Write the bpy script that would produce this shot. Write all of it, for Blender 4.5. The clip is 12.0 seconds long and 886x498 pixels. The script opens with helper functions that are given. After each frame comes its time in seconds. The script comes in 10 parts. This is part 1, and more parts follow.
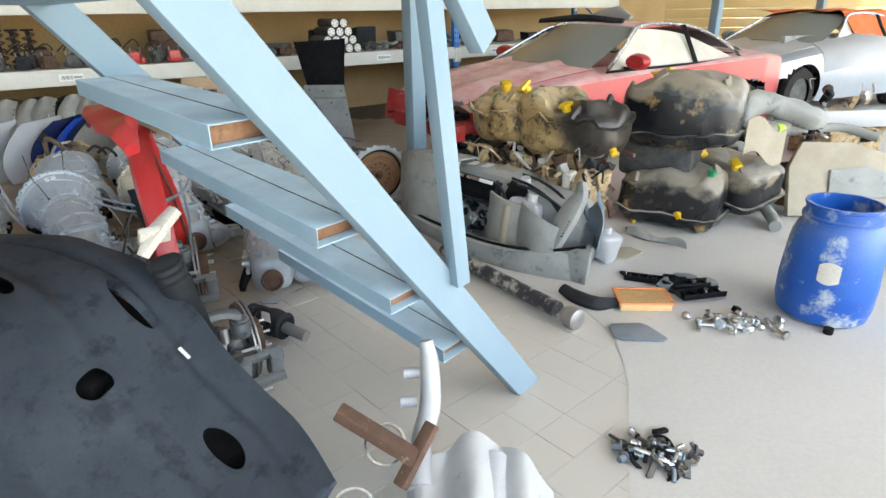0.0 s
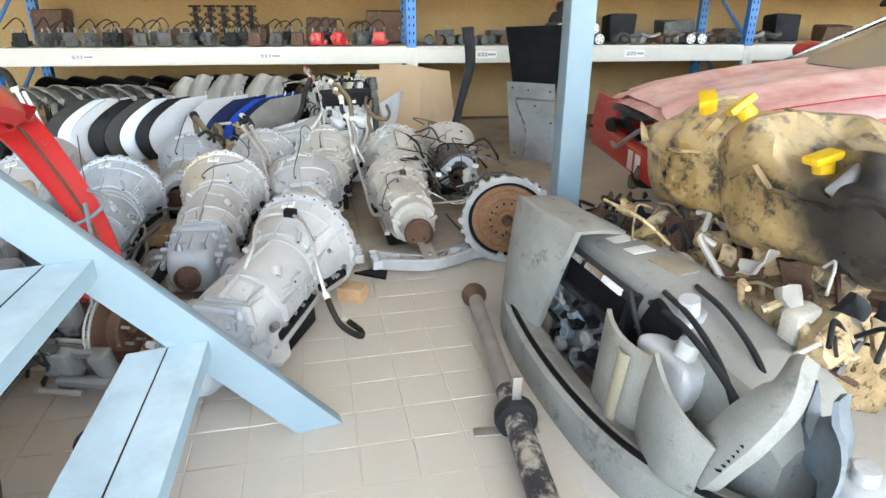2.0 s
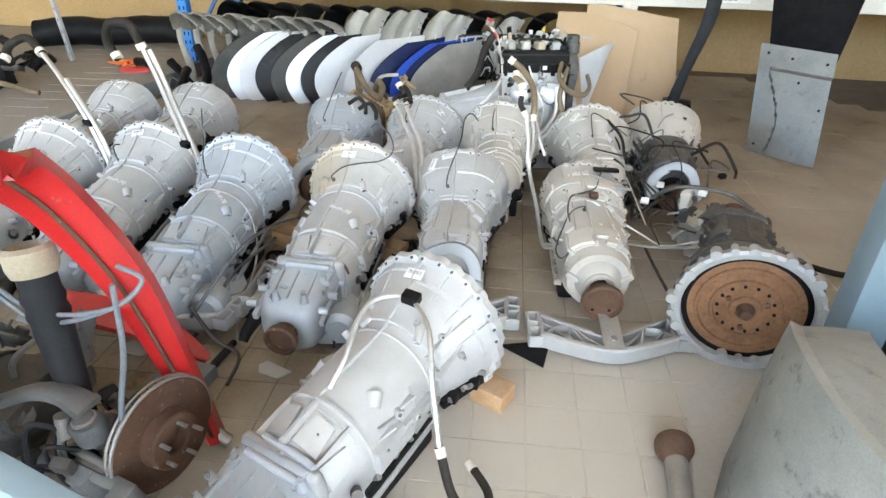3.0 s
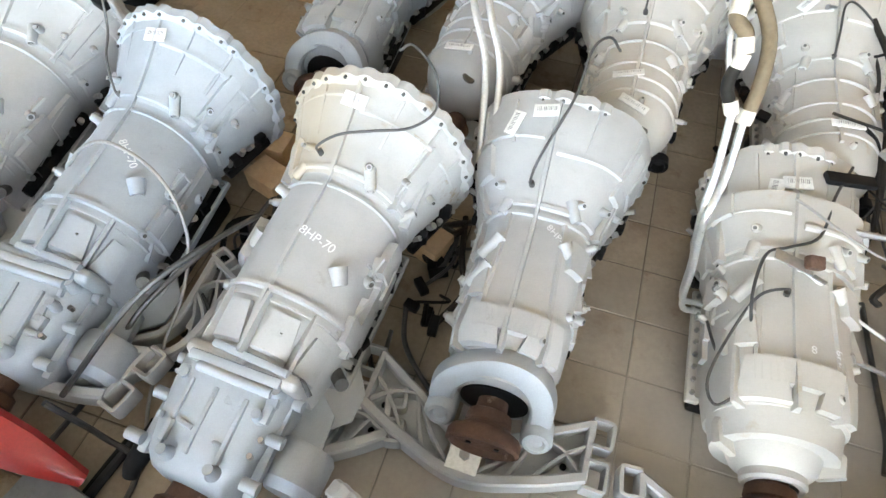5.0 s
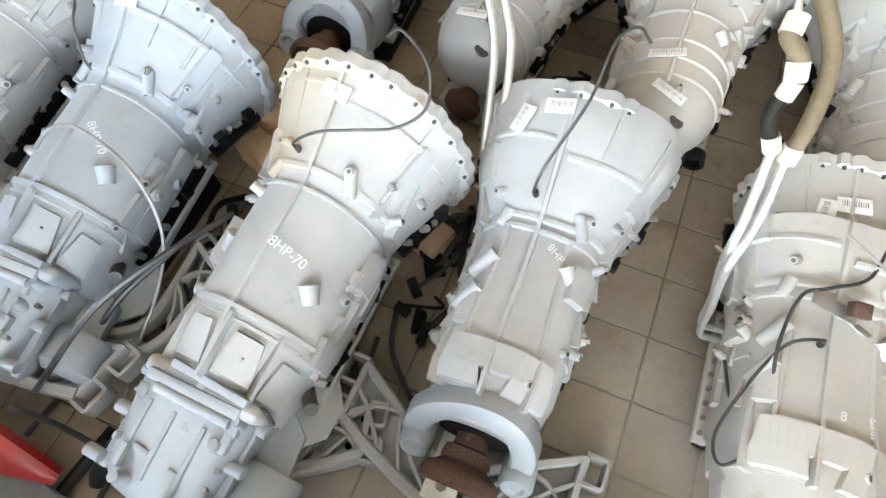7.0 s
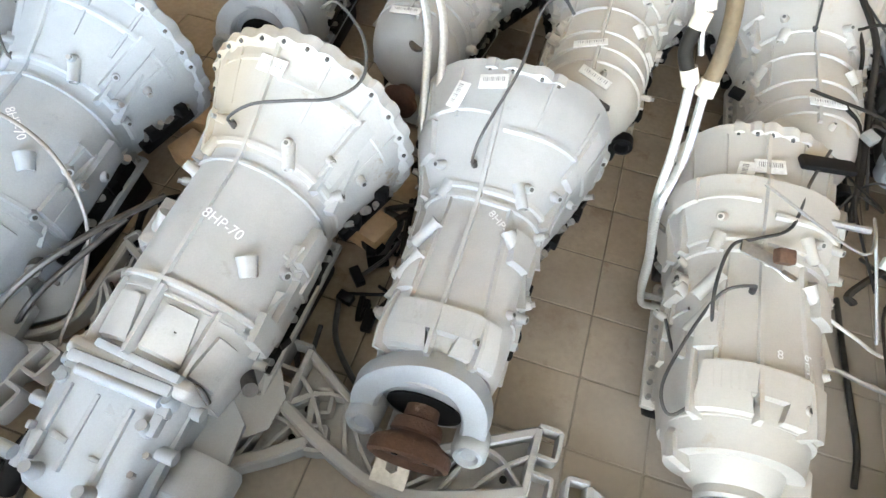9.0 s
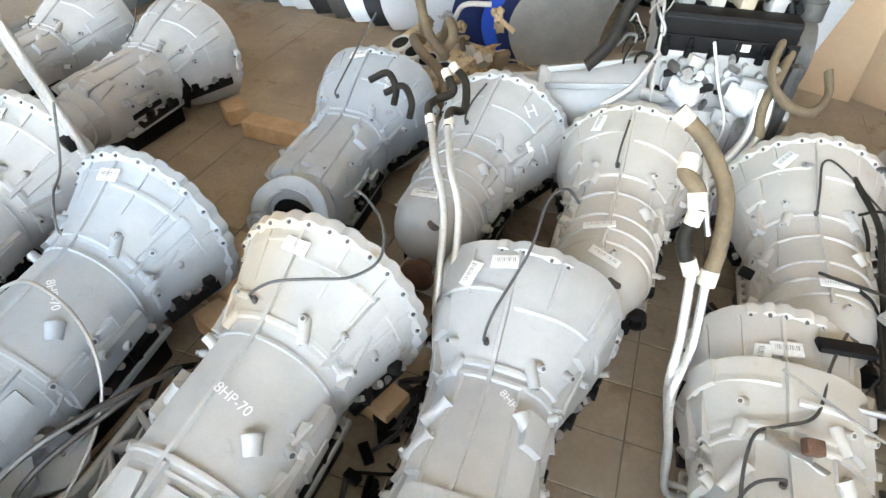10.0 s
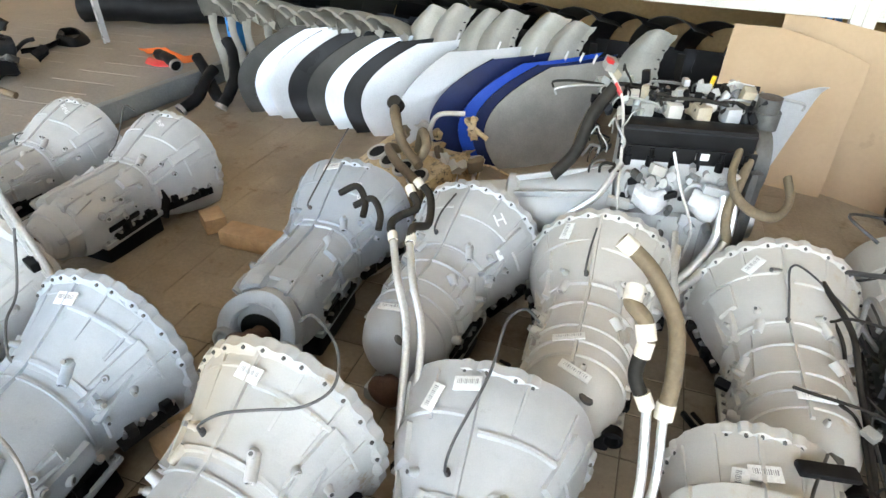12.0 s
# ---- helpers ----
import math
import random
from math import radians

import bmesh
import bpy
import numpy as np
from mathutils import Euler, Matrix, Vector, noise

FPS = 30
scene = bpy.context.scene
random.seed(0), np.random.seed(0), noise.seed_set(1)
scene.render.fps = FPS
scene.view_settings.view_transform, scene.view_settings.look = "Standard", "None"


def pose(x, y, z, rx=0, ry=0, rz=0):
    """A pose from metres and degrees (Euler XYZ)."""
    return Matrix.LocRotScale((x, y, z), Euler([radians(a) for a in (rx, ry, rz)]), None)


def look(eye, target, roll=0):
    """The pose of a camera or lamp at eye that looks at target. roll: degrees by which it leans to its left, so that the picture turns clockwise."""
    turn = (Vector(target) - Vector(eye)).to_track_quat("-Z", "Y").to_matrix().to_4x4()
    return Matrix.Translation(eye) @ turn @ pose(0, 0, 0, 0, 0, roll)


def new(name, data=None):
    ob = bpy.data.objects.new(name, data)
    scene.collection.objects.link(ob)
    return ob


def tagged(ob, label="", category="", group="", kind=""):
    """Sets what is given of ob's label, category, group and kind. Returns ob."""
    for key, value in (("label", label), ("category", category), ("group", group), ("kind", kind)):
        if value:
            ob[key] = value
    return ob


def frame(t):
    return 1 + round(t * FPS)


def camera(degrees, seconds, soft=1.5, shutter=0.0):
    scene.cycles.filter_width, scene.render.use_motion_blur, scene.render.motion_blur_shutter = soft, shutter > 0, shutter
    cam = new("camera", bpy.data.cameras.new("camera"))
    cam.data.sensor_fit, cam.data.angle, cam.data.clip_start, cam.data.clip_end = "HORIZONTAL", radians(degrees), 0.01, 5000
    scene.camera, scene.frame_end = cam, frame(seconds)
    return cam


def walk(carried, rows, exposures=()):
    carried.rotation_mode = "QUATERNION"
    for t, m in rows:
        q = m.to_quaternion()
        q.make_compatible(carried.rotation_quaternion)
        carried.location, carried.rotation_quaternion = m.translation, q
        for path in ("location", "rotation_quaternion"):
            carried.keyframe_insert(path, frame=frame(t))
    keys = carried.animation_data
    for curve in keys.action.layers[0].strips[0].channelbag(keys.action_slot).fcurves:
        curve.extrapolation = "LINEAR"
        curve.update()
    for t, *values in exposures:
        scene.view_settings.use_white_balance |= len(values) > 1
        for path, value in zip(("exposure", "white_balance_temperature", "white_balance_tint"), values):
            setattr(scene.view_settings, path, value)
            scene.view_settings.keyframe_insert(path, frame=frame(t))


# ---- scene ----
cam = camera(74.0, 12.0)
PATH = [
    (0, (0.447, 0.085, 1.44), (0.22, 1.924, 0.688), -0.8),
    (0.5, (0.721, 0.6, 1.383), (0.45, 2.435, 0.637), 0.7),
    (0.8, (0.826, 0.852, 1.327), (0.422, 2.652, 0.553), 0.6),
    (1, (0.886, 1.065, 1.287), (0.435, 2.849, 0.503), 0.5),
    (1.2, (0.949, 1.264, 1.289), (0.435, 3.028, 0.5), -0.0),
    (1.5, (0.988, 1.541, 1.255), (0.308, 3.252, 0.475), 0.0),
    (2, (0.847, 1.969, 1.251), (-0.245, 3.468, 0.504), 0.1),
    (2.5, (0.492, 2.404, 1.335), (-0.782, 3.635, 0.408), 2.3),
    (3, (0.125, 2.745, 1.409), (-1.284, 3.752, 0.409), 0.7),
    (3.2, (-0.01, 2.854, 1.402), (-1.436, 3.824, 0.389), 0.7),
    (4.8, (-0.971, 3.538, 1.394), (-2.024, 4.056, -0.226), 2.7),
    (5, (-1.04, 3.554, 1.392), (-2.073, 4.046, -0.248), 2.5),
    (5.5, (-1.134, 3.624, 1.381), (-2.081, 4.018, -0.336), 1.4),
    (6, (-1.211, 3.705, 1.39), (-2.115, 4.013, -0.368), -0.6),
    (6.5, (-1.225, 3.733, 1.38), (-2.116, 4.007, -0.39), -1.6),
    (7, (-1.219, 3.751, 1.376), (-2.096, 4.024, -0.4), -1.7),
    (7.5, (-1.191, 3.763, 1.368), (-2.023, 4.117, -0.416), 1.9),
    (7.7, (-1.177, 3.773, 1.361), (-1.98, 4.152, -0.43), 3.1),
    (9.3, (-1.073, 3.69, 1.276), (-2.129, 4.219, -0.338), 4.4),
    (9.5, (-1.078, 3.689, 1.284), (-2.216, 4.2, -0.279), 3.9),
    (10, (-1.087, 3.73, 1.321), (-2.464, 4.309, -0.009), 2.2),
    (10.1, (-1.079, 3.747, 1.298), (-2.506, 4.368, 0.043), 2.7),
    (10.5, (-1.11, 3.781, 1.366), (-2.575, 4.526, 0.227), 2.6),
    (11, (-1.105, 3.818, 1.362), (-2.574, 4.613, 0.262), 3.2),
    (11.5, (-1.108, 3.827, 1.369), (-2.634, 4.521, 0.277), 1.6),
    (12, (-1.114, 3.826, 1.365), (-2.656, 4.479, 0.27), 1.1),
]
walk(cam, [(t, look(eye, target, roll)) for t, eye, target, roll in PATH],
     [(t, e, 6480, 5) for t, e in ((0.0, 2.65), (0.5, 2.5), (1.0, 2.92), (1.5, 3.22), (2.0, 3.34), (3.0, 3.57), (5.0, 3.86), (9.5, 3.93), (10.3, 3.78), (12.0, 3.66))])

# ---- light ----
world = bpy.data.worlds.new("sky")
scene.world = world
world.use_nodes = True
wn = world.node_tree.nodes
sky = wn.new("ShaderNodeTexSky")
sky.sky_type, sky.sun_disc = "NISHITA", False
SUN_EL, SUN_AZ = radians(50), radians(118)      # azimuth clockwise from +y
sky.sun_elevation, sky.sun_rotation = SUN_EL, SUN_AZ
sky.dust_density = 2.0
world.node_tree.links.new(sky.outputs[0], wn["Background"].inputs[0])
wn["Background"].inputs[1].default_value = 0.15
sun = new("sun", bpy.data.lights.new("sun", "SUN"))
sun.data.energy, sun.data.angle, sun.data.color = 4.0, radians(0.5), (1.0, 0.93, 0.82)
sun_dir = Vector((math.sin(SUN_AZ) * math.cos(SUN_EL), math.cos(SUN_AZ) * math.cos(SUN_EL), math.sin(SUN_EL)))
sun.matrix_world = look(sun_dir * 30, (0, 0, 0))

# ---- materials ----
def mat(name, c1, c2, rough=0.6, metal=0.0, scale=6.0, bump=0.15, fine=90.0, dust_lit=0.0, dust_lit_col=(0.36, 0.33, 0.28), spots=None, spot_amt=0.5, rvar=0.12, detail=6.0, rnd=0.0, coat=0.0, grain=0.22, relief=0.8, spec=0.5):
    """Two-scale surface: broad stains, fine grain with relief, a settled dusty tone on upward faces that also paints
    top light on castings and treads, patches of a second paint.
    """
    m = bpy.data.materials.new(name)
    m.use_nodes = True
    t = m.node_tree
    N, Lk = t.nodes, t.links.new
    b = N["Principled BSDF"]
    co = N.new("ShaderNodeTexCoord")
    ob = N.new("ShaderNodeObjectInfo")
    sh = N.new("ShaderNodeVectorMath")
    sh.operation = "MULTIPLY_ADD"
    Lk(ob.outputs["Random"], sh.inputs[0])
    sh.inputs[1].default_value = (17, 31, 23)
    Lk(co.outputs["Object"], sh.inputs[2])

    def noise_tex(s, d=detail, r=0.6):
        n = N.new("ShaderNodeTexNoise")
        n.inputs["Scale"].default_value, n.inputs["Detail"].default_value, n.inputs["Roughness"].default_value = s, d, r
        Lk(sh.outputs[0], n.inputs["Vector"])
        return n.outputs["Fac"]

    def ramp(fac, lo, hi):
        r = N.new("ShaderNodeMapRange")
        r.inputs[1].default_value, r.inputs[2].default_value = lo, hi
        Lk(fac, r.inputs[0])
        return r.outputs[0]

    def mix(fac, a, c):
        x = N.new("ShaderNodeMix")
        x.data_type = "RGBA"
        for s, v in ((x.inputs[0], fac), (x.inputs[6], a), (x.inputs[7], c)):
            if hasattr(v, "is_linked"):
                Lk(v, s)
            else:
                s.default_value = v if isinstance(v, (int, float)) else (*v, 1)
        return x.outputs[2]

    big, small = noise_tex(scale), noise_tex(fine, 4.0)
    col = mix(ramp(big, 0.32, 0.68), c1, c2)
    dark = N.new("ShaderNodeMix")
    dark.data_type, dark.blend_type = "RGBA", "MULTIPLY"
    dark.inputs[0].default_value = grain
    Lk(col, dark.inputs[6])
    g = N.new("ShaderNodeCombineColor")
    v = ramp(small, 0.25, 0.7)
    for i in range(3):
        Lk(v, g.inputs[i])
    Lk(g.outputs[0], dark.inputs[7])
    col = dark.outputs[2]
    if spots:
        col = mix(ramp(noise_tex(scale * 2.3, 8.0, 0.7), 0.68 - 0.25 * spot_amt, 0.76 - 0.2 * spot_amt), col, spots)
    if rnd:
        hs = N.new("ShaderNodeHueSaturation")
        Lk(ramp(ob.outputs["Random"], -0.0, 1.0), hs.inputs["Value"])
        mr = N.new("ShaderNodeMapRange")
        mr.inputs[3].default_value, mr.inputs[4].default_value = 1 - rnd, 1 + rnd
        Lk(ob.outputs["Random"], mr.inputs[0])
        Lk(mr.outputs[0], hs.inputs["Value"])
        Lk(col, hs.inputs["Color"])
        col = hs.outputs[0]
    rgh = N.new("ShaderNodeMapRange")
    rgh.inputs[3].default_value, rgh.inputs[4].default_value = max(0.03, rough - rvar), min(1, rough + rvar)
    Lk(big, rgh.inputs[0])
    rough_out = rgh.outputs[0]
    if dust_lit:
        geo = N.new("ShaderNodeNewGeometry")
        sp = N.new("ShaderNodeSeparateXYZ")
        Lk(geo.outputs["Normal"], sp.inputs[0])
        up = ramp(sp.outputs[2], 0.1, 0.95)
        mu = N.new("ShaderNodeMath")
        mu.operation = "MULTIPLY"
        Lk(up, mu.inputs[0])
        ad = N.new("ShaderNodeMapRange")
        ad.inputs[1].default_value, ad.inputs[2].default_value, ad.inputs[4].default_value = 0.3, 0.6, dust_lit
        ad.inputs[3].default_value = dust_lit * 0.4
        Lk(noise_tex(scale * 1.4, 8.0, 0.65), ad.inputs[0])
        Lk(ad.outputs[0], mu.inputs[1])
        col = mix(mu.outputs[0], col, dust_lit_col)
        mr2 = N.new("ShaderNodeMix")
        Lk(mu.outputs[0], mr2.inputs[0])
        Lk(rough_out, mr2.inputs[2])
        mr2.inputs[3].default_value = 0.9
        rough_out = mr2.outputs[0]
        if metal:
            mm = N.new("ShaderNodeMapRange")
            mm.inputs[3].default_value, mm.inputs[4].default_value = metal, 0.0
            Lk(mu.outputs[0], mm.inputs[0])
            Lk(mm.outputs[0], b.inputs["Metallic"])
    elif metal:
        b.inputs["Metallic"].default_value = metal
    Lk(col, b.inputs["Base Color"])
    Lk(rough_out, b.inputs["Roughness"])
    b.inputs["Specular IOR Level"].default_value = spec
    if coat:
        b.inputs["Coat Weight"].default_value, b.inputs["Coat Roughness"].default_value = coat, 0.08
    if bump:
        bp = N.new("ShaderNodeBump")
        bp.inputs["Strength"].default_value, bp.inputs["Distance"].default_value = bump, 0.004
        Lk(small, bp.inputs["Height"])
        b2 = N.new("ShaderNodeBump")
        b2.inputs["Strength"].default_value, b2.inputs["Distance"].default_value = min(1.0, bump * relief), 0.012
        Lk(noise_tex(fine * 0.16, 3.0), b2.inputs["Height"])
        Lk(b2.outputs[0], bp.inputs["Normal"])
        Lk(bp.outputs[0], b.inputs["Normal"])
    return m


def film(m, axis, lo, hi, col, amount=0.9, nscale=1.6, namp=1.1, space="Position"):
    """A tone over m, used for dirt and for painted daylight, that spreads along one axis with a ragged edge."""
    N, Lk = m.node_tree.nodes, m.node_tree.links.new
    b = N["Principled BSDF"]
    old = b.inputs["Base Color"].links[0].from_socket
    if space == "Position":
        at = N.new("ShaderNodeNewGeometry").outputs["Position"]
    else:
        at = N.new("ShaderNodeTexCoord").outputs["Object"]
    xyz, n, ma, mr, mx = N.new("ShaderNodeSeparateXYZ"), N.new("ShaderNodeTexNoise"), N.new("ShaderNodeMath"), N.new("ShaderNodeMapRange"), N.new("ShaderNodeMix")
    Lk(at, xyz.inputs[0])
    Lk(at, n.inputs["Vector"])
    n.inputs["Scale"].default_value, n.inputs["Detail"].default_value = nscale, 7
    ma.operation = "MULTIPLY_ADD"
    Lk(n.outputs["Fac"], ma.inputs[0])
    ma.inputs[1].default_value = namp
    Lk(xyz.outputs[axis], ma.inputs[2])
    mr.inputs[1].default_value, mr.inputs[2].default_value, mr.inputs[4].default_value = lo, hi, amount
    Lk(ma.outputs[0], mr.inputs[0])
    mx.data_type = "RGBA"
    Lk(mr.outputs[0], mx.inputs[0])
    Lk(old, mx.inputs[6])
    mx.inputs[7].default_value = (*col, 1)
    Lk(mx.outputs[2], b.inputs["Base Color"])


# cast aluminium, in the tints of the gearboxes
# upward faces also tinted paler, so light from above sits in the colour
M_ALU = mat("cast_aluminium", (0.37, 0.38, 0.39), (0.50, 0.508, 0.512), 0.52, 0.28, 5, 0.05, 320, dust_lit=0.4, dust_lit_col=(0.54, 0.535, 0.51), spots=(0.27, 0.265, 0.255), spot_amt=0.22, grain=0.12, relief=1.0, rvar=0.12)
M_ALU_BLUE = mat("cast_aluminium_bluish", (0.315, 0.35, 0.39), (0.44, 0.48, 0.52), 0.5, 0.28, 5, 0.05, 320, dust_lit=0.35, dust_lit_col=(0.49, 0.52, 0.55), spots=(0.24, 0.26, 0.29), spot_amt=0.24, grain=0.12, rvar=0.12, relief=1.0)
M_ALU_WARM = mat("cast_aluminium_dusty", (0.43, 0.415, 0.38), (0.54, 0.525, 0.49), 0.55, 0.2, 4, 0.05, 300, dust_lit=0.5, dust_lit_col=(0.56, 0.53, 0.475), spots=(0.40, 0.31, 0.20), spot_amt=0.25, grain=0.12, relief=1.0, rvar=0.12)
M_ALU_STAIN = mat("cast_aluminium_oil_stained", (0.40, 0.405, 0.405), (0.51, 0.515, 0.51), 0.52, 0.25, 4, 0.05, 300, dust_lit=0.4, dust_lit_col=(0.52, 0.505, 0.465), spots=(0.30, 0.235, 0.155), spot_amt=0.28, grain=0.12, relief=1.0)
film(M_ALU_STAIN, 1, 0.08, 0.24, (0.42, 0.335, 0.21), 0.6, 7.0, 0.22, "Object")
M_ALU_DARK = mat("cast_aluminium_greasy", (0.05, 0.05, 0.05), (0.13, 0.13, 0.127), 0.5, 0.3, 8, 0.2, 200, dust_lit=0.18, spots=(0.05, 0.042, 0.034), spot_amt=0.5, spec=0.2)
M_BLACK = mat("black_plastic", (0.005, 0.005, 0.0055), (0.012, 0.012, 0.013), 0.5, 0, 8, 0.06, 150, dust_lit=0.05, dust_lit_col=(0.07, 0.066, 0.06), spec=0.1)
M_KNUCKLE = mat("grey_cast_iron", (0.10, 0.107, 0.113), (0.19, 0.20, 0.205), 0.5, 0.3, 8, 0.12, 200, dust_lit=0.2, dust_lit_col=(0.27, 0.26, 0.24), spots=(0.04, 0.04, 0.04), spot_amt=0.35)
M_CALIPER = mat("painted_grey_caliper", (0.15, 0.163, 0.172), (0.22, 0.235, 0.245), 0.5, 0.15, 7, 0.06, 200, dust_lit=0.25, dust_lit_col=(0.33, 0.32, 0.30), spots=(0.07, 0.07, 0.07), spot_amt=0.25)
M_BLACK_DUSTY = mat("dusty_black_plastic", (0.012, 0.014, 0.017), (0.028, 0.03, 0.034), 0.6, 0, 5, 0.08, 120, dust_lit=0.25, dust_lit_col=(0.11, 0.11, 0.11), spec=0.12)
M_RUBBER = mat("rubber_hose", (0.012, 0.011, 0.010), (0.03, 0.028, 0.025), 0.6, 0, 12, 0.1, 120, dust_lit=0.15, dust_lit_col=(0.12, 0.10, 0.075), spec=0.12)
M_HOSE_BROWN = mat("muddy_rubber_hose", (0.115, 0.085, 0.05), (0.19, 0.145, 0.09), 0.75, 0, 10, 0.3, 120, spots=(0.06, 0.055, 0.05), spot_amt=0.3)
M_STEEL = mat("dull_steel", (0.33, 0.33, 0.33), (0.46, 0.46, 0.45), 0.4, 0.8, 10, 0.15, 150, dust_lit=0.3)
M_PIPE = mat("bright_aluminium_pipe", (0.62, 0.62, 0.61), (0.72, 0.72, 0.71), 0.32, 0.75, 12, 0.05, 150)
M_WIRE = mat("dark_thin_pipe", (0.05, 0.05, 0.05), (0.09, 0.088, 0.085), 0.4, 0.3, 20, 0.05, 150)
M_RUST = mat("rusty_steel", (0.085, 0.045, 0.03), (0.15, 0.085, 0.055), 0.75, 0.25, 14, 0.4, 160, spots=(0.30, 0.22, 0.17), spot_amt=0.3)
M_WOOD = mat("pale_timber", (0.46, 0.29, 0.15), (0.60, 0.41, 0.24), 0.75, 0, 9, 0.25, 60, dust_lit=0.2)
M_CARD = mat("corrugated_cardboard", (0.40, 0.28, 0.17), (0.45, 0.325, 0.205), 0.88, 0, 2, 0.04, 50, spots=(0.33, 0.235, 0.145), spot_amt=0.15, grain=0.06)
M_SKYBLUE = mat("light_blue_paint", (0.19, 0.265, 0.32), (0.225, 0.295, 0.345), 0.65, 0, 2, 0.0, 120, dust_lit=0.25, dust_lit_col=(0.40, 0.44, 0.46), spots=(0.235, 0.305, 0.345), spot_amt=0.2, spec=0.2, grain=0.04)
# stringer paint made paler on top: light on the dusty treads put into colour
M_TREAD = mat("dusty_blue_tread_paint_lit", (0.24, 0.35, 0.43), (0.30, 0.41, 0.48), 0.6, 0, 3, 0.0, 120, dust_lit=1.0, dust_lit_col=(0.55, 0.70, 0.79), grain=0.04, spec=0.3)
M_TRAY = mat("moulded_blue_black_plastic", (0.055, 0.068, 0.086), (0.095, 0.112, 0.132), 0.5, 0, 4, 0.05, 120, dust_lit=0.2, dust_lit_col=(0.15, 0.165, 0.185), spots=(0.028, 0.034, 0.044), spot_amt=0.6, spec=0.4)
M_RACKBLUE = mat("rack_blue_paint", (0.02, 0.16, 0.50), (0.03, 0.22, 0.58), 0.4, 0, 6, 0.05, 120, dust_lit=0.15)
M_CREAM = mat("cream_rack_beam_paint", (0.58, 0.565, 0.51), (0.64, 0.625, 0.57), 0.5, 0, 4, 0.04, 120, dust_lit=0.25, spots=(0.42, 0.385, 0.32), spot_amt=0.15)
M_OCHRE = mat("ochre_wall_paint", (0.36, 0.235, 0.10), (0.43, 0.295, 0.14), 0.8, 0, 1.2, 0.08, 40, spots=(0.36, 0.26, 0.15), spot_amt=0.2)
M_RED = mat("dusty_red_car_paint", (0.46, 0.012, 0.02), (0.55, 0.02, 0.03), 0.35, 0, 3, 0.0, 200, dust_lit=0.95, dust_lit_col=(0.80, 0.58, 0.55), coat=0.3)
M_REDC = mat("red_painted_steel", (0.42, 0.012, 0.015), (0.52, 0.02, 0.022), 0.35, 0, 5, 0.04, 200, dust_lit=0.12, dust_lit_col=(0.5, 0.3, 0.27), spots=(0.28, 0.17, 0.14), spot_amt=0.12, coat=0.3)
M_WHITE = mat("white_car_paint", (0.43, 0.44, 0.455), (0.50, 0.505, 0.515), 0.35, 0, 4, 0.0, 200, dust_lit=0.12, dust_lit_col=(0.55, 0.52, 0.46), coat=0.15)
M_SILVER = mat("silver_car_paint", (0.40, 0.44, 0.49), (0.48, 0.51, 0.55), 0.35, 0.4, 4, 0.0, 200, dust_lit=0.1, coat=0.2)
M_NAVY = mat("navy_car_paint", (0.004, 0.009, 0.045), (0.008, 0.018, 0.08), 0.4, 0.0, 4, 0.0, 200, dust_lit=0.02, dust_lit_col=(0.2, 0.22, 0.27), coat=0.03, spec=0.12)
M_BLUECAR = mat("bright_blue_car_paint", (0.006, 0.04, 0.33), (0.012, 0.07, 0.42), 0.4, 0.0, 4, 0.0, 200, dust_lit=0.01, coat=0.03, spec=0.15)
M_BLKCAR = mat("black_car_paint", (0.004, 0.004, 0.0045), (0.011, 0.011, 0.012), 0.3, 0, 4, 0.0, 200, dust_lit=0.04, dust_lit_col=(0.14, 0.13, 0.12), coat=0.03, spec=0.08)
M_BRONZE = mat("grey_bronze_car_paint", (0.022, 0.021, 0.018), (0.042, 0.04, 0.035), 0.35, 0.1, 4, 0.0, 200, dust_lit=0.06, coat=0.03, spec=0.12)
M_PRIMER = mat("dusty_champagne_paint", (0.20, 0.192, 0.172), (0.29, 0.278, 0.248), 0.5, 0.2, 6, 0.03, 150, dust_lit=0.3, dust_lit_col=(0.36, 0.34, 0.30), rnd=0.15)
M_GREYDASH = mat("dusty_grey_trim_plastic", (0.22, 0.225, 0.215), (0.34, 0.345, 0.325), 0.7, 0, 4, 0.06, 180, dust_lit=0.45, dust_lit_col=(0.42, 0.41, 0.37), spots=(0.11, 0.115, 0.12), spot_amt=0.46)
M_DASHCLOTH = mat("dusty_grey_cloth", (0.22, 0.215, 0.195), (0.34, 0.33, 0.295), 0.9, 0, 6, 0.1, 150, dust_lit=0.3, dust_lit_col=(0.42, 0.40, 0.35), spots=(0.24, 0.19, 0.13), spot_amt=0.45)
M_BEIGE = mat("beige_trim_plastic", (0.33, 0.28, 0.2), (0.42, 0.37, 0.28), 0.7, 0, 5, 0.1, 150, spots=(0.3, 0.2, 0.1), spot_amt=0.2)
M_TANK = mat("muddy_black_tank_plastic", (0.008, 0.009, 0.011), (0.022, 0.023, 0.027), 0.28, 0, 2.2, 0.04, 120, dust_lit=0.75, dust_lit_col=(0.52, 0.475, 0.40), spots=(0.30, 0.20, 0.09), spot_amt=0.42, detail=3)
film(M_TANK, 2, 0.50, 0.60, (0.33, 0.275, 0.20), 0.65, 6.0, 0.8, "Object")
M_TANKMUD = mat("tan_mud_over_tank", (0.27, 0.175, 0.065), (0.52, 0.375, 0.18), 0.3, 0, 6, 0.10, 90, dust_lit=0.35, dust_lit_col=(0.66, 0.57, 0.43), spots=(0.020, 0.018, 0.015), spot_amt=0.7, detail=3)
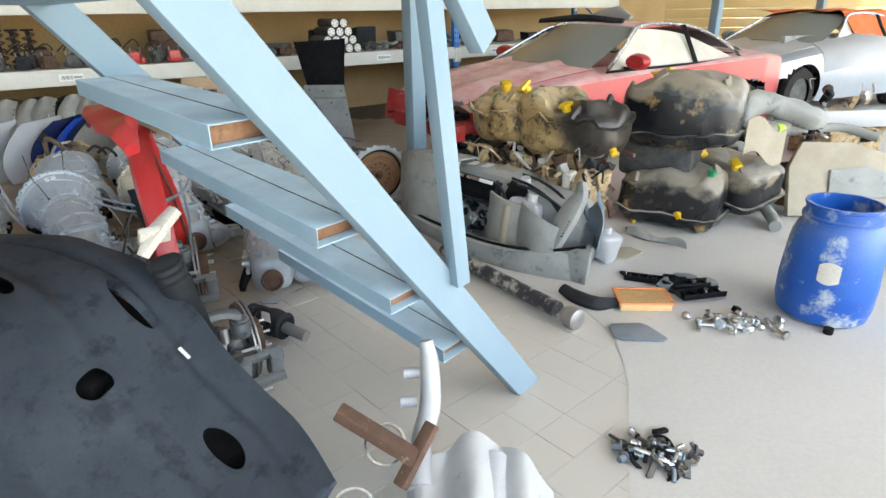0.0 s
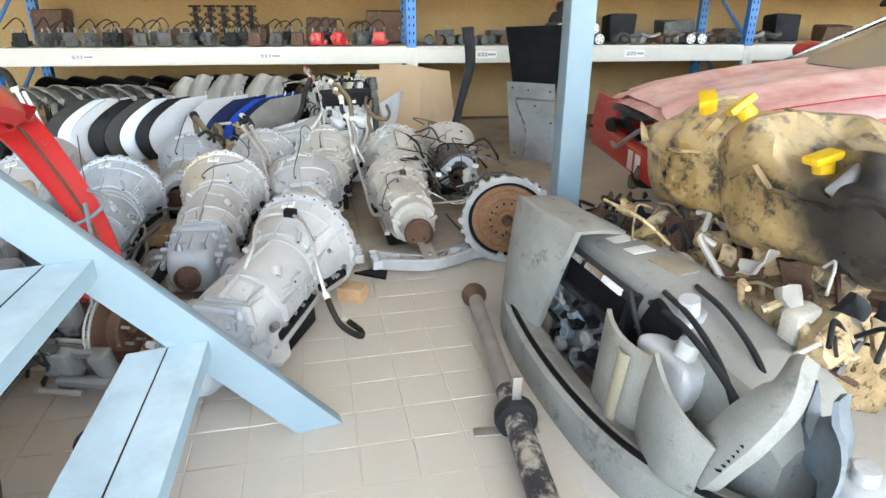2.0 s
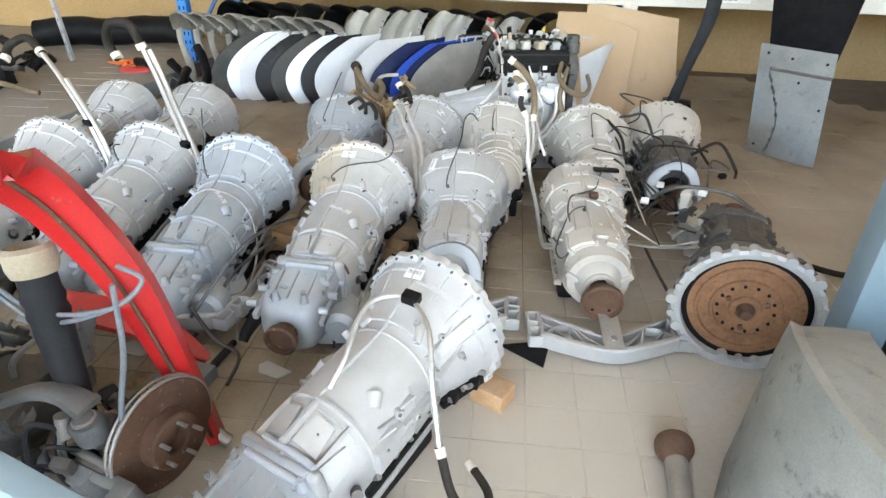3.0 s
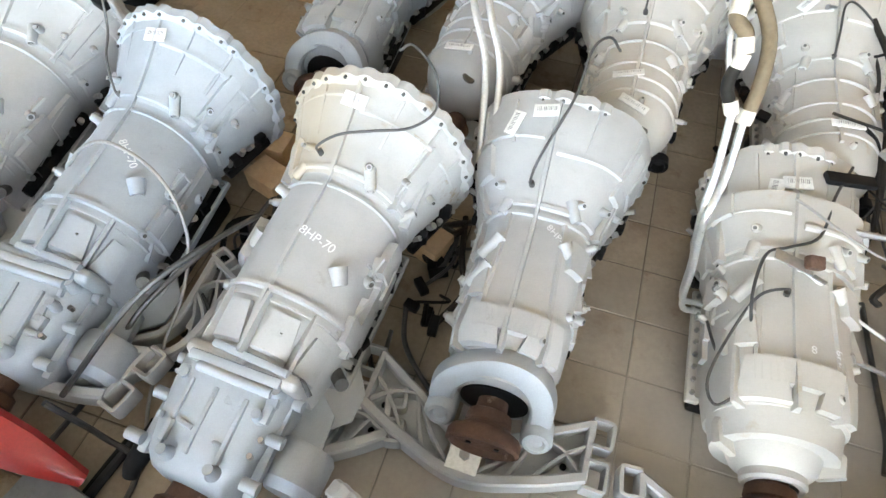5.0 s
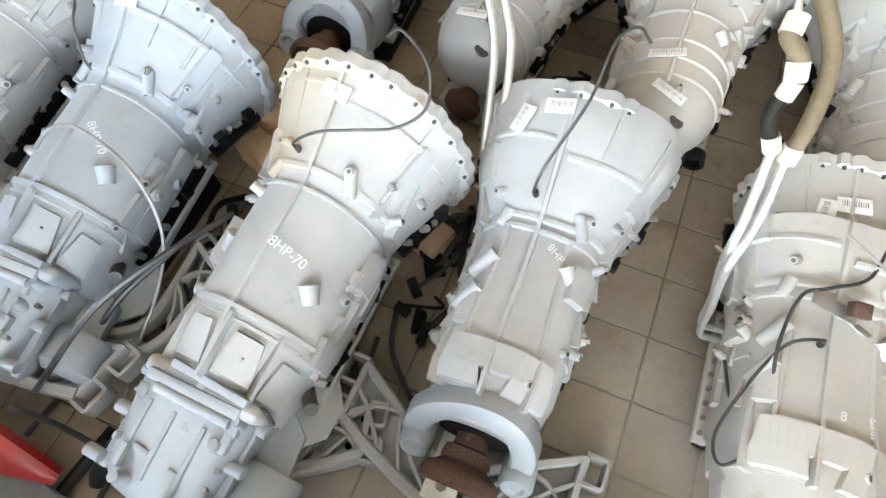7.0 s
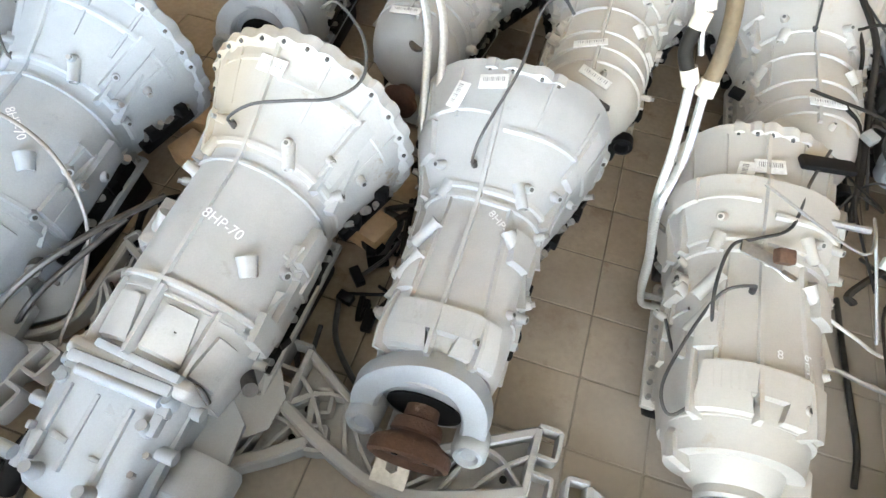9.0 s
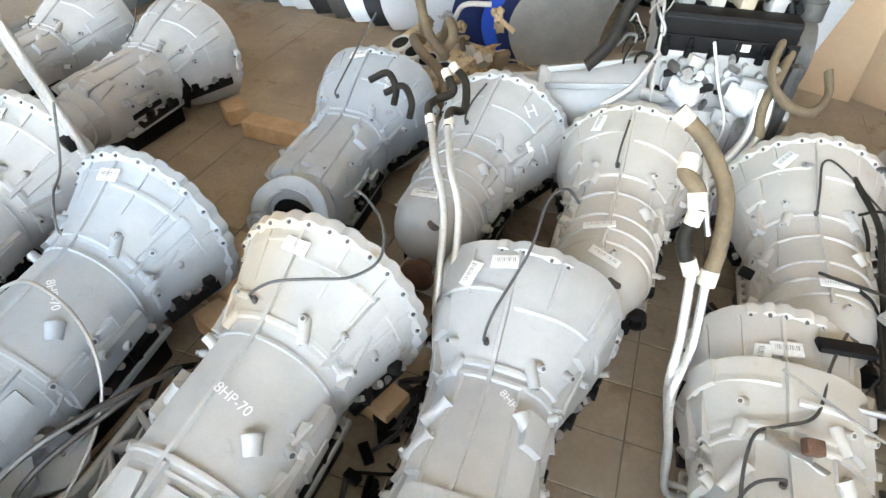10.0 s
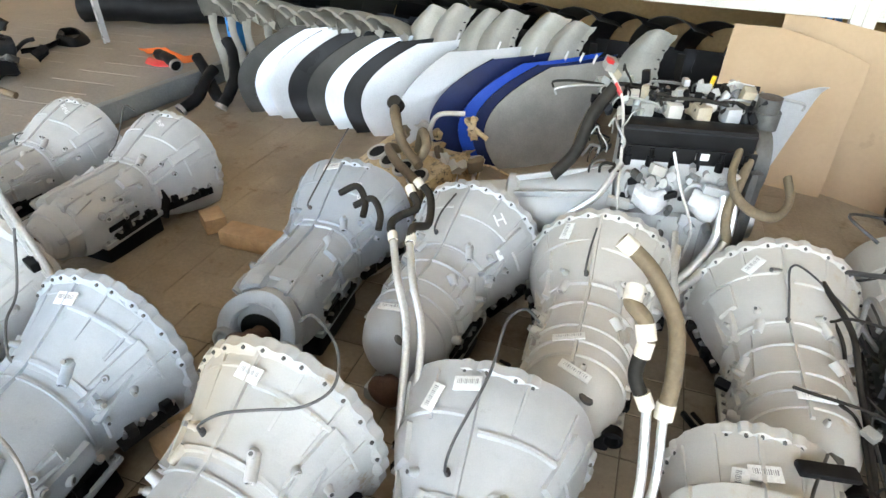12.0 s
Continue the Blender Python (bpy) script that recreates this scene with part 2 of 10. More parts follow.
film(M_TANKMUD, 0, 0.38, 0.60, (0.013, 0.014, 0.018), 0.93, 4.5, 0.55, "Object")
M_MUDMETAL = mat("mud_coated_engine_metal", (0.38, 0.255, 0.11), (0.62, 0.48, 0.29), 0.65, 0.1, 14, 0.2, 80, dust_lit=0.3, dust_lit_col=(0.56, 0.48, 0.36), spots=(0.04, 0.032, 0.024), spot_amt=0.64)
M_YELLOW = mat("yellow_plastic", (0.75, 0.46, 0.01), (0.82, 0.54, 0.02), 0.4, 0, 20, 0.03, 150)
M_GREEN = mat("green_plastic", (0.03, 0.30, 0.12), (0.04, 0.36, 0.15), 0.4, 0, 20, 0.03, 150)
M_LIME = mat("lime_tape", (0.45, 0.72, 0.06), (0.5, 0.78, 0.08), 0.5, 0, 20, 0.03, 150)
M_ORANGE = mat("orange_cloth", (0.62, 0.12, 0.02), (0.72, 0.18, 0.04), 0.85, 0, 8, 0.2, 200)
M_BARREL = mat("scuffed_blue_plastic", (0.010, 0.085, 0.40), (0.02, 0.13, 0.50), 0.4, 0, 2.6, 0.04, 100, dust_lit=0.3, dust_lit_col=(0.45, 0.5, 0.55), spots=(0.42, 0.46, 0.49), spot_amt=0.58)
M_TAG = mat("white_paper_label", (0.78, 0.78, 0.75), (0.84, 0.84, 0.82), 0.7, 0, 20, 0.02, 150)
M_INK = mat("label_print", (0.26, 0.26, 0.26), (0.34, 0.34, 0.34), 0.7, 0, 20, 0.0, 150)
M_CHALK = mat("white_chalk_marking", (0.82, 0.83, 0.84), (0.88, 0.88, 0.88), 0.9, 0, 30, 0.1, 300)
M_FILTER = mat("orange_filter_paper", (0.72, 0.46, 0.20), (0.78, 0.54, 0.27), 0.85, 0, 8, 0.1, 80)
M_FILTRIM = mat("orange_filter_seal", (0.80, 0.28, 0.10), (0.86, 0.34, 0.14), 0.6, 0, 10, 0.05, 80)
M_SLATE = mat("slate_blue_plastic", (0.12, 0.15, 0.185), (0.18, 0.21, 0.24), 0.55, 0, 8, 0.06, 120, dust_lit=0.4, dust_lit_col=(0.3, 0.31, 0.31), spots=(0.09, 0.11, 0.13), spot_amt=0.4)
M_CHROME = mat("bright_bolt_metal", (0.55, 0.55, 0.55), (0.7, 0.7, 0.7), 0.25, 0.95, 30, 0.05, 200)
M_CLOTHWHITE = mat("cream_cloth", (0.60, 0.55, 0.46), (0.68, 0.64, 0.56), 0.9, 0, 6, 0.2, 120)
M_TREADEND = mat("rusty_tube_inside", (0.20, 0.10, 0.05), (0.31, 0.165, 0.085), 0.8, 0.1, 10, 0.1, 80, spots=(0.12, 0.07, 0.045), spot_amt=0.4)
M_TILE = mat("dirty_beige_floor_tile", (0.27, 0.215, 0.155), (0.40, 0.335, 0.25), 0.5, 0, 2.5, 0.05, 70, spots=(0.19, 0.125, 0.075), spot_amt=0.42, rnd=0.10)
film(M_TILE, 2, 0.53, 0.66, (0.20, 0.165, 0.13), 0.65, 1.4, 1.0)
# paler towards the aisle: dusty, with daylight from the open side painted in
film(M_TILE, 0, -1.05, -0.25, (0.555, 0.52, 0.46), 0.94)
M_JOINT = mat("tile_joint", (0.12, 0.095, 0.07), (0.18, 0.15, 0.115), 0.9, 0, 6, 0.1, 80)
# the joints carry the same painted daylight towards the aisle
film(M_JOINT, 0, -1.05, -0.25, (0.55, 0.515, 0.455), 0.98)
M_SCREED = mat("dusty_grey_screed", (0.53, 0.505, 0.46), (0.58, 0.56, 0.52), 0.8, 0, 0.9, 0.05, 60, spots=(0.49, 0.43, 0.36), spot_amt=0.12, grain=0.1)
M_GROUND = mat("pale_yard_sand", (0.50, 0.43, 0.33), (0.58, 0.51, 0.40), 0.9, 0, 0.7, 0.3, 30)
M_RAMP = mat("grey_ribbed_platform", (0.30, 0.28, 0.25), (0.38, 0.35, 0.31), 0.75, 0, 2, 0.2, 60, dust_lit=0.2)
M_KERBGREY = mat("blue_grey_kerb_paint", (0.22, 0.25, 0.27), (0.29, 0.32, 0.33), 0.6, 0, 4, 0.15, 80, dust_lit=0.3)
M_ROOF = mat("corrugated_roof_sheet", (0.30, 0.30, 0.29), (0.38, 0.38, 0.37), 0.5, 0.2, 2, 0.1, 60)
M_DARKWALL = mat("shaded_plaster", (0.33, 0.27, 0.20), (0.40, 0.33, 0.25), 0.85, 0, 1, 0.15, 40)
M_SIDING = mat("ochre_cladding", (0.66, 0.47, 0.20), (0.73, 0.54, 0.26), 0.6, 0, 1.5, 0.05, 60)
M_BAG = mat("translucent_plastic_bag", (0.50, 0.51, 0.52), (0.60, 0.61, 0.62), 0.3, 0, 8, 0.2, 60)
M_SHIELD = mat("brushed_heat_shield", (0.20, 0.205, 0.205), (0.29, 0.295, 0.29), 0.4, 0.7, 5, 0.15, 120, dust_lit=0.25, dust_lit_col=(0.33, 0.31, 0.27), spots=(0.14, 0.14, 0.14), spot_amt=0.35)
M_FELT = mat("black_felt_lining", (0.008, 0.008, 0.009), (0.014, 0.014, 0.015), 0.95, 0, 10, 0.2, 150, spec=0.05)
M_GLASS = bpy.data.materials.new("dusty_window_glass")
M_GLASS.use_nodes = True
gb = M_GLASS.node_tree.nodes["Principled BSDF"]
gb.inputs["Base Color"].default_value = (0.36, 0.38, 0.34, 1)
gb.inputs["Roughness"].default_value, gb.inputs["Transmission Weight"].default_value = 0.25, 0.35

# ---- builders ----
I4 = Matrix.Identity(4)


def T(x=0, y=0, z=0, rx=0, ry=0, rz=0, s=None):
    m = pose(x, y, z, rx, ry, rz)
    return m @ Matrix.Diagonal((*s, 1)) if s else m


def finish(bm, sharp=38):
    bmesh.ops.recalc_face_normals(bm, faces=bm.faces)
    lim = radians(sharp)
    for f in bm.faces:
        f.smooth = True
    for e in bm.edges:
        if len(e.link_faces) == 2 and e.calc_face_angle(0) > lim:
            e.smooth = False


def mesh(name, bm, material, sharp=38):
    finish(bm, sharp)
    me = bpy.data.meshes.new(name)
    bm.to_mesh(me)
    bm.free()
    if isinstance(material, (list, tuple)):
        for k in material:
            me.materials.append(k)
    elif material:
        me.materials.append(material)
    return me


def part(name, bm, material, parent, label="", m=None, sharp=38):
    """One mesh object under a thing or under a part."""
    ob = new(name, bm if isinstance(bm, bpy.types.Mesh) else mesh(name, bm, material, sharp))
    ob.parent = parent
    if m is not None:
        ob.matrix_local = m
    if label:
        tagged(ob, label)
    return ob


def thing(name, label, category, m=I4, group="", kind=""):
    ob = new(name)
    ob.empty_display_size = 0.05
    ob.matrix_world = m
    return tagged(ob, label, category, group, kind)


def solo(name, bm, material, label, category, m=I4, group="", kind="", sharp=38):
    ob = new(name, mesh(name, bm, material, sharp))
    ob.matrix_world = m
    return tagged(ob, label, category, group, kind)


def B():
    return bmesh.new()


def box(bm, sx, sy, sz, m=I4, bev=0.0, seg=2):
    """A box centred on m's origin, its edges rounded by bev."""
    r = bmesh.ops.create_cube(bm, size=1.0, matrix=m @ Matrix.Diagonal((sx, sy, sz, 1)))
    if bev:
        es = list({e for v in r["verts"] for e in v.link_edges})
        bmesh.ops.bevel(bm, geom=es, offset=bev, segments=seg, affect="EDGES", profile=0.6, clamp_overlap=True)
    return bm


def cyl(bm, r, h, m=I4, r2=None, seg=20):
    """A cylinder or cone along m's z, centred."""
    bmesh.ops.create_cone(bm, cap_ends=True, segments=seg, radius1=r, radius2=r if r2 is None else r2, depth=h, matrix=m)
    return bm


def ball(bm, r, m=I4, u=14, v=9):
    bmesh.ops.create_uvsphere(bm, u_segments=u, v_segments=v, radius=r, matrix=m)
    return bm


def rings(bm, rows, closed=True, caps=True):
    """Skin between rows of points, each a ring of the same count."""
    vs = [[bm.verts.new(p) for p in row] for row in rows]
    n = len(vs[0])
    for a, b in zip(vs, vs[1:]):
        for i in range(n if closed else n - 1):
            j = (i + 1) % n
            bm.faces.new((a[i], a[j], b[j], b[i]))
    if caps and closed:
        bm.faces.new(vs[0][::-1])
        bm.faces.new(vs[-1])
    return bm


def turn(bm, prof, m=I4, seg=32, a0=0.0, a1=360.0, caps=True):
    """Profile (r, h) turned about m's z."""
    full = abs(a1 - a0) >= 360
    n = seg if full else seg + 1
    rows = []
    for r, h in prof:
        rows.append([m @ Vector((r * math.cos(radians(a0 + (a1 - a0) * i / seg)), r * math.sin(radians(a0 + (a1 - a0) * i / seg)), h)) for i in range(n)])
    return rings(bm, rows, closed=full, caps=caps and full)


def spline(pts, k=6):
    """Points along a smooth curve through pts."""
    P = [Vector(p) for p in pts]
    if len(P) < 3:
        return P
    Q = [2 * P[0] - P[1]] + P + [2 * P[-1] - P[-2]]
    out = []
    for i in range(1, len(Q) - 2):
        a, b, c, d = Q[i - 1:i + 3]
        for j in range(k):
            t = j / k
            out.append(0.5 * ((2 * b) + (c - a) * t + (2 * a - 5 * b + 4 * c - d) * t * t + (3 * b - a - 3 * c + d) * t ** 3))
    return out + [P[-1]]


def tube(bm, pts, r, seg=8, k=6, r_end=None, flat=1.0):
    """A tube swept along a smooth curve through pts; r may be a list, one for each of pts."""
    P = spline(pts, k)
    n = len(P)
    t0 = (P[1] - P[0]).normalized()
    nrm = t0.orthogonal().normalized()
    rows = []
    for i, p in enumerate(P):
        t = (P[min(i + 1, n - 1)] - P[max(i - 1, 0)]).normalized()
        nrm = (nrm - t * nrm.dot(t)).normalized()
        b = t.cross(nrm)
        if isinstance(r, (list, tuple)):
            f = i / (n - 1) * (len(r) - 1)
            q = int(min(f, len(r) - 2))
            rr = r[q] + (r[q + 1] - r[q]) * (f - q)
        else:
            rr = r if r_end is None else r + (r_end - r) * i / (n - 1)
        rows.append([p + nrm * rr * math.cos(2 * math.pi * j / seg) + b * rr * flat * math.sin(2 * math.pi * j / seg) for j in range(seg)])
    return rings(bm, rows)


def plate(bm, pts, h, m=I4, bev=0.0):
    """A flat outline in m's xy raised by h along z."""
    lo = [bm.verts.new(m @ Vector((x, y, 0))) for x, y in pts]
    hi = [bm.verts.new(m @ Vector((x, y, h))) for x, y in pts]
    n = len(pts)
    fs = [bm.faces.new(lo[::-1]), bm.faces.new(hi)]
    for i in range(n):
        fs.append(bm.faces.new((lo[i], lo[(i + 1) % n], hi[(i + 1) % n], hi[i])))
    if bev:
        es = list({e for f in fs[:2] for e in f.edges})
        bmesh.ops.bevel(bm, geom=es, offset=bev, segments=2, affect="EDGES", profile=0.6, clamp_overlap=True)
    return bm


def sheet(bm, fn, nu, nv, thick=0.0):
    """A surface fn(u, v) over the unit square, given thickness along its normals."""
    g = [[Vector(fn(i / nu, j / nv)) for j in range(nv + 1)] for i in range(nu + 1)]
    top = [[bm.verts.new(p) for p in row] for row in g]
    for i in range(nu):
        for j in range(nv):
            bm.faces.new((top[i][j], top[i + 1][j], top[i + 1][j + 1], top[i][j + 1]))
    if thick:
        bm.normal_update()
        off = [[bm.verts.new(v.co - v.normal * thick) for v in row] for row in top]
        for i in range(nu):
            for j in range(nv):
                bm.faces.new((off[i][j + 1], off[i + 1][j + 1], off[i + 1][j], off[i][j]))
        for i in range(nu):
            bm.faces.new((top[i + 1][0], top[i][0], off[i][0], off[i + 1][0]))
            bm.faces.new((top[i][nv], top[i + 1][nv], off[i + 1][nv], off[i][nv]))
        for j in range(nv):
            bm.faces.new((top[0][j], top[0][j + 1], off[0][j + 1], off[0][j]))
            bm.faces.new((top[nu][j + 1], top[nu][j], off[nu][j], off[nu][j + 1]))
    return bm


def rumple(bm, amp, freq, seed=0.0):
    """Push every point about by a smooth noise."""
    o = Vector((seed * 3.1, seed * 1.7, seed * 5.3))
    for v in bm.verts:
        v.co += amp * noise.noise_vector(v.co * freq + o)
    return bm


def aim(a, b, roll=0.0):
    """A frame at a whose z runs to b."""
    a, b = Vector(a), Vector(b)
    return Matrix.Translation(a) @ (b - a).to_track_quat("Z", "Y").to_matrix().to_4x4() @ pose(0, 0, 0, 0, 0, roll)


def rod(bm, a, b, r, seg=12, r2=None):
    a, b = Vector(a), Vector(b)
    return cyl(bm, r, (b - a).length, aim((a + b) / 2, b), r2, seg)


def bar(bm, a, b, w, h, bev=0.004, up=(0, 0, 1)):
    """A rectangular bar from a to b, w wide and h deep along up."""
    a, b, up = Vector(a), Vector(b), Vector(up)
    t = (b - a).normalized()
    s = t.cross(up).normalized()
    u = s.cross(t)
    m = Matrix(((t.x, s.x, u.x, 0), (t.y, s.y, u.y, 0), (t.z, s.z, u.z, 0), (0, 0, 0, 1)))
    return box(bm, (b - a).length, w, h, Matrix.Translation((a + b) / 2) @ m, bev)


def ribbon(bm, pts, ws, th, out=(0, 0, 1), k=6):
    """A flat pressed rail along a curve: its width lies across out."""
    P = spline(pts, k)
    n = len(P)
    out = Vector(out)
    rows = []
    for i, p in enumerate(P):
        t = (P[min(i + 1, n - 1)] - P[max(i - 1, 0)]).normalized()
        s = t.cross(out).normalized()
        o = s.cross(t)
        f = i / (n - 1) * (len(ws) - 1)
        q = int(min(f, len(ws) - 2))
        w = (ws[q] + (ws[q + 1] - ws[q]) * (f - q)) / 2
        rows.append([p + s * w - o * th / 2, p + s * w * 0.92 + o * th * 0.3, p + s * w * 0.5 + o * th / 2, p - s * w * 0.5 + o * th / 2, p - s * w * 0.92 + o * th * 0.3, p - s * w - o * th / 2])
    return rings(bm, rows)


def text_mesh(name, words, size, material, parent, m, label=""):
    cu = bpy.data.curves.new(name, "FONT")
    cu.body, cu.size, cu.extrude, cu.align_x, cu.align_y = words, size, 0.0004, "CENTER", "CENTER"
    cu.materials.append(material)
    ob = new(name, cu)
    ob.parent, ob.matrix_local = parent, m
    return tagged(ob, label)

# ---- the shed ----
RF = pose(-5.96, 4.12, 0, 0, 0, 43.5)          # along the rack: x; into the rack: y


def at_rack(s, d, z=0.0):
    return RF @ Vector((s, d, z))


def structure(name, bm, material, label, category, m=I4, sharp=38):
    return solo(name, bm, material, label, category, m, kind="structure", sharp=sharp)


g = B()
box(g, 600, 600, 0.2, T(0, 0, -0.13))
structure("ground", g, M_GROUND, "pale sandy yard ground round the open shed", "ground")
g = B()
box(g, 26, 22, 0.1, RF @ T(7, -6, -0.0528))
floor = structure("floor", g, M_JOINT, "dirty beige tiled workshop floor with dark joints", "floor")

# smooth grey screed over the outer half of the floor
SCREED = [(-0.62, 4.30), (-0.30, 3.90), (0.10, 3.52), (0.50, 3.16), (0.80, 2.92), (0.95, 2.6), (0.95, 2.2), (0.85, 1.6), (0.8, 1.0), (0.7, -3.0), (7.5, -3.0), (14, 9), (6, 16), (1.5, 11), (-0.2, 7), (-0.6, 5.2)]
g = B()
plate(g, SCREED, 0.030, T(0, 0, -0.0284))
structure("pavement", g, M_SCREED, "smooth dusty grey screed with faint brown stains", "floor")

g = B()
box(g, 24, 0.2, 5.3, RF @ T(6, 1.45, 2.65))
structure("wall_north", g, M_OCHRE, "ochre painted wall behind the parts rack", "wall")
g = B()
box(g, 0.2, 9, 5.3, RF @ T(-6.1, -3.0, 2.65))
structure("wall_west", g, M_DARKWALL, "plain plastered end wall of the shed", "wall")
g = B()
for i in range(92):
    x = -6.2 + 0.26 * i
    box(g, 0.2, 13.8, 0.04, RF @ T(x, -5.35, 5.2), 0.012, 1)
box(g, 24.0, 13.8, 0.02, RF @ T(5.8, -5.35, 5.23))
structure("ceiling", g, M_ROOF, "pale corrugated metal shed roof", "ceiling")


def siding():
    w = thing("wall_east", "sunlit ochre wall with horizontal cladding boards", "wall", RF @ T(15.9, -0.4, 0, 0, 0, -58), kind="structure")
    me = None
    for i in range(24):
        if me is None:
            b = B()
            box(b, 9.0, 0.05, 0.19, T(0, 0, 0), 0.012)
            me = mesh("board", b, M_SIDING)
        part("board", me, None, w, m=T(0, 0, 0.1 + 0.2 * i, 4, 0, 0))
    return w


siding()


def column(x, y, h=5.2, lean=0):
    c = thing("shed_column", "light blue painted steel shed column on the floor", "column", T(x, y, 0, 0, lean, 43.5), group="shed columns", kind="structure")
    part("box_section", box(B(), 0.115, 0.115, h, T(0, 0, h / 2), 0.008), M_SKYBLUE, c)
    b = B()
    box(b, 0.26, 0.26, 0.015, T(0, 0, 0.008), 0.003)
    part("base_plate", b, M_SKYBLUE, c)
    return c


column(-0.30, 4.55)
column(3.16, 9.19)
column(5.40, 11.22)

# raised ribbed platform beside the rack
p = thing("platform", "low ribbed grey platform with a blue-grey kerb edge", "platform", RF @ T(0, 0, 0), kind="structure")
b = B()
box(b, 6.0, 9.0, 0.12, T(-2.97, -3.2, 0.06 - 0.004), 0.01)
part("slab", b, M_RAMP, p)
b = B()
box(b, 0.07, 9.0, 0.135, T(0.065, -3.2, 0.0675 - 0.002), 0.012)
part("kerb", b, M_KERBGREY, p, "blue-grey painted kerb")
rib = B()
box(rib, 0.5, 0.014, 0.008, I4, 0.003)
rib = mesh("rib", rib, M_RAMP)
for i in range(3):
    for j in range(18):
        part("rib", rib, None, p, m=T(-0.45 - 0.75 * i, 0.5 - 0.21 * j, 0.1142, 0, 0, 8))


# ---- parts rack ----
def rack_upright(s, d):
    r = thing("rack_upright", "blue perforated steel rack upright", "rack post", RF @ T(s, d, 0), group="rack uprights")
    b = B()
    H = 2.6
    box(b, 0.09, 0.004, H, T(0, 0, H / 2))
    box(b, 0.004, 0.075, H, T(-0.044, 0.037, H / 2))
    box(b, 0.004, 0.075, H, T(0.044, 0.037, H / 2))
    part("channel", b, M_RACKBLUE, r)
    b = B()
    for i in range(34):
        for sx in (-1, 1):
            box(b, 0.012, 0.003, 0.03, T(sx * 0.022, -0.0022, 0.08 + i * 0.075))
    tagged(tagged(part("slot", b, M_BLACK, r), kind="stuff"), kind="stuff")
    b = B()
    box(b, 0.13, 0.11, 0.006, T(0, 0.03, 0.003))
    part("foot_plate", b, M_RACKBLUE, r)
    return r


UPS = (0.0, 3.95, 7.6, 11.3)
for s in UPS:
    for d in (0.0, 0.98):
        rack_upright(s, d)
    br = B()
    for k in range(3):
        z = 0.25 + 0.75 * k
        bar(br, at_rack(s, 0.08, z), at_rack(s, 0.94, z + 0.6), 0.035, 0.02)
    solo("rack_brace", br, M_RACKBLUE, "blue diagonal steel brace between rack uprights", "rack brace", group="rack braces")


def rack_beam(s0, s1, d, z, tag):
    r = thing("rack_beam", "cream painted steel rack beam" + (" with a paper label" if tag else ""), "rack beam", RF @ T((s0 + s1) / 2, d, z), group="rack beams")
    b = B()
    L = s1 - s0 - 0.1
    box(b, L, 0.05, 0.14, T(0, 0, 0), 0.006)
    box(b, L, 0.012, 0.03, T(0, 0.0, 0.076), 0.002)
    part("beam", b, M_CREAM, r)
    for sx in (-1, 1):
        b = B()
        box(b, 0.055, 0.056, 0.2, T(sx * (L / 2 + 0.022), -0.002, -0.02), 0.004)
        for q in (-0.05, 0.0, 0.05):
            cyl(b, 0.008, 0.01, T(sx * (L / 2 + 0.022), -0.032, q, 90))
        part("end_connector", b, M_CREAM, r)
    if tag:
        for k in ((-0.30, 0.16), (0.15, 0.10)):
            b = B()
            box(b, 0.22, 0.001, 0.07, T(k[0] * L, -0.0262, 0.01))
            t = part("label", b, M_TAG, r, "white paper label")
            b = B()
            for i in range(9):
                box(b, 0.005 + 0.003 * (i % 3), 0.001, 0.04, T(k[0] * L - 0.09 + 0.012 * i, -0.0272, 0.01))
            box(b, 0.08, 0.001, 0.02, T(k[0] * L + 0.06, -0.0272, 0.01))
            part("print", b, M_INK, t)


for a, c in zip(UPS, UPS[1:]):
    for z in (0.84, 1.52):
        rack_beam(a, c, 0.0, z, z < 1)
        rack_beam(a, c, 0.98, z, False)
        sh = thing("rack_shelf", "dusty pale steel rack shelf carrying used parts", "shelf", RF @ T(a, 0, z + 0.075), group="rack shelves")
        n = int((c - a) / 0.4)
        w = (c - a - 0.1) / n
        b = B()
        box(b, w - 0.012, 0.93, 0.03, I4, 0.004)
        me = mesh("shelf_panel", b, M_CREAM)
        for i in range(n):
            part("shelf_panel", me, None, sh, m=T(0.05 + w * (i + 0.5), 0.49, 0.0))


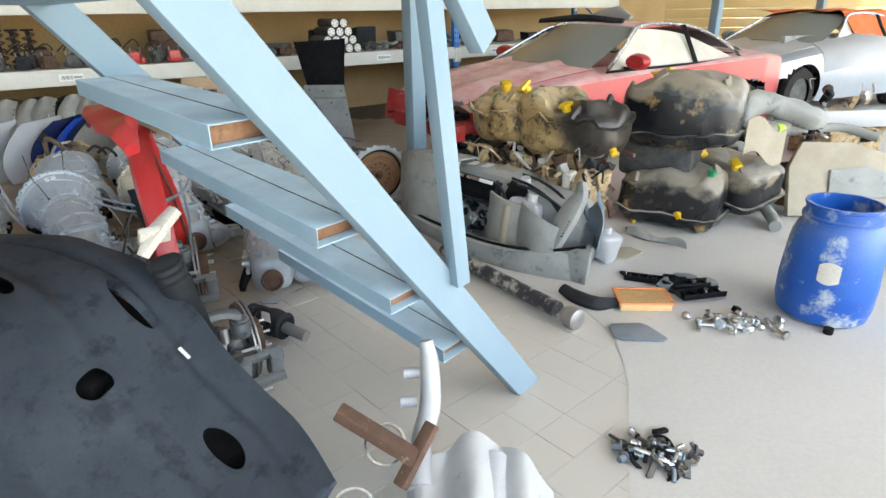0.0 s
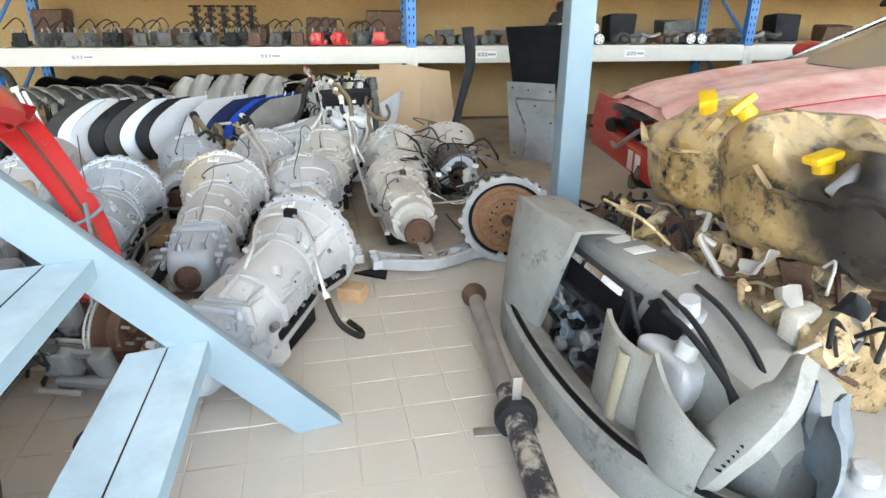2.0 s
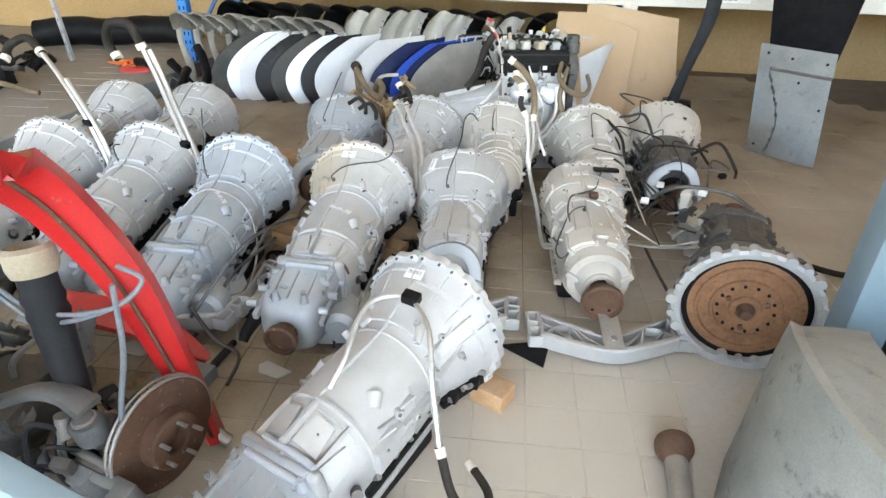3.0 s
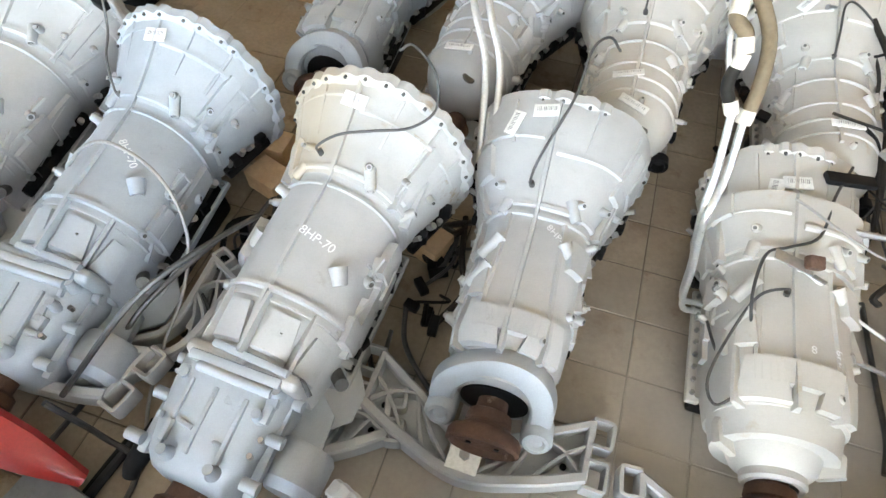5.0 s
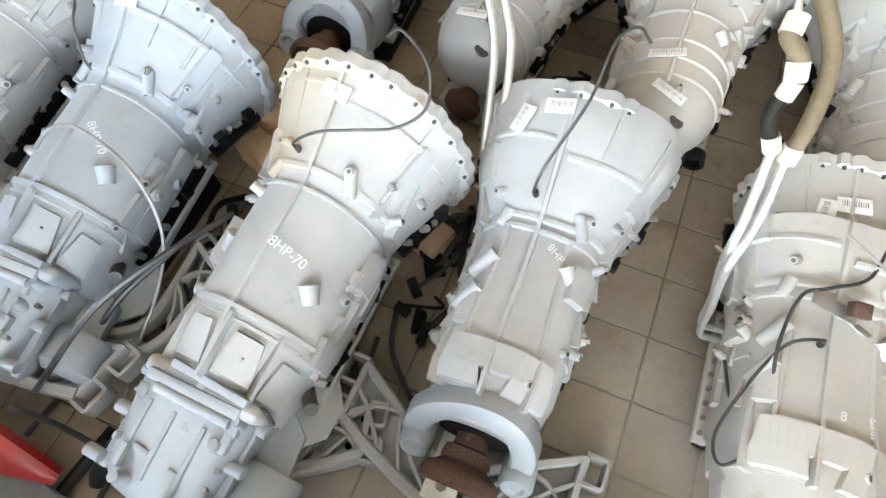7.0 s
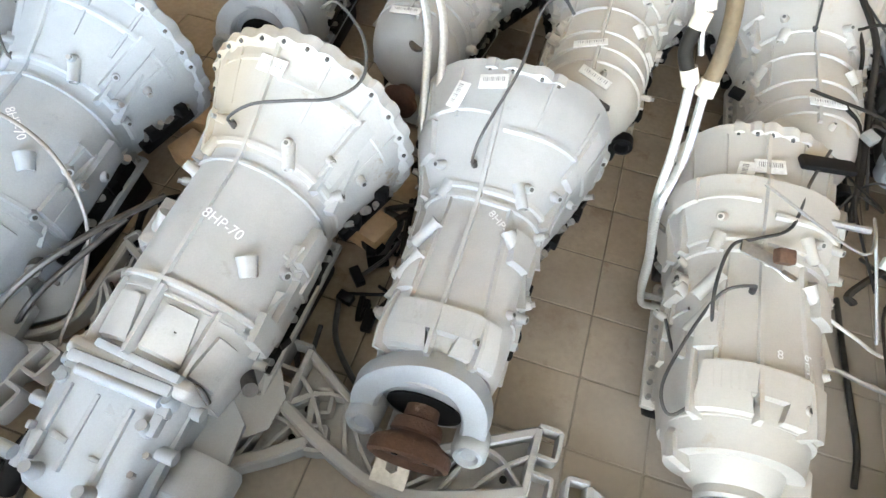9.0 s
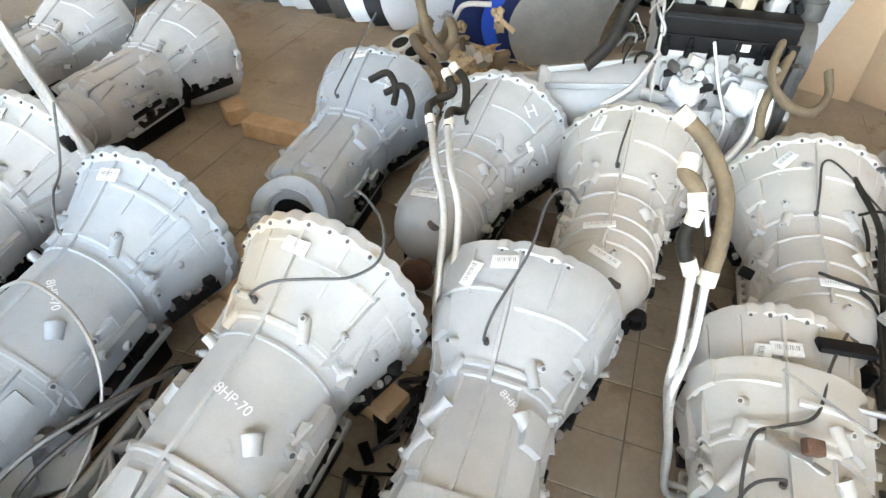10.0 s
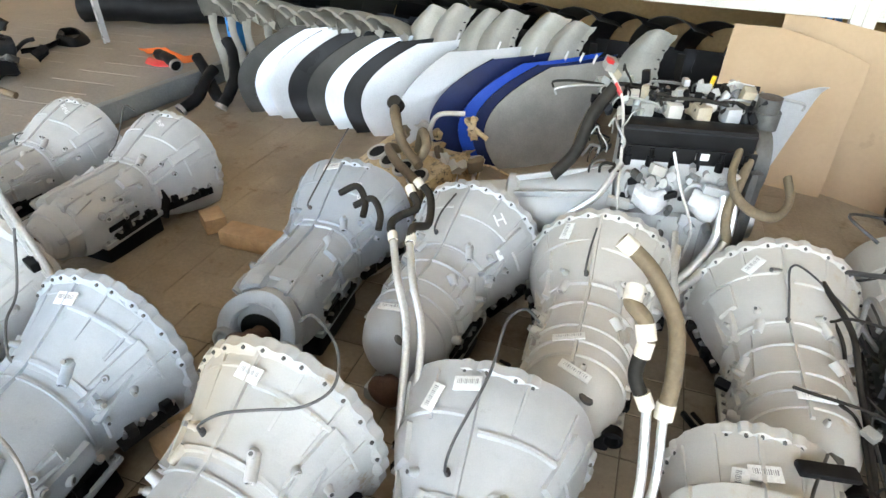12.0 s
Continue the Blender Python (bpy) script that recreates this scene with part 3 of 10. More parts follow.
# ---- steel stair ----
def stair():
    st = thing("steel_stair", "light blue steel stair with hollow box treads", "stair")
    R = Vector((-0.45, -0.69, 1.0))             # run for each metre of rise
    W = Vector((-0.93, 0.85, 0.0))
    near, far = Vector((0.525, 2.15, 0)), Vector((0.525, 2.15, 0)) + W
    up = Vector((0.55, 0.84, 0.82)).normalized()
    for f in (near, far):
        b = B()
        q = R.normalized()
        bar(b, f - q * 0.10, f + R * 2.9, 0.05, 0.115, 0.004, up)
        bmesh.ops.bisect_plane(b, geom=b.verts[:] + b.edges[:] + b.faces[:], plane_co=(0, 0, 0.002), plane_no=(0, 0, -1), clear_outer=True)
        bmesh.ops.holes_fill(b, edges=[e for e in b.edges if e.is_boundary])
        part("stringer", b, M_SKYBLUE, st)
    w = W.normalized()
    run = Vector((-0.46, -0.70, 0)).normalized()
    D, Hh = 0.105, 0.048
    for k in range(8):
        z = 0.365 + 0.283 * k
        c0 = near + R * (z - 0.0) + run * 0.03
        b = B()
        o = c0 + run * (D - 0.05)
        L = W.length - 0.052
        m = Matrix(((w.x, run.x, 0, o.x + W.x / 2), (w.y, run.y, 0, o.y + W.y / 2), (0, 0, 1, z), (0, 0, 0, 1)))
        th, D2 = 0.003, 2 * D
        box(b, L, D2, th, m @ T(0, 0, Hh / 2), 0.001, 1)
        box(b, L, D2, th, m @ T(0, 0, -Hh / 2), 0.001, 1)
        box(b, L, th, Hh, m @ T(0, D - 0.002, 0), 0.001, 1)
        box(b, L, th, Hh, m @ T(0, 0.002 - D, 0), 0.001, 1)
        t = part("tread", b, M_TREAD, st, "hollow box tread, dusty and coloured paler as if lit")
        part("tread_gap", box(B(), L - 0.01, 0.004, 0.0012, m @ T(0, 0, Hh / 2 + 0.0016)), M_BLACK, t)
        b = B()
        box(b, L - 0.07, D2 - 0.01, Hh - 0.006, m)
        part("tube_inside", b, M_TREADEND, t, "rusty tube inside")
    # handrail and its post
    b = B()
    bar(b, (0.294, 1.722, 0.66), (0.215, 1.63, 1.62), 0.05, 0.05, 0.003, (1, -1, 0))
    part("rail_post", b, M_SKYBLUE, st)
    b = B()
    e = Vector((0.354, 1.806, 1.353))
    bar(b, e, e + R * 2.0, 0.05, 0.08, 0.003, up)
    part("handrail", b, M_SKYBLUE, st)


stair()


# ---- gearboxes ----
def body_ring(x, r, zc, floor_z, seg=44, wy=1.0, sq=0.0):
    out = []
    for i in range(seg):
        a = 2 * math.pi * i / seg
        c, s = math.cos(a), math.sin(a)
        k = 1 + sq * (abs(c * s) * 2) ** 2 * 0.5
        z = zc + r * s * k
        out.append(Vector((x, r * c * wy * k, max(z, floor_z))))
    return out


def interp(tab, x):
    for (x0, *a), (x1, *b) in zip(tab, tab[1:]):
        if x <= x1:
            f = max(0, (x - x0) / (x1 - x0))
            return [p + (q - p) * f for p, q in zip(a, b)]
    return list(tab[-1][1:])


def profile(L, zb, pitch, rows):
    """Stations (x, radius, axis height) of a casting: tail at 0, mouth at L, axis falling towards the tail."""
    return dict(L=L, tab=[(f * L, r, zb + pitch * (f - 1) * L) for f, r in rows])


KINDS = {
    "round": dict(profile(0.70, 0.278, 0.155, ((0.0, 0.118), (0.10, 0.132), (0.20, 0.143), (0.27, 0.149), (0.50, 0.151), (0.66, 0.150), (0.69, 0.156), (0.78, 0.178), (0.88, 0.206), (0.95, 0.226), (1.0, 0.238))), bell=0.68, flat=False, sq=0.03),
    "slim": dict(profile(0.69, 0.222, 0.035, ((0.0, 0.100), (0.06, 0.112), (0.12, 0.124), (0.20, 0.127), (0.40, 0.124), (0.55, 0.126), (0.60, 0.134), (0.70, 0.165), (0.82, 0.198), (0.92, 0.220), (1.0, 0.230))), bell=0.58, flat=True, sq=0.20),
    "stub": dict(profile(0.70, 0.215, 0.05, ((0.0, 0.118), (0.10, 0.132), (0.20, 0.140), (0.40, 0.140), (0.52, 0.142), (0.58, 0.152), (0.68, 0.172), (0.78, 0.182), (0.80, 0.160), (0.92, 0.168), (1.0, 0.176))), bell=0.56, flat=True, sq=0.16),
    "barrel": dict(profile(0.64, 0.232, 0.04, ((0.0, 0.050), (0.02, 0.080), (0.06, 0.108), (0.12, 0.124), (0.22, 0.132), (0.36, 0.135), (0.52, 0.138), (0.60, 0.148), (0.72, 0.182), (0.86, 0.214), (0.95, 0.230), (1.0, 0.238))), bell=0.58, flat=False, sq=0.02),
}


def gearbox(kind, seed, m, alu, label, case_mat=None, tail="transfer", chalk=(), tags=((0.90, 97),), breather=None, group="used gearboxes"):
    """x runs along the axis from the tail to the bell's mouth; lengths along it are given as shares of L."""
    rnd = random.Random(seed)
    K = KINDS[kind]
    L, tab, sq = K["L"], K["tab"], K["sq"]
    bell = K["bell"] * L
    g = thing("gearbox", label, "gearbox", m, group=group)
    case_mat = case_mat or alu
    slope = (tab[-1][2] - tab[0][2]) / L

    def spot(x, a, out=0.0):
        """A point on the skin at x and angle a (degrees from the right flank over the top), and the way out."""
        r, zc = interp(tab, x)
        a = radians(a)
        k = 1 + sq * (abs(math.cos(a) * math.sin(a)) * 2) ** 2 * 0.5
        d = Vector((0, -math.cos(a), math.sin(a)))
        return Vector((x, 0, zc)) + d * (r * k + out), d

    def skin(x, a, rot=0.0, out=0.0):
        """A frame on the skin: x across the casting, y towards the bell, z out."""
        p, d = spot(x, a, out)
        q, _ = spot(x + 0.02, a, out)
        fwd = (q - p).normalized()
        right = fwd.cross(d).normalized()
        nz = right.cross(fwd)
        return Matrix(((right.x, fwd.x, nz.x, p.x), (right.y, fwd.y, nz.y, p.y), (right.z, fwd.z, nz.z, p.z), (0, 0, 0, 1))) @ T(rz=rot)

    def mt_at(x):
        return alu if x > bell else case_mat

    def panel(f0, f1, a0, a1, h, taper=0.0, name="cast_panel", mt=None):
        """A plateau of the casting that follows its skin, with sloping edges; taper narrows it towards the bell."""
        x0, x1 = f0 * L, f1 * L
        na, nx = max(6, int(abs(a1 - a0) / 5)), max(4, int((x1 - x0) / 0.02))
        am = (a0 + a1) / 2
        rows = []
        for i in range(nx + 3):
            u = min(1, max(0, (i - 1) / nx))
            edge_x = i in (0, nx + 2)
            row = []
            for j in range(na + 3):
                v = min(1, max(0, (j - 1) / na))
                edge = edge_x or j in (0, na + 2)
                a = a0 + (a1 - a0) * v
                a = am + (a - am) * (1 - taper * u)
                p, d = spot(x0 + (x1 - x0) * u + ((-0.005 if i == 0 else 0.005) if edge_x else 0), a + ((-1.6 if j == 0 else 1.6) if j in (0, na + 2) else 0), -0.004 if edge else h)
                row.append(p)
            rows.append(row)
        part(name, rings(B(), rows, closed=False), mt or mt_at(x0 + 0.01), g, sharp=28)

    def band(f, w, h, a0=-25, a1=205, lean=0.0, name="band"):
        """A raised rib round the casting; lean carries its ends towards the bell."""
        n = max(8, int((a1 - a0) / 6))
        rows = []
        for i in range(n + 1):
            a = a0 + (a1 - a0) * i / n
            x = f * L + lean * ((a - 90) / 90) ** 2
            rows.append([spot(x + dx, a, o)[0] for dx, o in ((-w, -0.004), (-w * 0.5, h), (w * 0.5, h), (w, -0.004))])
        part(name, rings(B(), rows), mt_at(f * L), g, sharp=28)

    def fin(f0, f1, a, h0=0.0, h1=0.03, t=0.007, a1=None):
        """A gusset along the axis, rising from h0 to h1 above the skin."""
        pts = []
        for i in range(7):
            u = i / 6
            p, d = spot((f0 + (f1 - f0) * u) * L, a + ((a1 - a) * u if a1 is not None else 0))
            q = h0 + (h1 - h0) * u
            side = Vector((0, -d.z, d.y)) * t / 2
            pts.append([p - d * 0.012 - side * 1.6, p - d * 0.012 + side * 1.6, p + d * q + side * 0.6, p + d * q - side * 0.6])
        part("rib", rings(B(), pts), mt_at(f0 * L), g)

    hole = B()

    def boss(f, a, r=0.014, h=0.03, tilt=0.0, drilled=True, bolt=False):
        """A stud that stands off the skin, leaning by tilt towards the bell."""
        p, d = spot(f * L, a, -0.014)
        d = (d + Vector((tilt, 0, 0))).normalized()
        part("boss", turn(B(), [(0.001, 0), (r * 1.55, 0), (r * 1.25, 0.014), (r, 0.020), (r * 0.96, h + 0.010), (r * 0.8, h + 0.014), (0.001, h + 0.014)], aim(p, p + d), 14), mt_at(f * L), g)
        if bolt:
            part("bolt", rod(B(), p + d * (h + 0.012), p + d * (h + 0.022), r * 0.62, 6), M_STEEL, g)
        elif drilled:
            rod(hole, p + d * (h + 0.008), p + d * (h + 0.0148), r * 0.5, 10)

    def plug(f, a, r=0.019, length=0.06, turn_by=0.0, drilled=True):
        """A plug boss that lies on the skin, its open end facing the tail."""
        r, length = r * 0.88, length * 0.78
        p, d = spot(f * L, a, r * 0.02)
        way = (Vector((-1, 0, -slope)) + Vector((0, -d.z, d.y)) * turn_by).normalized()
        part("plug_boss", turn(B(), [(0.001, 0), (r * 1.15, 0), (r, 0.02), (r * 0.96, length - 0.004), (r * 0.86, length), (r * 0.62, length), (r * 0.56, length - 0.008), (0.001, length - 0.008)], aim(p - way * length * 0.4, p + way), 18), mt_at(f * L), g)
        if drilled:
            rod(hole, p + way * (length * 0.6 - 0.0085), p + way * (length * 0.6 - 0.006), r * 0.5, 12)

    def shell(name, x0, x1, n, zmin, mt, dent=0.0):
        rows = []
        for i in range(n + 1):
            x = x0 + (x1 - x0) * i / n
            r, zc = interp(tab, x)
            rows.append([v + Vector((0, v.y, v.z - zc)).normalized() * dent * noise.noise(Vector((v.x * 9, v.y * 9 + seed, v.z * 9))) for v in body_ring(x, r, zc, zmin, seg=60, sq=sq)])
        part(name, rings(B(), rows), mt, g)

    # bell housing and main case
    shell("bell_housing", bell, L - 0.004, 18, 0.045, alu, 0.004)
    shell("main_case", 0.0 if kind == "barrel" else 0.07 * L, bell + 0.006, 22, 0.07, case_mat, 0.003)
    # crown seam
    for f0, f1 in ((0.12, K["bell"] - 0.01), (K["bell"] - 0.01, 0.96)):
        pts = []
        for i in range(20):
            p, d = spot((f0 + (f1 - f0) * i / 19) * L, 97)
            s = Vector((0, 0.0075, 0))
            pts.append([p - d * 0.006 - s, p - d * 0.006 + s, p + d * 0.008 + s * 0.5, p + d * 0.008 - s * 0.5])
        part("mould_seam", rings(B(), pts), mt_at(f1 * L - 0.01), g, sharp=25)
    # flange with lugs
    r, zc = interp(tab, L)
    n = 160
    lugs = [(-26 + 12.4 * i + rnd.uniform(-2.5, 2.5)) for i in range(20)]
    rows = [[], [], [], [], []]
    for i in range(n):
        a = 360 * i / n
        bump = max([0] + [1 - ((a - q + 180) % 360 - 180) ** 2 / 17.0 for q in lugs])
        ro = r + 0.004 + 0.008 * max(0, bump) ** 0.5
        for k, (x, rr) in enumerate(((L - 0.028 - 0.008 * max(0, bump) ** 0.5, r - 0.012), (L - 0.026, ro - 0.004), (L - 0.002, ro), (L + 0.003, ro - 0.004), (L + 0.002, r - 0.04))):
            c, s = math.cos(radians(a)), math.sin(radians(a))
            rows[k].append(Vector((x, rr * c, max(zc + rr * s, 0.03))))
    part("mating_flange", rings(B(), rows), alu, g, sharp=30)
    for q in lugs:
        if -5 < (q + 180) % 360 - 180 < 185:
            c, s = math.cos(radians(q)), math.sin(radians(q))
            p = Vector((L - 0.034, r * c, zc + r * s))
            rod(hole, p, p + Vector((0.008, 0, 0)), 0.0042, 10)
    # dark disc across the mouth stands for the shade in the hollow bell
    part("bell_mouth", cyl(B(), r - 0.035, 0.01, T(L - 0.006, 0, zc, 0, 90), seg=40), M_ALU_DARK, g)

    # casting detail of the bell: arched ribs, raised fields, studs
    kb = K["bell"]
    band(kb + 0.02, 0.008, 0.006, -10, 190)
    band(kb + (0.20 if kind != "stub" else 0.10), 0.007, 0.005, 8, 92, 0.02)
    band(kb + (0.24 if kind != "stub" else 0.14), 0.006, 0.004, 102, 168, 0.015)
    for a in (24, 47, 70, 122, 146):
        a += rnd.uniform(-4, 4)
        fin(0.80, 0.955, a, 0.001, 0.005, 0.010)
    panel(0.72, 0.90, 30, 42, 0.009, 0.3)
    panel(0.70, 0.80, 140, 158, 0.010, -0.2)
    for f, a in ((kb + 0.07, 66), (kb + 0.10, 40), (kb + 0.09, 128), (kb + 0.14, 18)):
        boss(f, a + rnd.uniform(-5, 5), 0.009, 0.020, -0.7, True, rnd.random() < 0.4)
    plug(kb + 0.035, 62 + rnd.uniform(-4, 4), 0.015, 0.07, 0.5)
    plug(kb + 0.01, 128 + rnd.uniform(-4, 4), 0.015, 0.05, -0.4, False)
    for a in (20, 36, 150, 168):
        fin(kb - 0.01, kb + 0.15, a + rnd.uniform(-4, 4), 0.024, 0.001, 0.012, a + rnd.uniform(-8, 8))
    # casting detail of the case
    if kind == "round":
        band(0.275, 0.008, 0.007, -5, 185, 0.012)
        band(0.245, 0.005, 0.003, 20, 160, 0.012)
        band(0.645, 0.006, 0.005, -5, 185)
        plug(0.40, 52, 0.021, 0.05, 0.75)
        boss(0.46, 24, 0.012, 0.018, -0.5)
        fin(0.44, 0.53, 26, 0.002, 0.022, 0.010)
        fin(0.33, 0.40, 20, 0.002, 0.020, 0.010)
        plug(0.46, 150, 0.017, 0.06, -0.9, False)
        boss(0.62, 142, 0.012, 0.026, 0, False)
        panel(0.30, 0.62, -12, 12, 0.016, 0.25)
        for f0, f1, a0, a1 in ((0.11, 0.22, 98, 128), (0.11, 0.22, 56, 88), (0.10, 0.21, 22, 48), (0.11, 0.22, 136, 160)):   # scooped webs of the adapter
            panel(f0, f1, a0, a1, 0.007 + rnd.uniform(0, 0.004), 0.35)
        for a in (52, 93, 132):
            fin(0.08, 0.26, a, 0.026, 0.010, 0.012)
        boss(0.17, 70, 0.006, 0.010)
    elif kind in ("slim", "stub"):
        for a, b2 in ((60, 66), (126, 122)):
            fin(0.14, kb - 0.01, a, 0.006, 0.004, 0.014, b2)
        band(kb - 0.015, 0.007, 0.006, 10, 170)
        for f, a, tw in ((0.46, 56, 0.9), (0.33, 136, -1.0), (0.44, 132, -1.0)):
            plug(f, a, 0.017, 0.085, tw, False)
        panel(0.40, 0.50, 38, 56, 0.016, -0.3)
        panel(0.24, 0.36, 124, 140, 0.010, 0.3)
        panel(0.13, 0.205, 64, 126, 0.010, 0.0, "end_ledge")
        panel(0.08, 0.20, 100, 140, 0.010, 0.40, "web")
        panel(0.08, 0.20, 40, 80, 0.010, 0.40, "web")
        for a in (60, 97, 140):
            fin(0.06, 0.24, a, 0.026, 0.006, 0.012)
        boss(0.13, 62, 0.011, 0.012)
        boss(0.26, 40, 0.008, 0.012)
        fin(0.30, 0.42, 30, 0.020, 0.004, 0.010)
        fin(0.22, 0.30, 150, 0.018, 0.004, 0.010)
    else:
        for f in (0.17, 0.245, 0.335):
            band(f, 0.007, 0.005, -15, 195)
        band(0.48, 0.006, 0.006, 40, 150)
        fin(0.335, 0.50, 97, 0.005, 0.005, 0.012)
        fin(0.335, 0.56, 48, 0.004, 0.004, 0.010, 56)
        fin(0.335, 0.56, 145, 0.004, 0.004, 0.010, 138)
        plug(0.42, 58, 0.017, 0.045, 1.0)
        plug(0.50, 36, 0.015, 0.06, 0.9)
        plug(0.44, 152, 0.015, 0.05, -0.8)
        panel(0.36, 0.46, 22, 40, 0.012)
        turn(hole, [(0.001, 0.004), (0.016, 0.004), (0.020, 0.0)], aim(spot(0.03 * L, 66)[0], spot(0.03 * L, 66, 0.1)[0]), 16)
        boss(0.115, 84, 0.007, 0.012)
    # flanks: ledges, ribs, studs and the valve body's rail
    for i in range(6):
        f = rnd.uniform(0.22, kb - 0.12)
        side = rnd.choice((0, 1))
        a0 = rnd.uniform(-16, 8)
        lo, hi = (a0, a0 + rnd.uniform(10, 24)) if side else (180 - a0 - rnd.uniform(10, 24), 180 - a0)
        panel(f, f + rnd.uniform(0.06, 0.16), lo, hi, rnd.uniform(0.010, 0.024), rnd.uniform(-0.2, 0.5))
    for i in range(7):
        f = rnd.uniform(0.18, kb - 0.10)
        a = rnd.choice((rnd.uniform(-8, 34), rnd.uniform(146, 186)))
        fin(f, f + rnd.uniform(0.06, 0.14), a, rnd.uniform(0.006, 0.022), rnd.uniform(0.0, 0.008), 0.009, a + rnd.uniform(-10, 10))
    for i in range(8):
        boss(rnd.uniform(0.2, kb + 0.05), rnd.choice((rnd.uniform(-6, 30), rnd.uniform(150, 186))), rnd.choice((0.008, 0.010, 0.014)), rnd.uniform(0.014, 0.028), rnd.uniform(-0.5, 0.5), True, rnd.random() < 0.35)
    for i in range(4):
        f = rnd.uniform(0.24, kb - 0.08)
        q = rnd.choice((rnd.uniform(-10, 10), rnd.uniform(140, 150)))
        band(f, 0.005, 0.005, q, q + rnd.uniform(28, 44))
    # sump with its rail and bolts
    x0, x1 = 0.16 * L, bell + 0.02
    rm, zm = interp(tab, (x0 + x1) / 2)
    tilt = -math.degrees(math.atan(slope))
    zs = zm - rm * 0.72
    part("valve_body", box(B(), x1 - x0 - 0.01, rm * 1.86, 0.085, T((x0 + x1) / 2, 0, zs + 0.045, 0, tilt), 0.012), case_mat, g)
    part("oil_sump", box(B(), x1 - x0 - 0.02, rm * 1.80, max(0.05, zs - 0.02), T((x0 + x1) / 2, 0, max(0.05, zs - 0.02) / 2 + 0.008, 0, tilt * 0.4), 0.014), M_BLACK, g, "black plastic oil sump")
    for sy in (-1, 1):
        part("sump_rail", box(B(), x1 - x0, 0.032, 0.020, T((x0 + x1) / 2, sy * rm * 0.95, zs, 0, tilt), 0.005), case_mat, g)
    b = B()
    for sy in (-1, 1):
        for i in range(9):
            x = x0 + 0.02 + (x1 - x0 - 0.04) * i / 8
            cyl(b, 0.006, 0.010, T(x, sy * rm * 0.98, zs + 0.014 + slope * (x - (x0 + x1) / 2)), seg=6)
    tagged(part("sump_bolt", b, M_STEEL, g), kind="stuff")
    # connectors, bolts and shift rod low on the flanks
    for x0, x1 in ((0.24 * L, bell - 0.02), (bell + 0.02, L - 0.06)):
        ra, za = interp(tab, x0)
        rb, zb = interp(tab, x1)
        for sy in (-1, 1) if x0 > bell else (-1,):
            part("connector_strip", bar(B(), (x0, sy * ra * 0.97, za - 0.075), (x1, sy * rb * 0.97, zb - 0.075), 0.024, 0.034, 0.006), M_BLACK, g)
            for i in range(6):
                u = (i + rnd.uniform(0.2, 0.8)) / 6
                p = Vector((x0 + (x1 - x0) * u, sy * (ra + (rb - ra) * u) * 1.02, za + (zb - za) * u - 0.055 + rnd.uniform(-0.012, 0.014)))
                if i % 3 == 1:
                    part("connector", box(B(), 0.026, 0.03, 0.03, Matrix.Translation(p) @ T(rz=rnd.uniform(-25, 25)), 0.004), M_BLACK, g)
                else:
                    part("stud", cyl(B(), rnd.uniform(0.006, 0.010), rnd.uniform(0.02, 0.035), Matrix.Translation(p) @ T(rx=rnd.uniform(20, 80) * -sy), seg=9), M_STEEL, g)
    part("shift_rod", box(B(), 0.15, 0.012, 0.02, T(bell - 0.18, -rm * 1.04, zm - 0.03, 12, tilt), 0.003), M_BLACK, g)
    # tail
    r0, z0 = interp(tab, 0.0)
    if tail == "transfer":                        # adapter, transfer case and square rusty flange
        part("adapter_plate", box(B(), 0.035, 0.25, 0.235, T(0.060, 0, z0 + 0.02, 0, tilt), 0.03, 3), case_mat, g)
        for y, z in ((0.10, 0.085), (-0.10, 0.085), (0.0, 0.13), (0.115, -0.04), (-0.115, -0.04)):
            part("case_lug", cyl(B(), 0.012, 0.046, T(0.062, y, z0 + z, 0, 90), seg=12), case_mat, g)
        rows = []
        for x, w, h, dz in ((0.055, 0.118, 0.108, 0.015), (0.030, 0.128, 0.118, 0.012), (-0.02, 0.124, 0.114, 0.004), (-0.10, 0.112, 0.106, -0.008), (-0.150, 0.102, 0.096, -0.015), (-0.172, 0.084, 0.080, -0.020), (-0.180, 0.060, 0.055, -0.022)):
            row = []
            for i in range(48):
                a = 2 * math.pi * i / 48
                c, s = math.cos(a), math.sin(a)
                k = (abs(c) ** 3.4 + abs(s) ** 3.4) ** (-1 / 3.4)
                row.append(Vector((x, w * c * k + 0.015, max(0.02, z0 + dz + h * s * k))))
            rows.append(row)
        part("transfer_case", rings(B(), rows), M_ALU_BLUE, g)

        def top(x, y, z, sx, sy, sz, rz=0, bev=0.006, name="cast_pad", mt=None):
            part(name, box(B(), sx, sy, sz, T(x, y, z0 + z, 0, tilt - 4, rz), bev), mt or M_ALU_BLUE, g)
        for y in (-0.045, 0.02, 0.075):
            top(-0.075, y, 0.100, 0.13, 0.010, 0.018, 0, 0.004, "rib")
        top(0.030, 0.005, 0.128, 0.022, 0.20, 0.026, 2, 0.007, "ledge")
        top(0.058, -0.015, 0.134, 0.016, 0.17, 0.030, -2, 0.005, "ledge")
        part("shift_rail", rod(B(), (0.012, -0.085, z0 + 0.128), (0.010, 0.075, z0 + 0.130), 0.011, 14), M_ALU_BLUE, g)
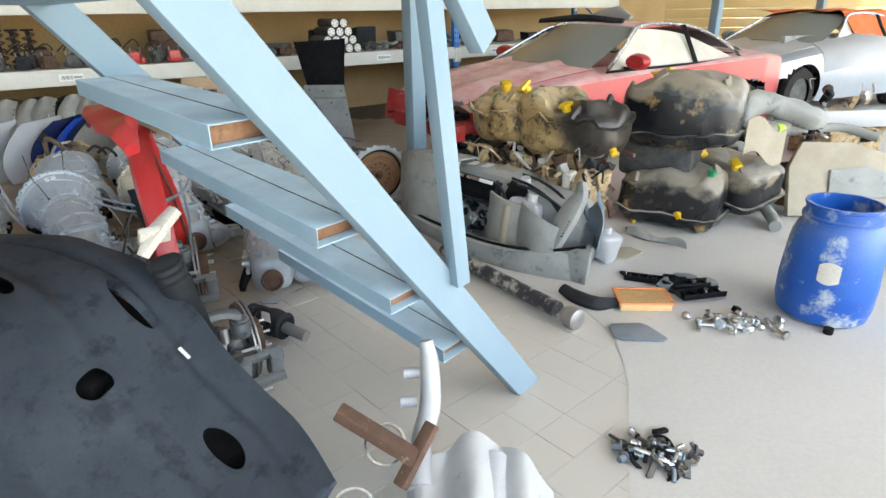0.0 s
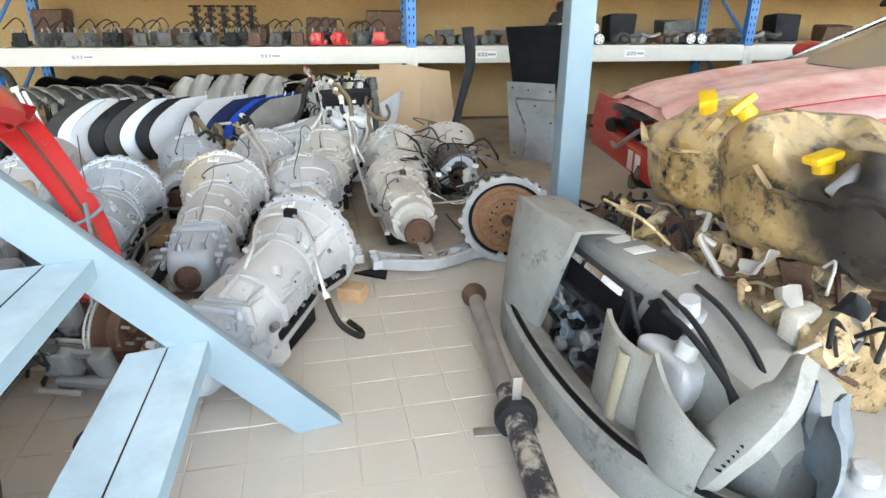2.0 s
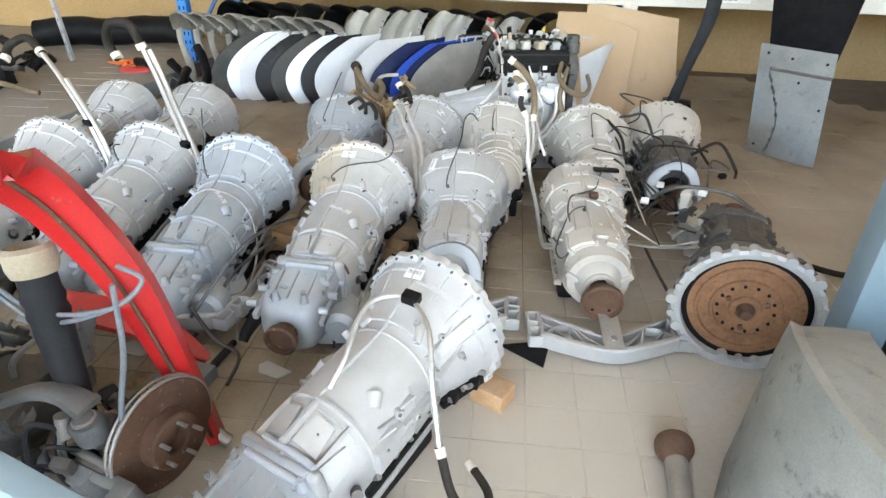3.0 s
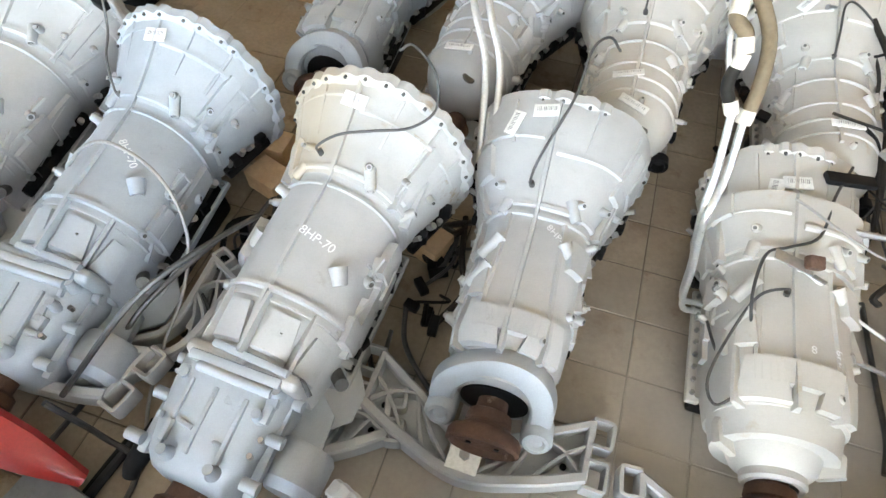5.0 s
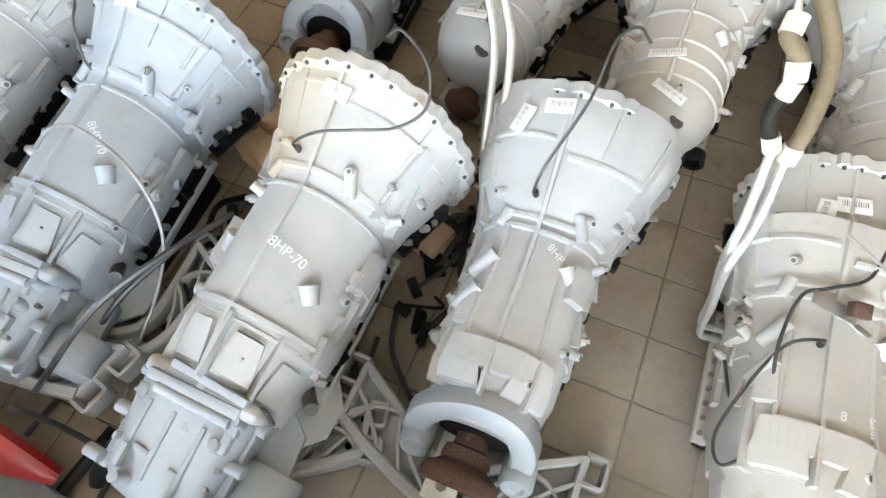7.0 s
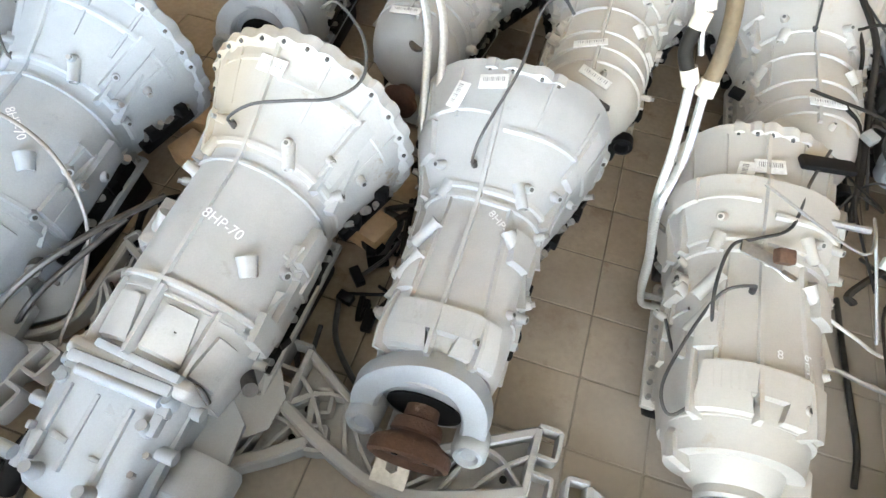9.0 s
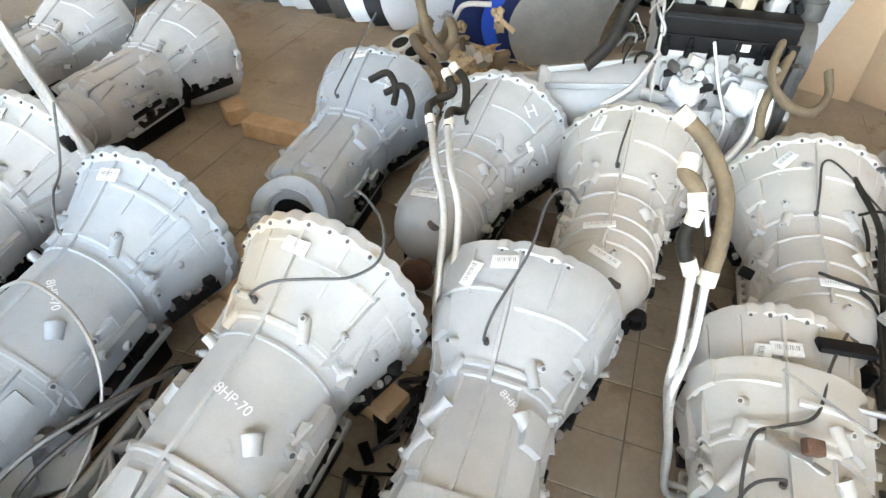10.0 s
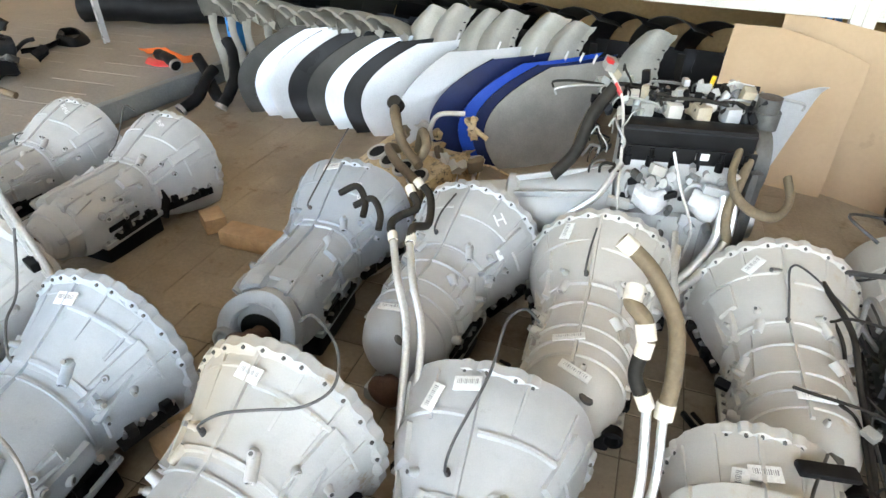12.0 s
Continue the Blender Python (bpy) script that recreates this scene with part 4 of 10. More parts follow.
        for x, y in ((0.045, 0.10), (0.02, -0.09), (0.045, -0.04), (-0.03, -0.075), (-0.01, 0.10), (-0.15, 0.05), (-0.15, -0.05)):
            part("case_lug", turn(B(), [(0.001, 0), (0.016, 0), (0.011, 0.02), (0.010, 0.032), (0.001, 0.032)], T(x, y, z0 + 0.088 + 0.1 * (x + 0.1) * (x > 0)), 12), M_ALU_BLUE, g)
        for i in range(12):                         # small webs, pads and bolts crowding the top
            x, y = rnd.uniform(-0.13, 0.05), rnd.uniform(-0.09, 0.11)
            top(x, y, 0.104 + 0.16 * max(-0.06, x), rnd.uniform(0.012, 0.05), rnd.uniform(0.008, 0.03), rnd.uniform(0.012, 0.028), rnd.choice((0, 90)) + rnd.uniform(-8, 8), 0.004)
        for i in range(6):
            part("bolt", cyl(B(), 0.006, 0.014, T(rnd.uniform(-0.14, 0.05), rnd.choice((-0.10, 0.125)), z0 + rnd.uniform(0.075, 0.105)), seg=6), M_STEEL, g)
        for sy in (-1, 1):
            top(-0.06, 0.015 + sy * 0.120, 0.03, 0.20, 0.020, 0.026, 0, 0.006, "rib")
            for x in (-0.14, -0.05, 0.03):
                part("boss", cyl(B(), 0.013, 0.035, T(x, 0.015 + sy * 0.128, z0 + 0.055, 90), seg=12), M_ALU_BLUE, g)
        # motor and its arm on the flank
        part("side_gear_cover", turn(B(), [(0.001, 0), (0.060, 0), (0.066, 0.01), (0.066, 0.08), (0.045, 0.10), (0.001, 0.10)], T(-0.02, -0.150, z0 - 0.045, 0, -90), 24), M_ALU_BLUE, g)
        part("side_arm", plate(B(), [(0.12, -0.09), (0.06, -0.17), (-0.06, -0.185), (-0.10, -0.15), (-0.06, -0.10), (0.04, -0.08)], 0.035, T(0, 0, z0 - 0.03, 12), 0.006), M_ALU_BLUE, g)
        # open side flange with a dark stub shaft
        part("side_flange", plate(B(), [(0.215, -0.10), (0.20, -0.165), (0.15, -0.205), (0.08, -0.205), (0.03, -0.16), (0.03, -0.10)], 0.024, T(0, 0, z0 - 0.035, 24), 0.005), case_mat, g)
        part("stub_shaft", rod(B(), (0.14, -0.135, z0 + 0.0), (0.105, -0.175, z0 + 0.040), 0.015, 16), M_ALU_DARK, g)
        b = B()
        turn(b, [(0.001, -0.02), (0.040, -0.02), (0.042, 0.02), (0.055, 0.028), (0.058, 0.05), (0.05, 0.055), (0.045, 0.03), (0.001, 0.03)], T(-0.185, 0.015, z0 - 0.02, 0, -90), 26)
        part("output_flange", b, M_RUST, g, "rusty output flange")
        part("bracket_plate", plate(B(), [(0, 0), (0.11, 0), (0.12, 0.03), (0.09, 0.06), (0.02, 0.05)], 0.008, T(-0.27, -0.03, 0.05, 0, 0, 70), 0.002), M_ALU, g)
        part("actuator", tube(B(), [(-0.10, 0.135, z0 + 0.0), (-0.17, 0.165, z0 - 0.045), (-0.20, 0.17, z0 - 0.07)], [0.028, 0.022, 0.016], 12, 5), M_BLACK, g, "black actuator plug")
    elif kind == "barrel":
        part("mount_foot", box(B(), 0.09, 0.16, 0.05, T(0.03, 0.0, 0.06), 0.01), case_mat, g)
        part("coupling", turn(B(), [(0.001, 0.06), (0.035, 0.06), (0.05, 0.05), (0.052, 0.035), (0.03, 0.02), (0.03, 0.0)], T(-0.01, -0.02, z0 - 0.06, 0, -90), 20), M_RUST, g, "rusty coupling")
        part("plug_socket", turn(B(), [(0.016, 0), (0.026, 0), (0.028, 0.03), (0.020, 0.032), (0.016, 0.01)], T(0.04, -0.115, z0 - 0.03, 0, -90), 18), M_BLACK, g)
    else:
        part("tail_housing", rings(B(), [body_ring(x, *interp(tab, max(0, x)), 0.07) for x in (-0.004, 0.02, 0.04, 0.06, 0.09)]), case_mat, g)
        if tail == "yoke":                        # horseshoe damper round the output
            rows = []
            for i in range(37):
                a = radians(-30 + 240 * i / 36)
                c, s = math.cos(a), math.sin(a)
                w = 1.0 + 0.04 * math.cos(3 * a)
                rows.append([Vector((x, rr * w * c, z0 + rr * w * s)) for x, rr in ((-0.024, 0.080), (-0.030, 0.086), (-0.032, 0.120), (-0.026, 0.130), (0.010, 0.134), (0.020, 0.128), (0.022, 0.080))])
            lean = T(0, 0, z0, 0, 24) @ T(-0.01, 0, -z0)
            part("damper_ring", rings(B(), [[lean @ v for v in row] for row in rows]), M_ALU_BLUE, g, "blue-grey horseshoe damper")
            for a in (-18, 198):
                c, s = math.cos(radians(a)), math.sin(radians(a))
                part("damper_foot", turn(B(), [(0.001, 0), (0.030, 0), (0.034, 0.01), (0.034, 0.055), (0.027, 0.064), (0.020, 0.064), (0.014, 0.058), (0.001, 0.058)], lean @ T(0.012, 0.108 * c, z0 + 0.108 * s, 0, -90), 20), M_ALU_BLUE, g)
            boss(0.035, 90, 0.012, 0.014)
            part("output_seal", cyl(B(), 0.074, 0.004, T(-0.006, 0, z0 - 0.01, 0, 90), seg=24), M_BLACK, g)
        else:
            part("neck_ring", turn(B(), [(0.05, -0.05), (0.098, -0.02), (0.080, 0.03), (0.062, 0.045), (0.062, 0.060), (0.057, 0.066), (0.046, 0.066), (0.044, 0.03)], T(0, 0, z0, 0, -90), 32, caps=False), case_mat, g)
            for sy in (-1, 1):
                part("side_web", plate(B(), [(0.12, 0.10), (0.02, 0.155), (-0.02, 0.15), (-0.03, 0.10), (0.02, 0.06)], 0.02, T(0, 0, z0 - 0.05, 30 * sy) @ T(s=(1, sy, 1)), 0.004), case_mat, g)
        xo = -0.035 if tail == "yoke" else -0.065
        f = part("output_flange", turn(B(), [(0.001, -0.06), (0.030, -0.06), (0.034, -0.005), (0.046, 0.0), (0.050, 0.022), (0.046, 0.026), (0.056, 0.034), (0.072, 0.042), (0.078, 0.052), (0.078, 0.070), (0.070, 0.074), (0.064, 0.060), (0.034, 0.052), (0.001, 0.052)], T(xo, 0, z0 - 0.01, 0, -94), 32), M_RUST, g, "rusty cupped output flange")
        for i in range(5):
            a = 2 * math.pi * i / 5 + 0.3
            part("flange_hole", cyl(B(), 0.006, 0.003, T(xo - 0.056, 0.052 * math.cos(a), z0 - 0.01 + 0.052 * math.sin(a), 0, 86), seg=10), M_BLACK, f)
    tagged(part("bolt_hole", hole, M_ALU_DARK, g), kind="stuff")
    # paper tags, marker writing
    for x, a, *rot in tags:
        mm = skin(x * L, a, rot[0] if rot else rnd.uniform(-8, 8), 0.0055)
        w, h = (0.062, 0.034) if kind != "barrel" or x > 0.5 else (0.085, 0.024)
        t = part("paper_label", box(B(), w, h, 0.004, mm, 0.0015), M_TAG, g, "white barcode label")
        b = B()
        for i in range(12):
            box(b, 0.0008 + 0.0007 * (i * 7 % 3), h * 0.34, 0.0006, mm @ T(-w * 0.36 + w * 0.066 * i, h * 0.1, 0.0024))
        part("print", b, M_INK, t)
    for words, x, a, sz, rot in chalk:
        text_mesh("chalk_writing", words, sz, M_CHALK, g, skin(x * L, a, rot, 0.005), "white hand-written marking")
    if breather:
        x, a, way = breather
        p, d = spot(x * L, a, 0.0)
        b = B()
        tube(b, [p, p + d * 0.02] + [p + d * 0.022 + Vector(w) for w in way], 0.0032, 7, 6)
        rod(b, p - d * 0.004, p + d * 0.010, 0.007, 10)
        part("breather_pipe", b, M_WIRE, g, "thin dark breather pipe")
    return g


def place(bx, by, ang, kind, dz=0.0):
    """Pose with the bell's mouth over (bx, by) and the axis running back from it at ang."""
    a, L = radians(ang), KINDS[kind]["L"]
    return T(bx - L * math.cos(a), by - L * math.sin(a), dz, 0, 0, ang)


LOOP = ((0.02, -0.05, 0.035), (0.05, -0.12, 0.045), (0.09, -0.19, 0.045), (0.14, -0.23, 0.07), (0.19, -0.21, 0.12), (0.21, -0.15, 0.165), (0.20, -0.12, 0.15))
LONG = ((0.03, -0.01, 0.05), (0.12, -0.05, 0.15), (0.20, -0.06, 0.22), (0.235, -0.09, 0.235), (0.245, -0.12, 0.20))
gearbox("round", 1, place(-2.53, 3.49, 138, "round", -0.01), M_ALU_BLUE, "blue-grey cast gearbox with transfer case and chalk marking", chalk=(("8HP-70", 0.48, 72, 0.026, -42),), breather=(0.70, 118, ((0.04, 0.02, 0.06), (0.10, 0.04, 0.10), (0.16, 0.05, 0.24))))
gearbox("round", 2, place(-2.085, 3.87, 135, "round", 0.012), M_ALU_STAIN, "oil-stained cast gearbox with transfer case and chalk marking", case_mat=M_ALU, chalk=(("8HP-70", 0.46, 80, 0.029, -12),), breather=(0.74, 112, LOOP))
gearbox("slim", 3, place(-1.925, 4.31, 139.5, "slim"), M_ALU, "pale grey cast gearbox with a blue-grey horseshoe damper", tail="yoke", chalk=(("8HP-45", 0.50, 70, 0.024, -28),), tags=((0.91, 104), (0.86, 122, 62)), breather=(0.66, 106, LONG))
gearbox("stub", 4, place(-1.61, 4.785, 140, "stub"), M_ALU_WARM, "dusty cast gearbox with a thin looping pipe", tail="cup", chalk=(("8HP-45", 0.22, 62, 0.026, -80), ("8", 0.25, 84, 0.024, 0)), tags=((0.80, 112, 80), (0.84, 96)), breather=(0.42, 104, ((-0.02, 0.05, -0.02), (-0.10, 0.09, -0.06), (-0.20, 0.12, -0.10), (-0.25, 0.10, -0.11), (-0.22, 0.06, -0.08))))
gearbox("round", 5, place(-2.95, 3.19, 138, "round", -0.01), M_ALU, "dull grey cast gearbox with chalk marking in a row", chalk=(("8HP-70", 0.46, 80, 0.030, -12),), breather=(0.70, 112, ((0.04, 0.03, 0.03), (0.10, 0.05, 0.02), (0.14, 0.0, 0.0))))
gearbox("round", 6, place(-3.28, 2.80, 138, "round", -0.01), M_ALU, "dull grey cast gearbox at the end of the row")
gearbox("slim", 7, place(-3.09, 4.29, 141, "slim", -0.01), M_ALU_BLUE, "bluish cast gearbox with hose on the bell", tail="yoke", tags=((0.92, 104),), chalk=(("8HP45", 0.80, 66, 0.026, -60),), breather=(0.66, 112, ((0.04, -0.02, 0.05), (0.14, -0.05, 0.14), (0.20, -0.08, 0.21))))
gearbox("barrel", 8, place(-2.70, 4.63, 132, "barrel"), M_ALU, "grey barrel-shaped gearbox with two bright pipes", tail="none", tags=((0.12, 100), (0.74, 36, 80)), breather=(0.66, 110, ((0.05, 0.0, 0.03), (0.15, -0.005, 0.05))), chalk=(("H", 0.84, 58, 0.06, 60),))
gearbox("barrel", 9, place(-2.38, 4.93, 138, "barrel"), M_ALU_WARM, "dusty barrel-shaped gearbox with barcode labels", tail="none", tags=((0.25, 106, 8), (0.09, 92, -22), (0.88, 122, 70)), breather=(0.64, 102, ((0.05, 0.0, 0.03), (0.15, -0.005, 0.05))))
gearbox("barrel", 10, place(-2.05, 5.32, 141, "barrel"), M_ALU_WARM, "dusty barrel-shaped gearbox with barcode label", tail="none", tags=((0.21, 90, 4), (0.86, 118, 40)), breather=(0.60, 100, ((0.05, 0.0, 0.03), (0.14, -0.01, 0.06), (0.15, -0.06, 0.05), (0.06, -0.20, -0.03))))
gearbox("slim", 11, place(-3.90, 3.67, 136, "slim", -0.03), M_ALU, "grey cast gearbox with black bracket on the flange", tail="cup", tags=(), chalk=(("8HP", 0.88, 84, 0.030, -30),), breather=(0.60, 124, ((0.05, 0.0, 0.03), (0.12, 0.02, 0.10), (0.15, 0.01, 0.16), (0.16, -0.03, 0.14))))
gearbox("slim", 12, place(-4.24, 3.27, 137, "slim", -0.03), M_ALU, "grey cast gearbox beside the platform kerb", tail="cup", tags=(), chalk=(("8HP45", 0.88, 84, 0.030, -30),), breather=(0.56, 110, ((0.05, 0.04, 0.0), (0.14, 0.05, -0.02))))
gearbox("round", 13, place(-1.11, 3.60, 112, "round", 0.0), M_ALU, "pale silver cast gearbox with bright pipes over it")


# ---- gearbox with its converter plate towards the aisle, and the one behind it ----
gq = gearbox("slim", 14, place(-0.62, 4.56, -56, "slim"), M_ALU_DARK, "greasy gearbox with a rusty converter plate in its bell", tail="cup", tags=())
xk, zk = 0.69, 0.232
b = B()
turn(b, [(0.001, 0.012), (0.03, 0.012), (0.034, 0.02), (0.05, 0.018), (0.055, 0.008), (0.10, 0.006), (0.104, 0.012), (0.112, 0.012), (0.116, 0.004), (0.150, 0.003), (0.154, 0.009), (0.160, 0.009), (0.164, 0.002), (0.190, 0.0), (0.192, -0.02), (0.001, -0.02)], T(xk + 0.006, 0, zk, 0, 90), 48)
cp = part("converter_plate", b, M_TREADEND, gq, "rusty round converter plate")
b = B()
for i in range(3):
    a = radians(120 * i + 30)
    cyl(b, 0.009, 0.012, T(xk + 0.020, 0.07 * math.cos(a), zk + 0.07 * math.sin(a), 0, 90), seg=8)
part("plate_stud", b, M_RUST, cp)
b = B()
for i in range(14):
    a = radians(360 / 14 * i)
    cyl(b, 0.006, 0.004, T(xk + 0.0145, 0.09 * math.cos(a), zk + 0.09 * math.sin(a), 0, 90), seg=8)
tagged(part("plate_hole", b, M_BLACK, cp), kind="stuff")
part("plate_hub", turn(B(), [(0.001, 0.05), (0.018, 0.048), (0.026, 0.03), (0.03, 0.01)], T(xk + 0.008, 0, zk, 0, 90), 20), M_RUST, cp)
b = B()
turn(b, [(0.205, -0.05), (0.215, -0.05), (0.236, 0.0), (0.238, 0.028), (0.226, 0.034), (0.208, 0.030), (0.205, 0.0)], T(xk + 0.006, 0, zk, 0, 90), 64, caps=False)
for i in range(26):
    a = radians(360 / 26 * i)
    rr_ = 0.233 + 0.008 * math.sin(5 * i)
    cyl(b, 0.013 + 0.006 * (i % 2), 0.04, T(xk + 0.022, rr_ * math.cos(a), max(zk + rr_ * math.sin(a), 0.03), 0, 90), seg=10)
part("bell_rim", b, M_ALU, gq, "dusty cast bell rim with bolt bosses")
# black ring painted in as the depth shadow between plate and rim
b = B()
turn(b, [(0.186, -0.004), (0.207, -0.004), (0.207, 0.0), (0.186, 0.0)], T(xk + 0.008, 0, zk, 0, 90), 48, caps=False)
part("bell_gap", b, M_BLACK, gq)
gearbox("slim", 15, place(-1.93, 5.83, 133, "slim", -0.02), M_ALU_WARM, "dusty gearbox wrapped in a loose wiring harness", tail="yoke", case_mat=M_ALU_DARK, tags=())

# ---- along the rack ----
def fender(s0, d0, paint, label, wide=0.30, h=0.50, bulge=0.11):
    f = thing("car_fender", label, "car fender", RF @ T(s0, d0, 0), group="fenders standing in a row")

    def fn(u, v):
        bl = 1.35 * bulge * math.sin(math.pi * min(1, 0.02 + 0.90 * u)) ** 0.8
        s = -bl * (1 - v) + wide * v + 0.20 * u ** 2.2
        d = 0.05 * u + 0.20 * u ** 3 + 0.30 * v - 0.03 * math.sin(math.pi * v)
        return (s, d, 0.004 + h * u + 0.03 * v * u)

    b = B()
    sheet(b, fn, 18, 10, 0.004)
    part("panel", b, paint, f)
    b = B()                                         # folded inner lip at the front edge, black as the shadow between fenders
    tube(b, [Vector(fn(u / 10, 0.0)) + Vector((0.004, 0.006, 0)) for u in range(0, 11)], 0.006, 6, 3)
    part("edge_lip", b, M_BLACK, f, "folded lip coloured black as shadow between fenders")
    b = B()
    p = Vector(fn(1, 0.55))
    box(b, 0.012, 0.004, 0.05, Matrix.Translation(p + Vector((0, 0, 0.015))) @ T(0, 0, 0, -20, 15), 0.001)
    part("mounting_tab", b, M_STEEL, f, "bare steel mounting tab")


ROW = [(0.72, M_BRONZE, "dark grey car fender standing on the floor"), (0.86, M_SILVER, "silver car fender standing in a row"), (0.97, M_WHITE, "white car fender standing in a row"),
       (1.11, M_BLKCAR, "black car fender standing in a row"), (1.25, M_BRONZE, "bronze grey car fender standing in a row"), (1.38, M_SILVER, "silver car fender standing in a row"),
       (1.51, M_BLKCAR, "black car fender standing in a row"), (1.63, M_WHITE, "white car fender standing in a row")]
for s, pt, lb in ROW:
    fender(s, -0.70, pt, lb)
fender(1.83, -0.78, M_WHITE, "wide white car fender standing in a row", 0.42, 0.50, 0.05)
for s, pt, lb in ((2.12, M_NAVY, "navy blue car fender standing in a row"), (2.29, M_BLUECAR, "bright blue car fender with white tape"), (2.37, M_NAVY, "dark navy car fender standing in a row"), (2.44, M_PRIMER, "dusty grey car fender beside the engine")):
    fender(s, -0.80, pt, lb, 0.30, 0.50, 0.11)


def wing(s0, d0, z0, paint, tilt, big):
    """A dusty fender seen from inside: wheel arch petal over a leg."""
    f = thing("dusty_fender", "dusty champagne car fender leaning against the rack", "car fender", RF @ T(s0, d0, 0, 0, 0, -12), group="dusty fenders leaning against the rack")
    R = 0.20 if big else 0.16

    def fn(u, v):
        a = radians(178 - (150 + 12 * big) * u)
        r = R * (1.0 - 0.12 * v) + 0.02 * math.sin(5 * u)
        return (r * math.cos(a) + 0.03 * v, -0.11 + 0.27 * v - 0.06 * math.sin(math.pi * u) * (1 - v), z0 + r * 1.05 * math.sin(a) - 0.11 * v * v - tilt * (u - 0.5) * 0.1)

    b = B()
    sheet(b, fn, 16, 6, 0.004)
    part("arch_panel", b, paint, f)
    b = B()
    pts = []
    for i in range(15):
        u = i / 14
        p = Vector(fn(u, 0.0))
        o = 0.018 if i % 4 == 2 else 0.006
        n = Vector((p.x, 0, p.z - z0)).normalized()
        pts.append([p + Vector((0, -0.002, 0)), p - n * o + Vector((0, -0.016, 0)), p - n * (o + 0.002) + Vector((0, -0.012, 0)), p + Vector((0, 0.003, 0))])
    rings(b, pts)
    part("arch_lip", b, paint, f)
    p = Vector(fn(0.04, 0.2))
    b = B()
    tube(b, [p, p + Vector((-0.012, 0.0, -0.12)), p + Vector((0.015, 0.02, -0.3)), (p.x + 0.02, p.y + 0.03, 0.005)], [0.030, 0.024, 0.034, 0.03], 8, 5, flat=0.25)
    part("leg_panel", b, paint, f)
    q = Vector(fn(0.98, 0.15))
    b = B()
    box(b, 0.06, 0.012, 0.05, Matrix.Translation(q) @ T(0, 0, -0.02, 0, 25), 0.004)
    part("corner_tab", b, paint, f)


rr = random.Random(5)
s = 0.32
for i in range(9):
    wing(s, -0.30 + rr.uniform(-0.02, 0.02), 0.46 + rr.uniform(-0.01, 0.015), M_PRIMER, rr.uniform(-0.3, 0.3), 0)
    s += 0.155
def petal(s0, d0, z0, yaw):
    """A pale fender hung with its wheel arch to one side: broad crescent, ribbed arch lip, tab and leg."""
    f = thing("dusty_fender", "pale dusty champagne fender with ribbed arch lip", "car fender", RF @ T(s0, d0, 0, 0, 0, yaw), group="dusty fenders leaning against the rack")

    def fn(u, v):
        xo = 0.02 - 0.15 * math.sin(math.pi * (0.10 + 0.72 * u))
        xi = 0.13 - 0.085 * math.sin(math.pi * min(1, 0.08 + 0.95 * u)) + 0.02 * u
        z = z0 + 0.20 - (0.33 + 0.03 * v) * u + 0.03 * math.sin(math.pi * v) * (1 - u)
        return (xo + (xi - xo) * v, 0.12 - 0.16 * u - 0.07 * math.sin(math.pi * (0.15 + 0.7 * v)), z)

    part("arch_panel", sheet(B(), fn, 18, 10, 0.004), M_PRIMER, f)
    part("arch_lip", rings(B(), [[Vector(fn(i / 16, 1.0)) + Vector(q) for q in ((-0.002, -0.003, 0), (0.020 + 0.006 * (i % 2), 0.018, 0), (0.020 + 0.006 * (i % 2), 0.024, 0), (-0.002, 0.006, 0))] for i in range(17)]), M_PRIMER, f)
    for u in (0.2, 0.32, 0.44, 0.56, 0.68):
        part("lip_slot", box(B(), 0.014, 0.004, 0.006, Matrix.Translation(Vector(fn(u, 1.0)) + Vector((0.010, 0.004, 0))) @ T(rx=-40)), M_BLACK, f)
    p = Vector(fn(0.93, 1.0))
    part("corner_tab", plate(B(), [(0, -0.02), (0.035, 0.005), (0.05, 0.03), (0.03, 0.028), (0.0, 0.04)], 0.006, Matrix.Translation(p) @ T(rx=90), 0.001), M_PRIMER, f)
    q = Vector(fn(0.9, 0.25))
    part("leg_panel", tube(B(), [q, q + Vector((0.02, 0.02, -0.10)), (q.x + 0.05, q.y + 0.03, 0.005)], [0.05, 0.045, 0.05], 8, 5, flat=0.2), M_PRIMER, f)


s += 0.04
for i in range(7):
    petal(s, -0.34 + rr.uniform(-0.02, 0.02), 0.47 + rr.uniform(-0.015, 0.015), rr.uniform(-10, 2))
    s += (0.15, 0.20, 0.13, 0.22, 0.14, 0.42, 0.2)[i]
# a second rank of dark ones deeper in the bay
for i in range(13):
    f = thing("dark_fender", "dark dusty car fender stored deep under the shelf", "car fender", RF @ T(0.4 + 0.27 * i, 0.32, 0, 0, 0, -20), group="dark fenders under the shelf")
    b = B()

    def fn(u, v):
        a = radians(170 - 120 * u)
        return (0.24 * math.cos(a), -0.1 + 0.3 * v, 0.42 + 0.24 * math.sin(a) - 0.08 * v)
    sheet(b, fn, 10, 3, 0.004)
    part("panel", b, rr.choice((M_BLKCAR, M_BRONZE, M_BLACK)), f)
    part("lower_panel", sheet(B(), lambda u, v: (-0.20 + 0.30 * u, 0.06 + 0.10 * u - 0.05 * math.sin(math.pi * v), 0.004 + 0.44 * v), 5, 6, 0.004), rr.choice((M_BLACK, M_BLKCAR)), f)
    b = B()
    box(b, 0.05, 0.01, 0.42, T(-0.22, 0.0, 0.21), 0.003)
    part("leg_panel", b, M_BRONZE, f)

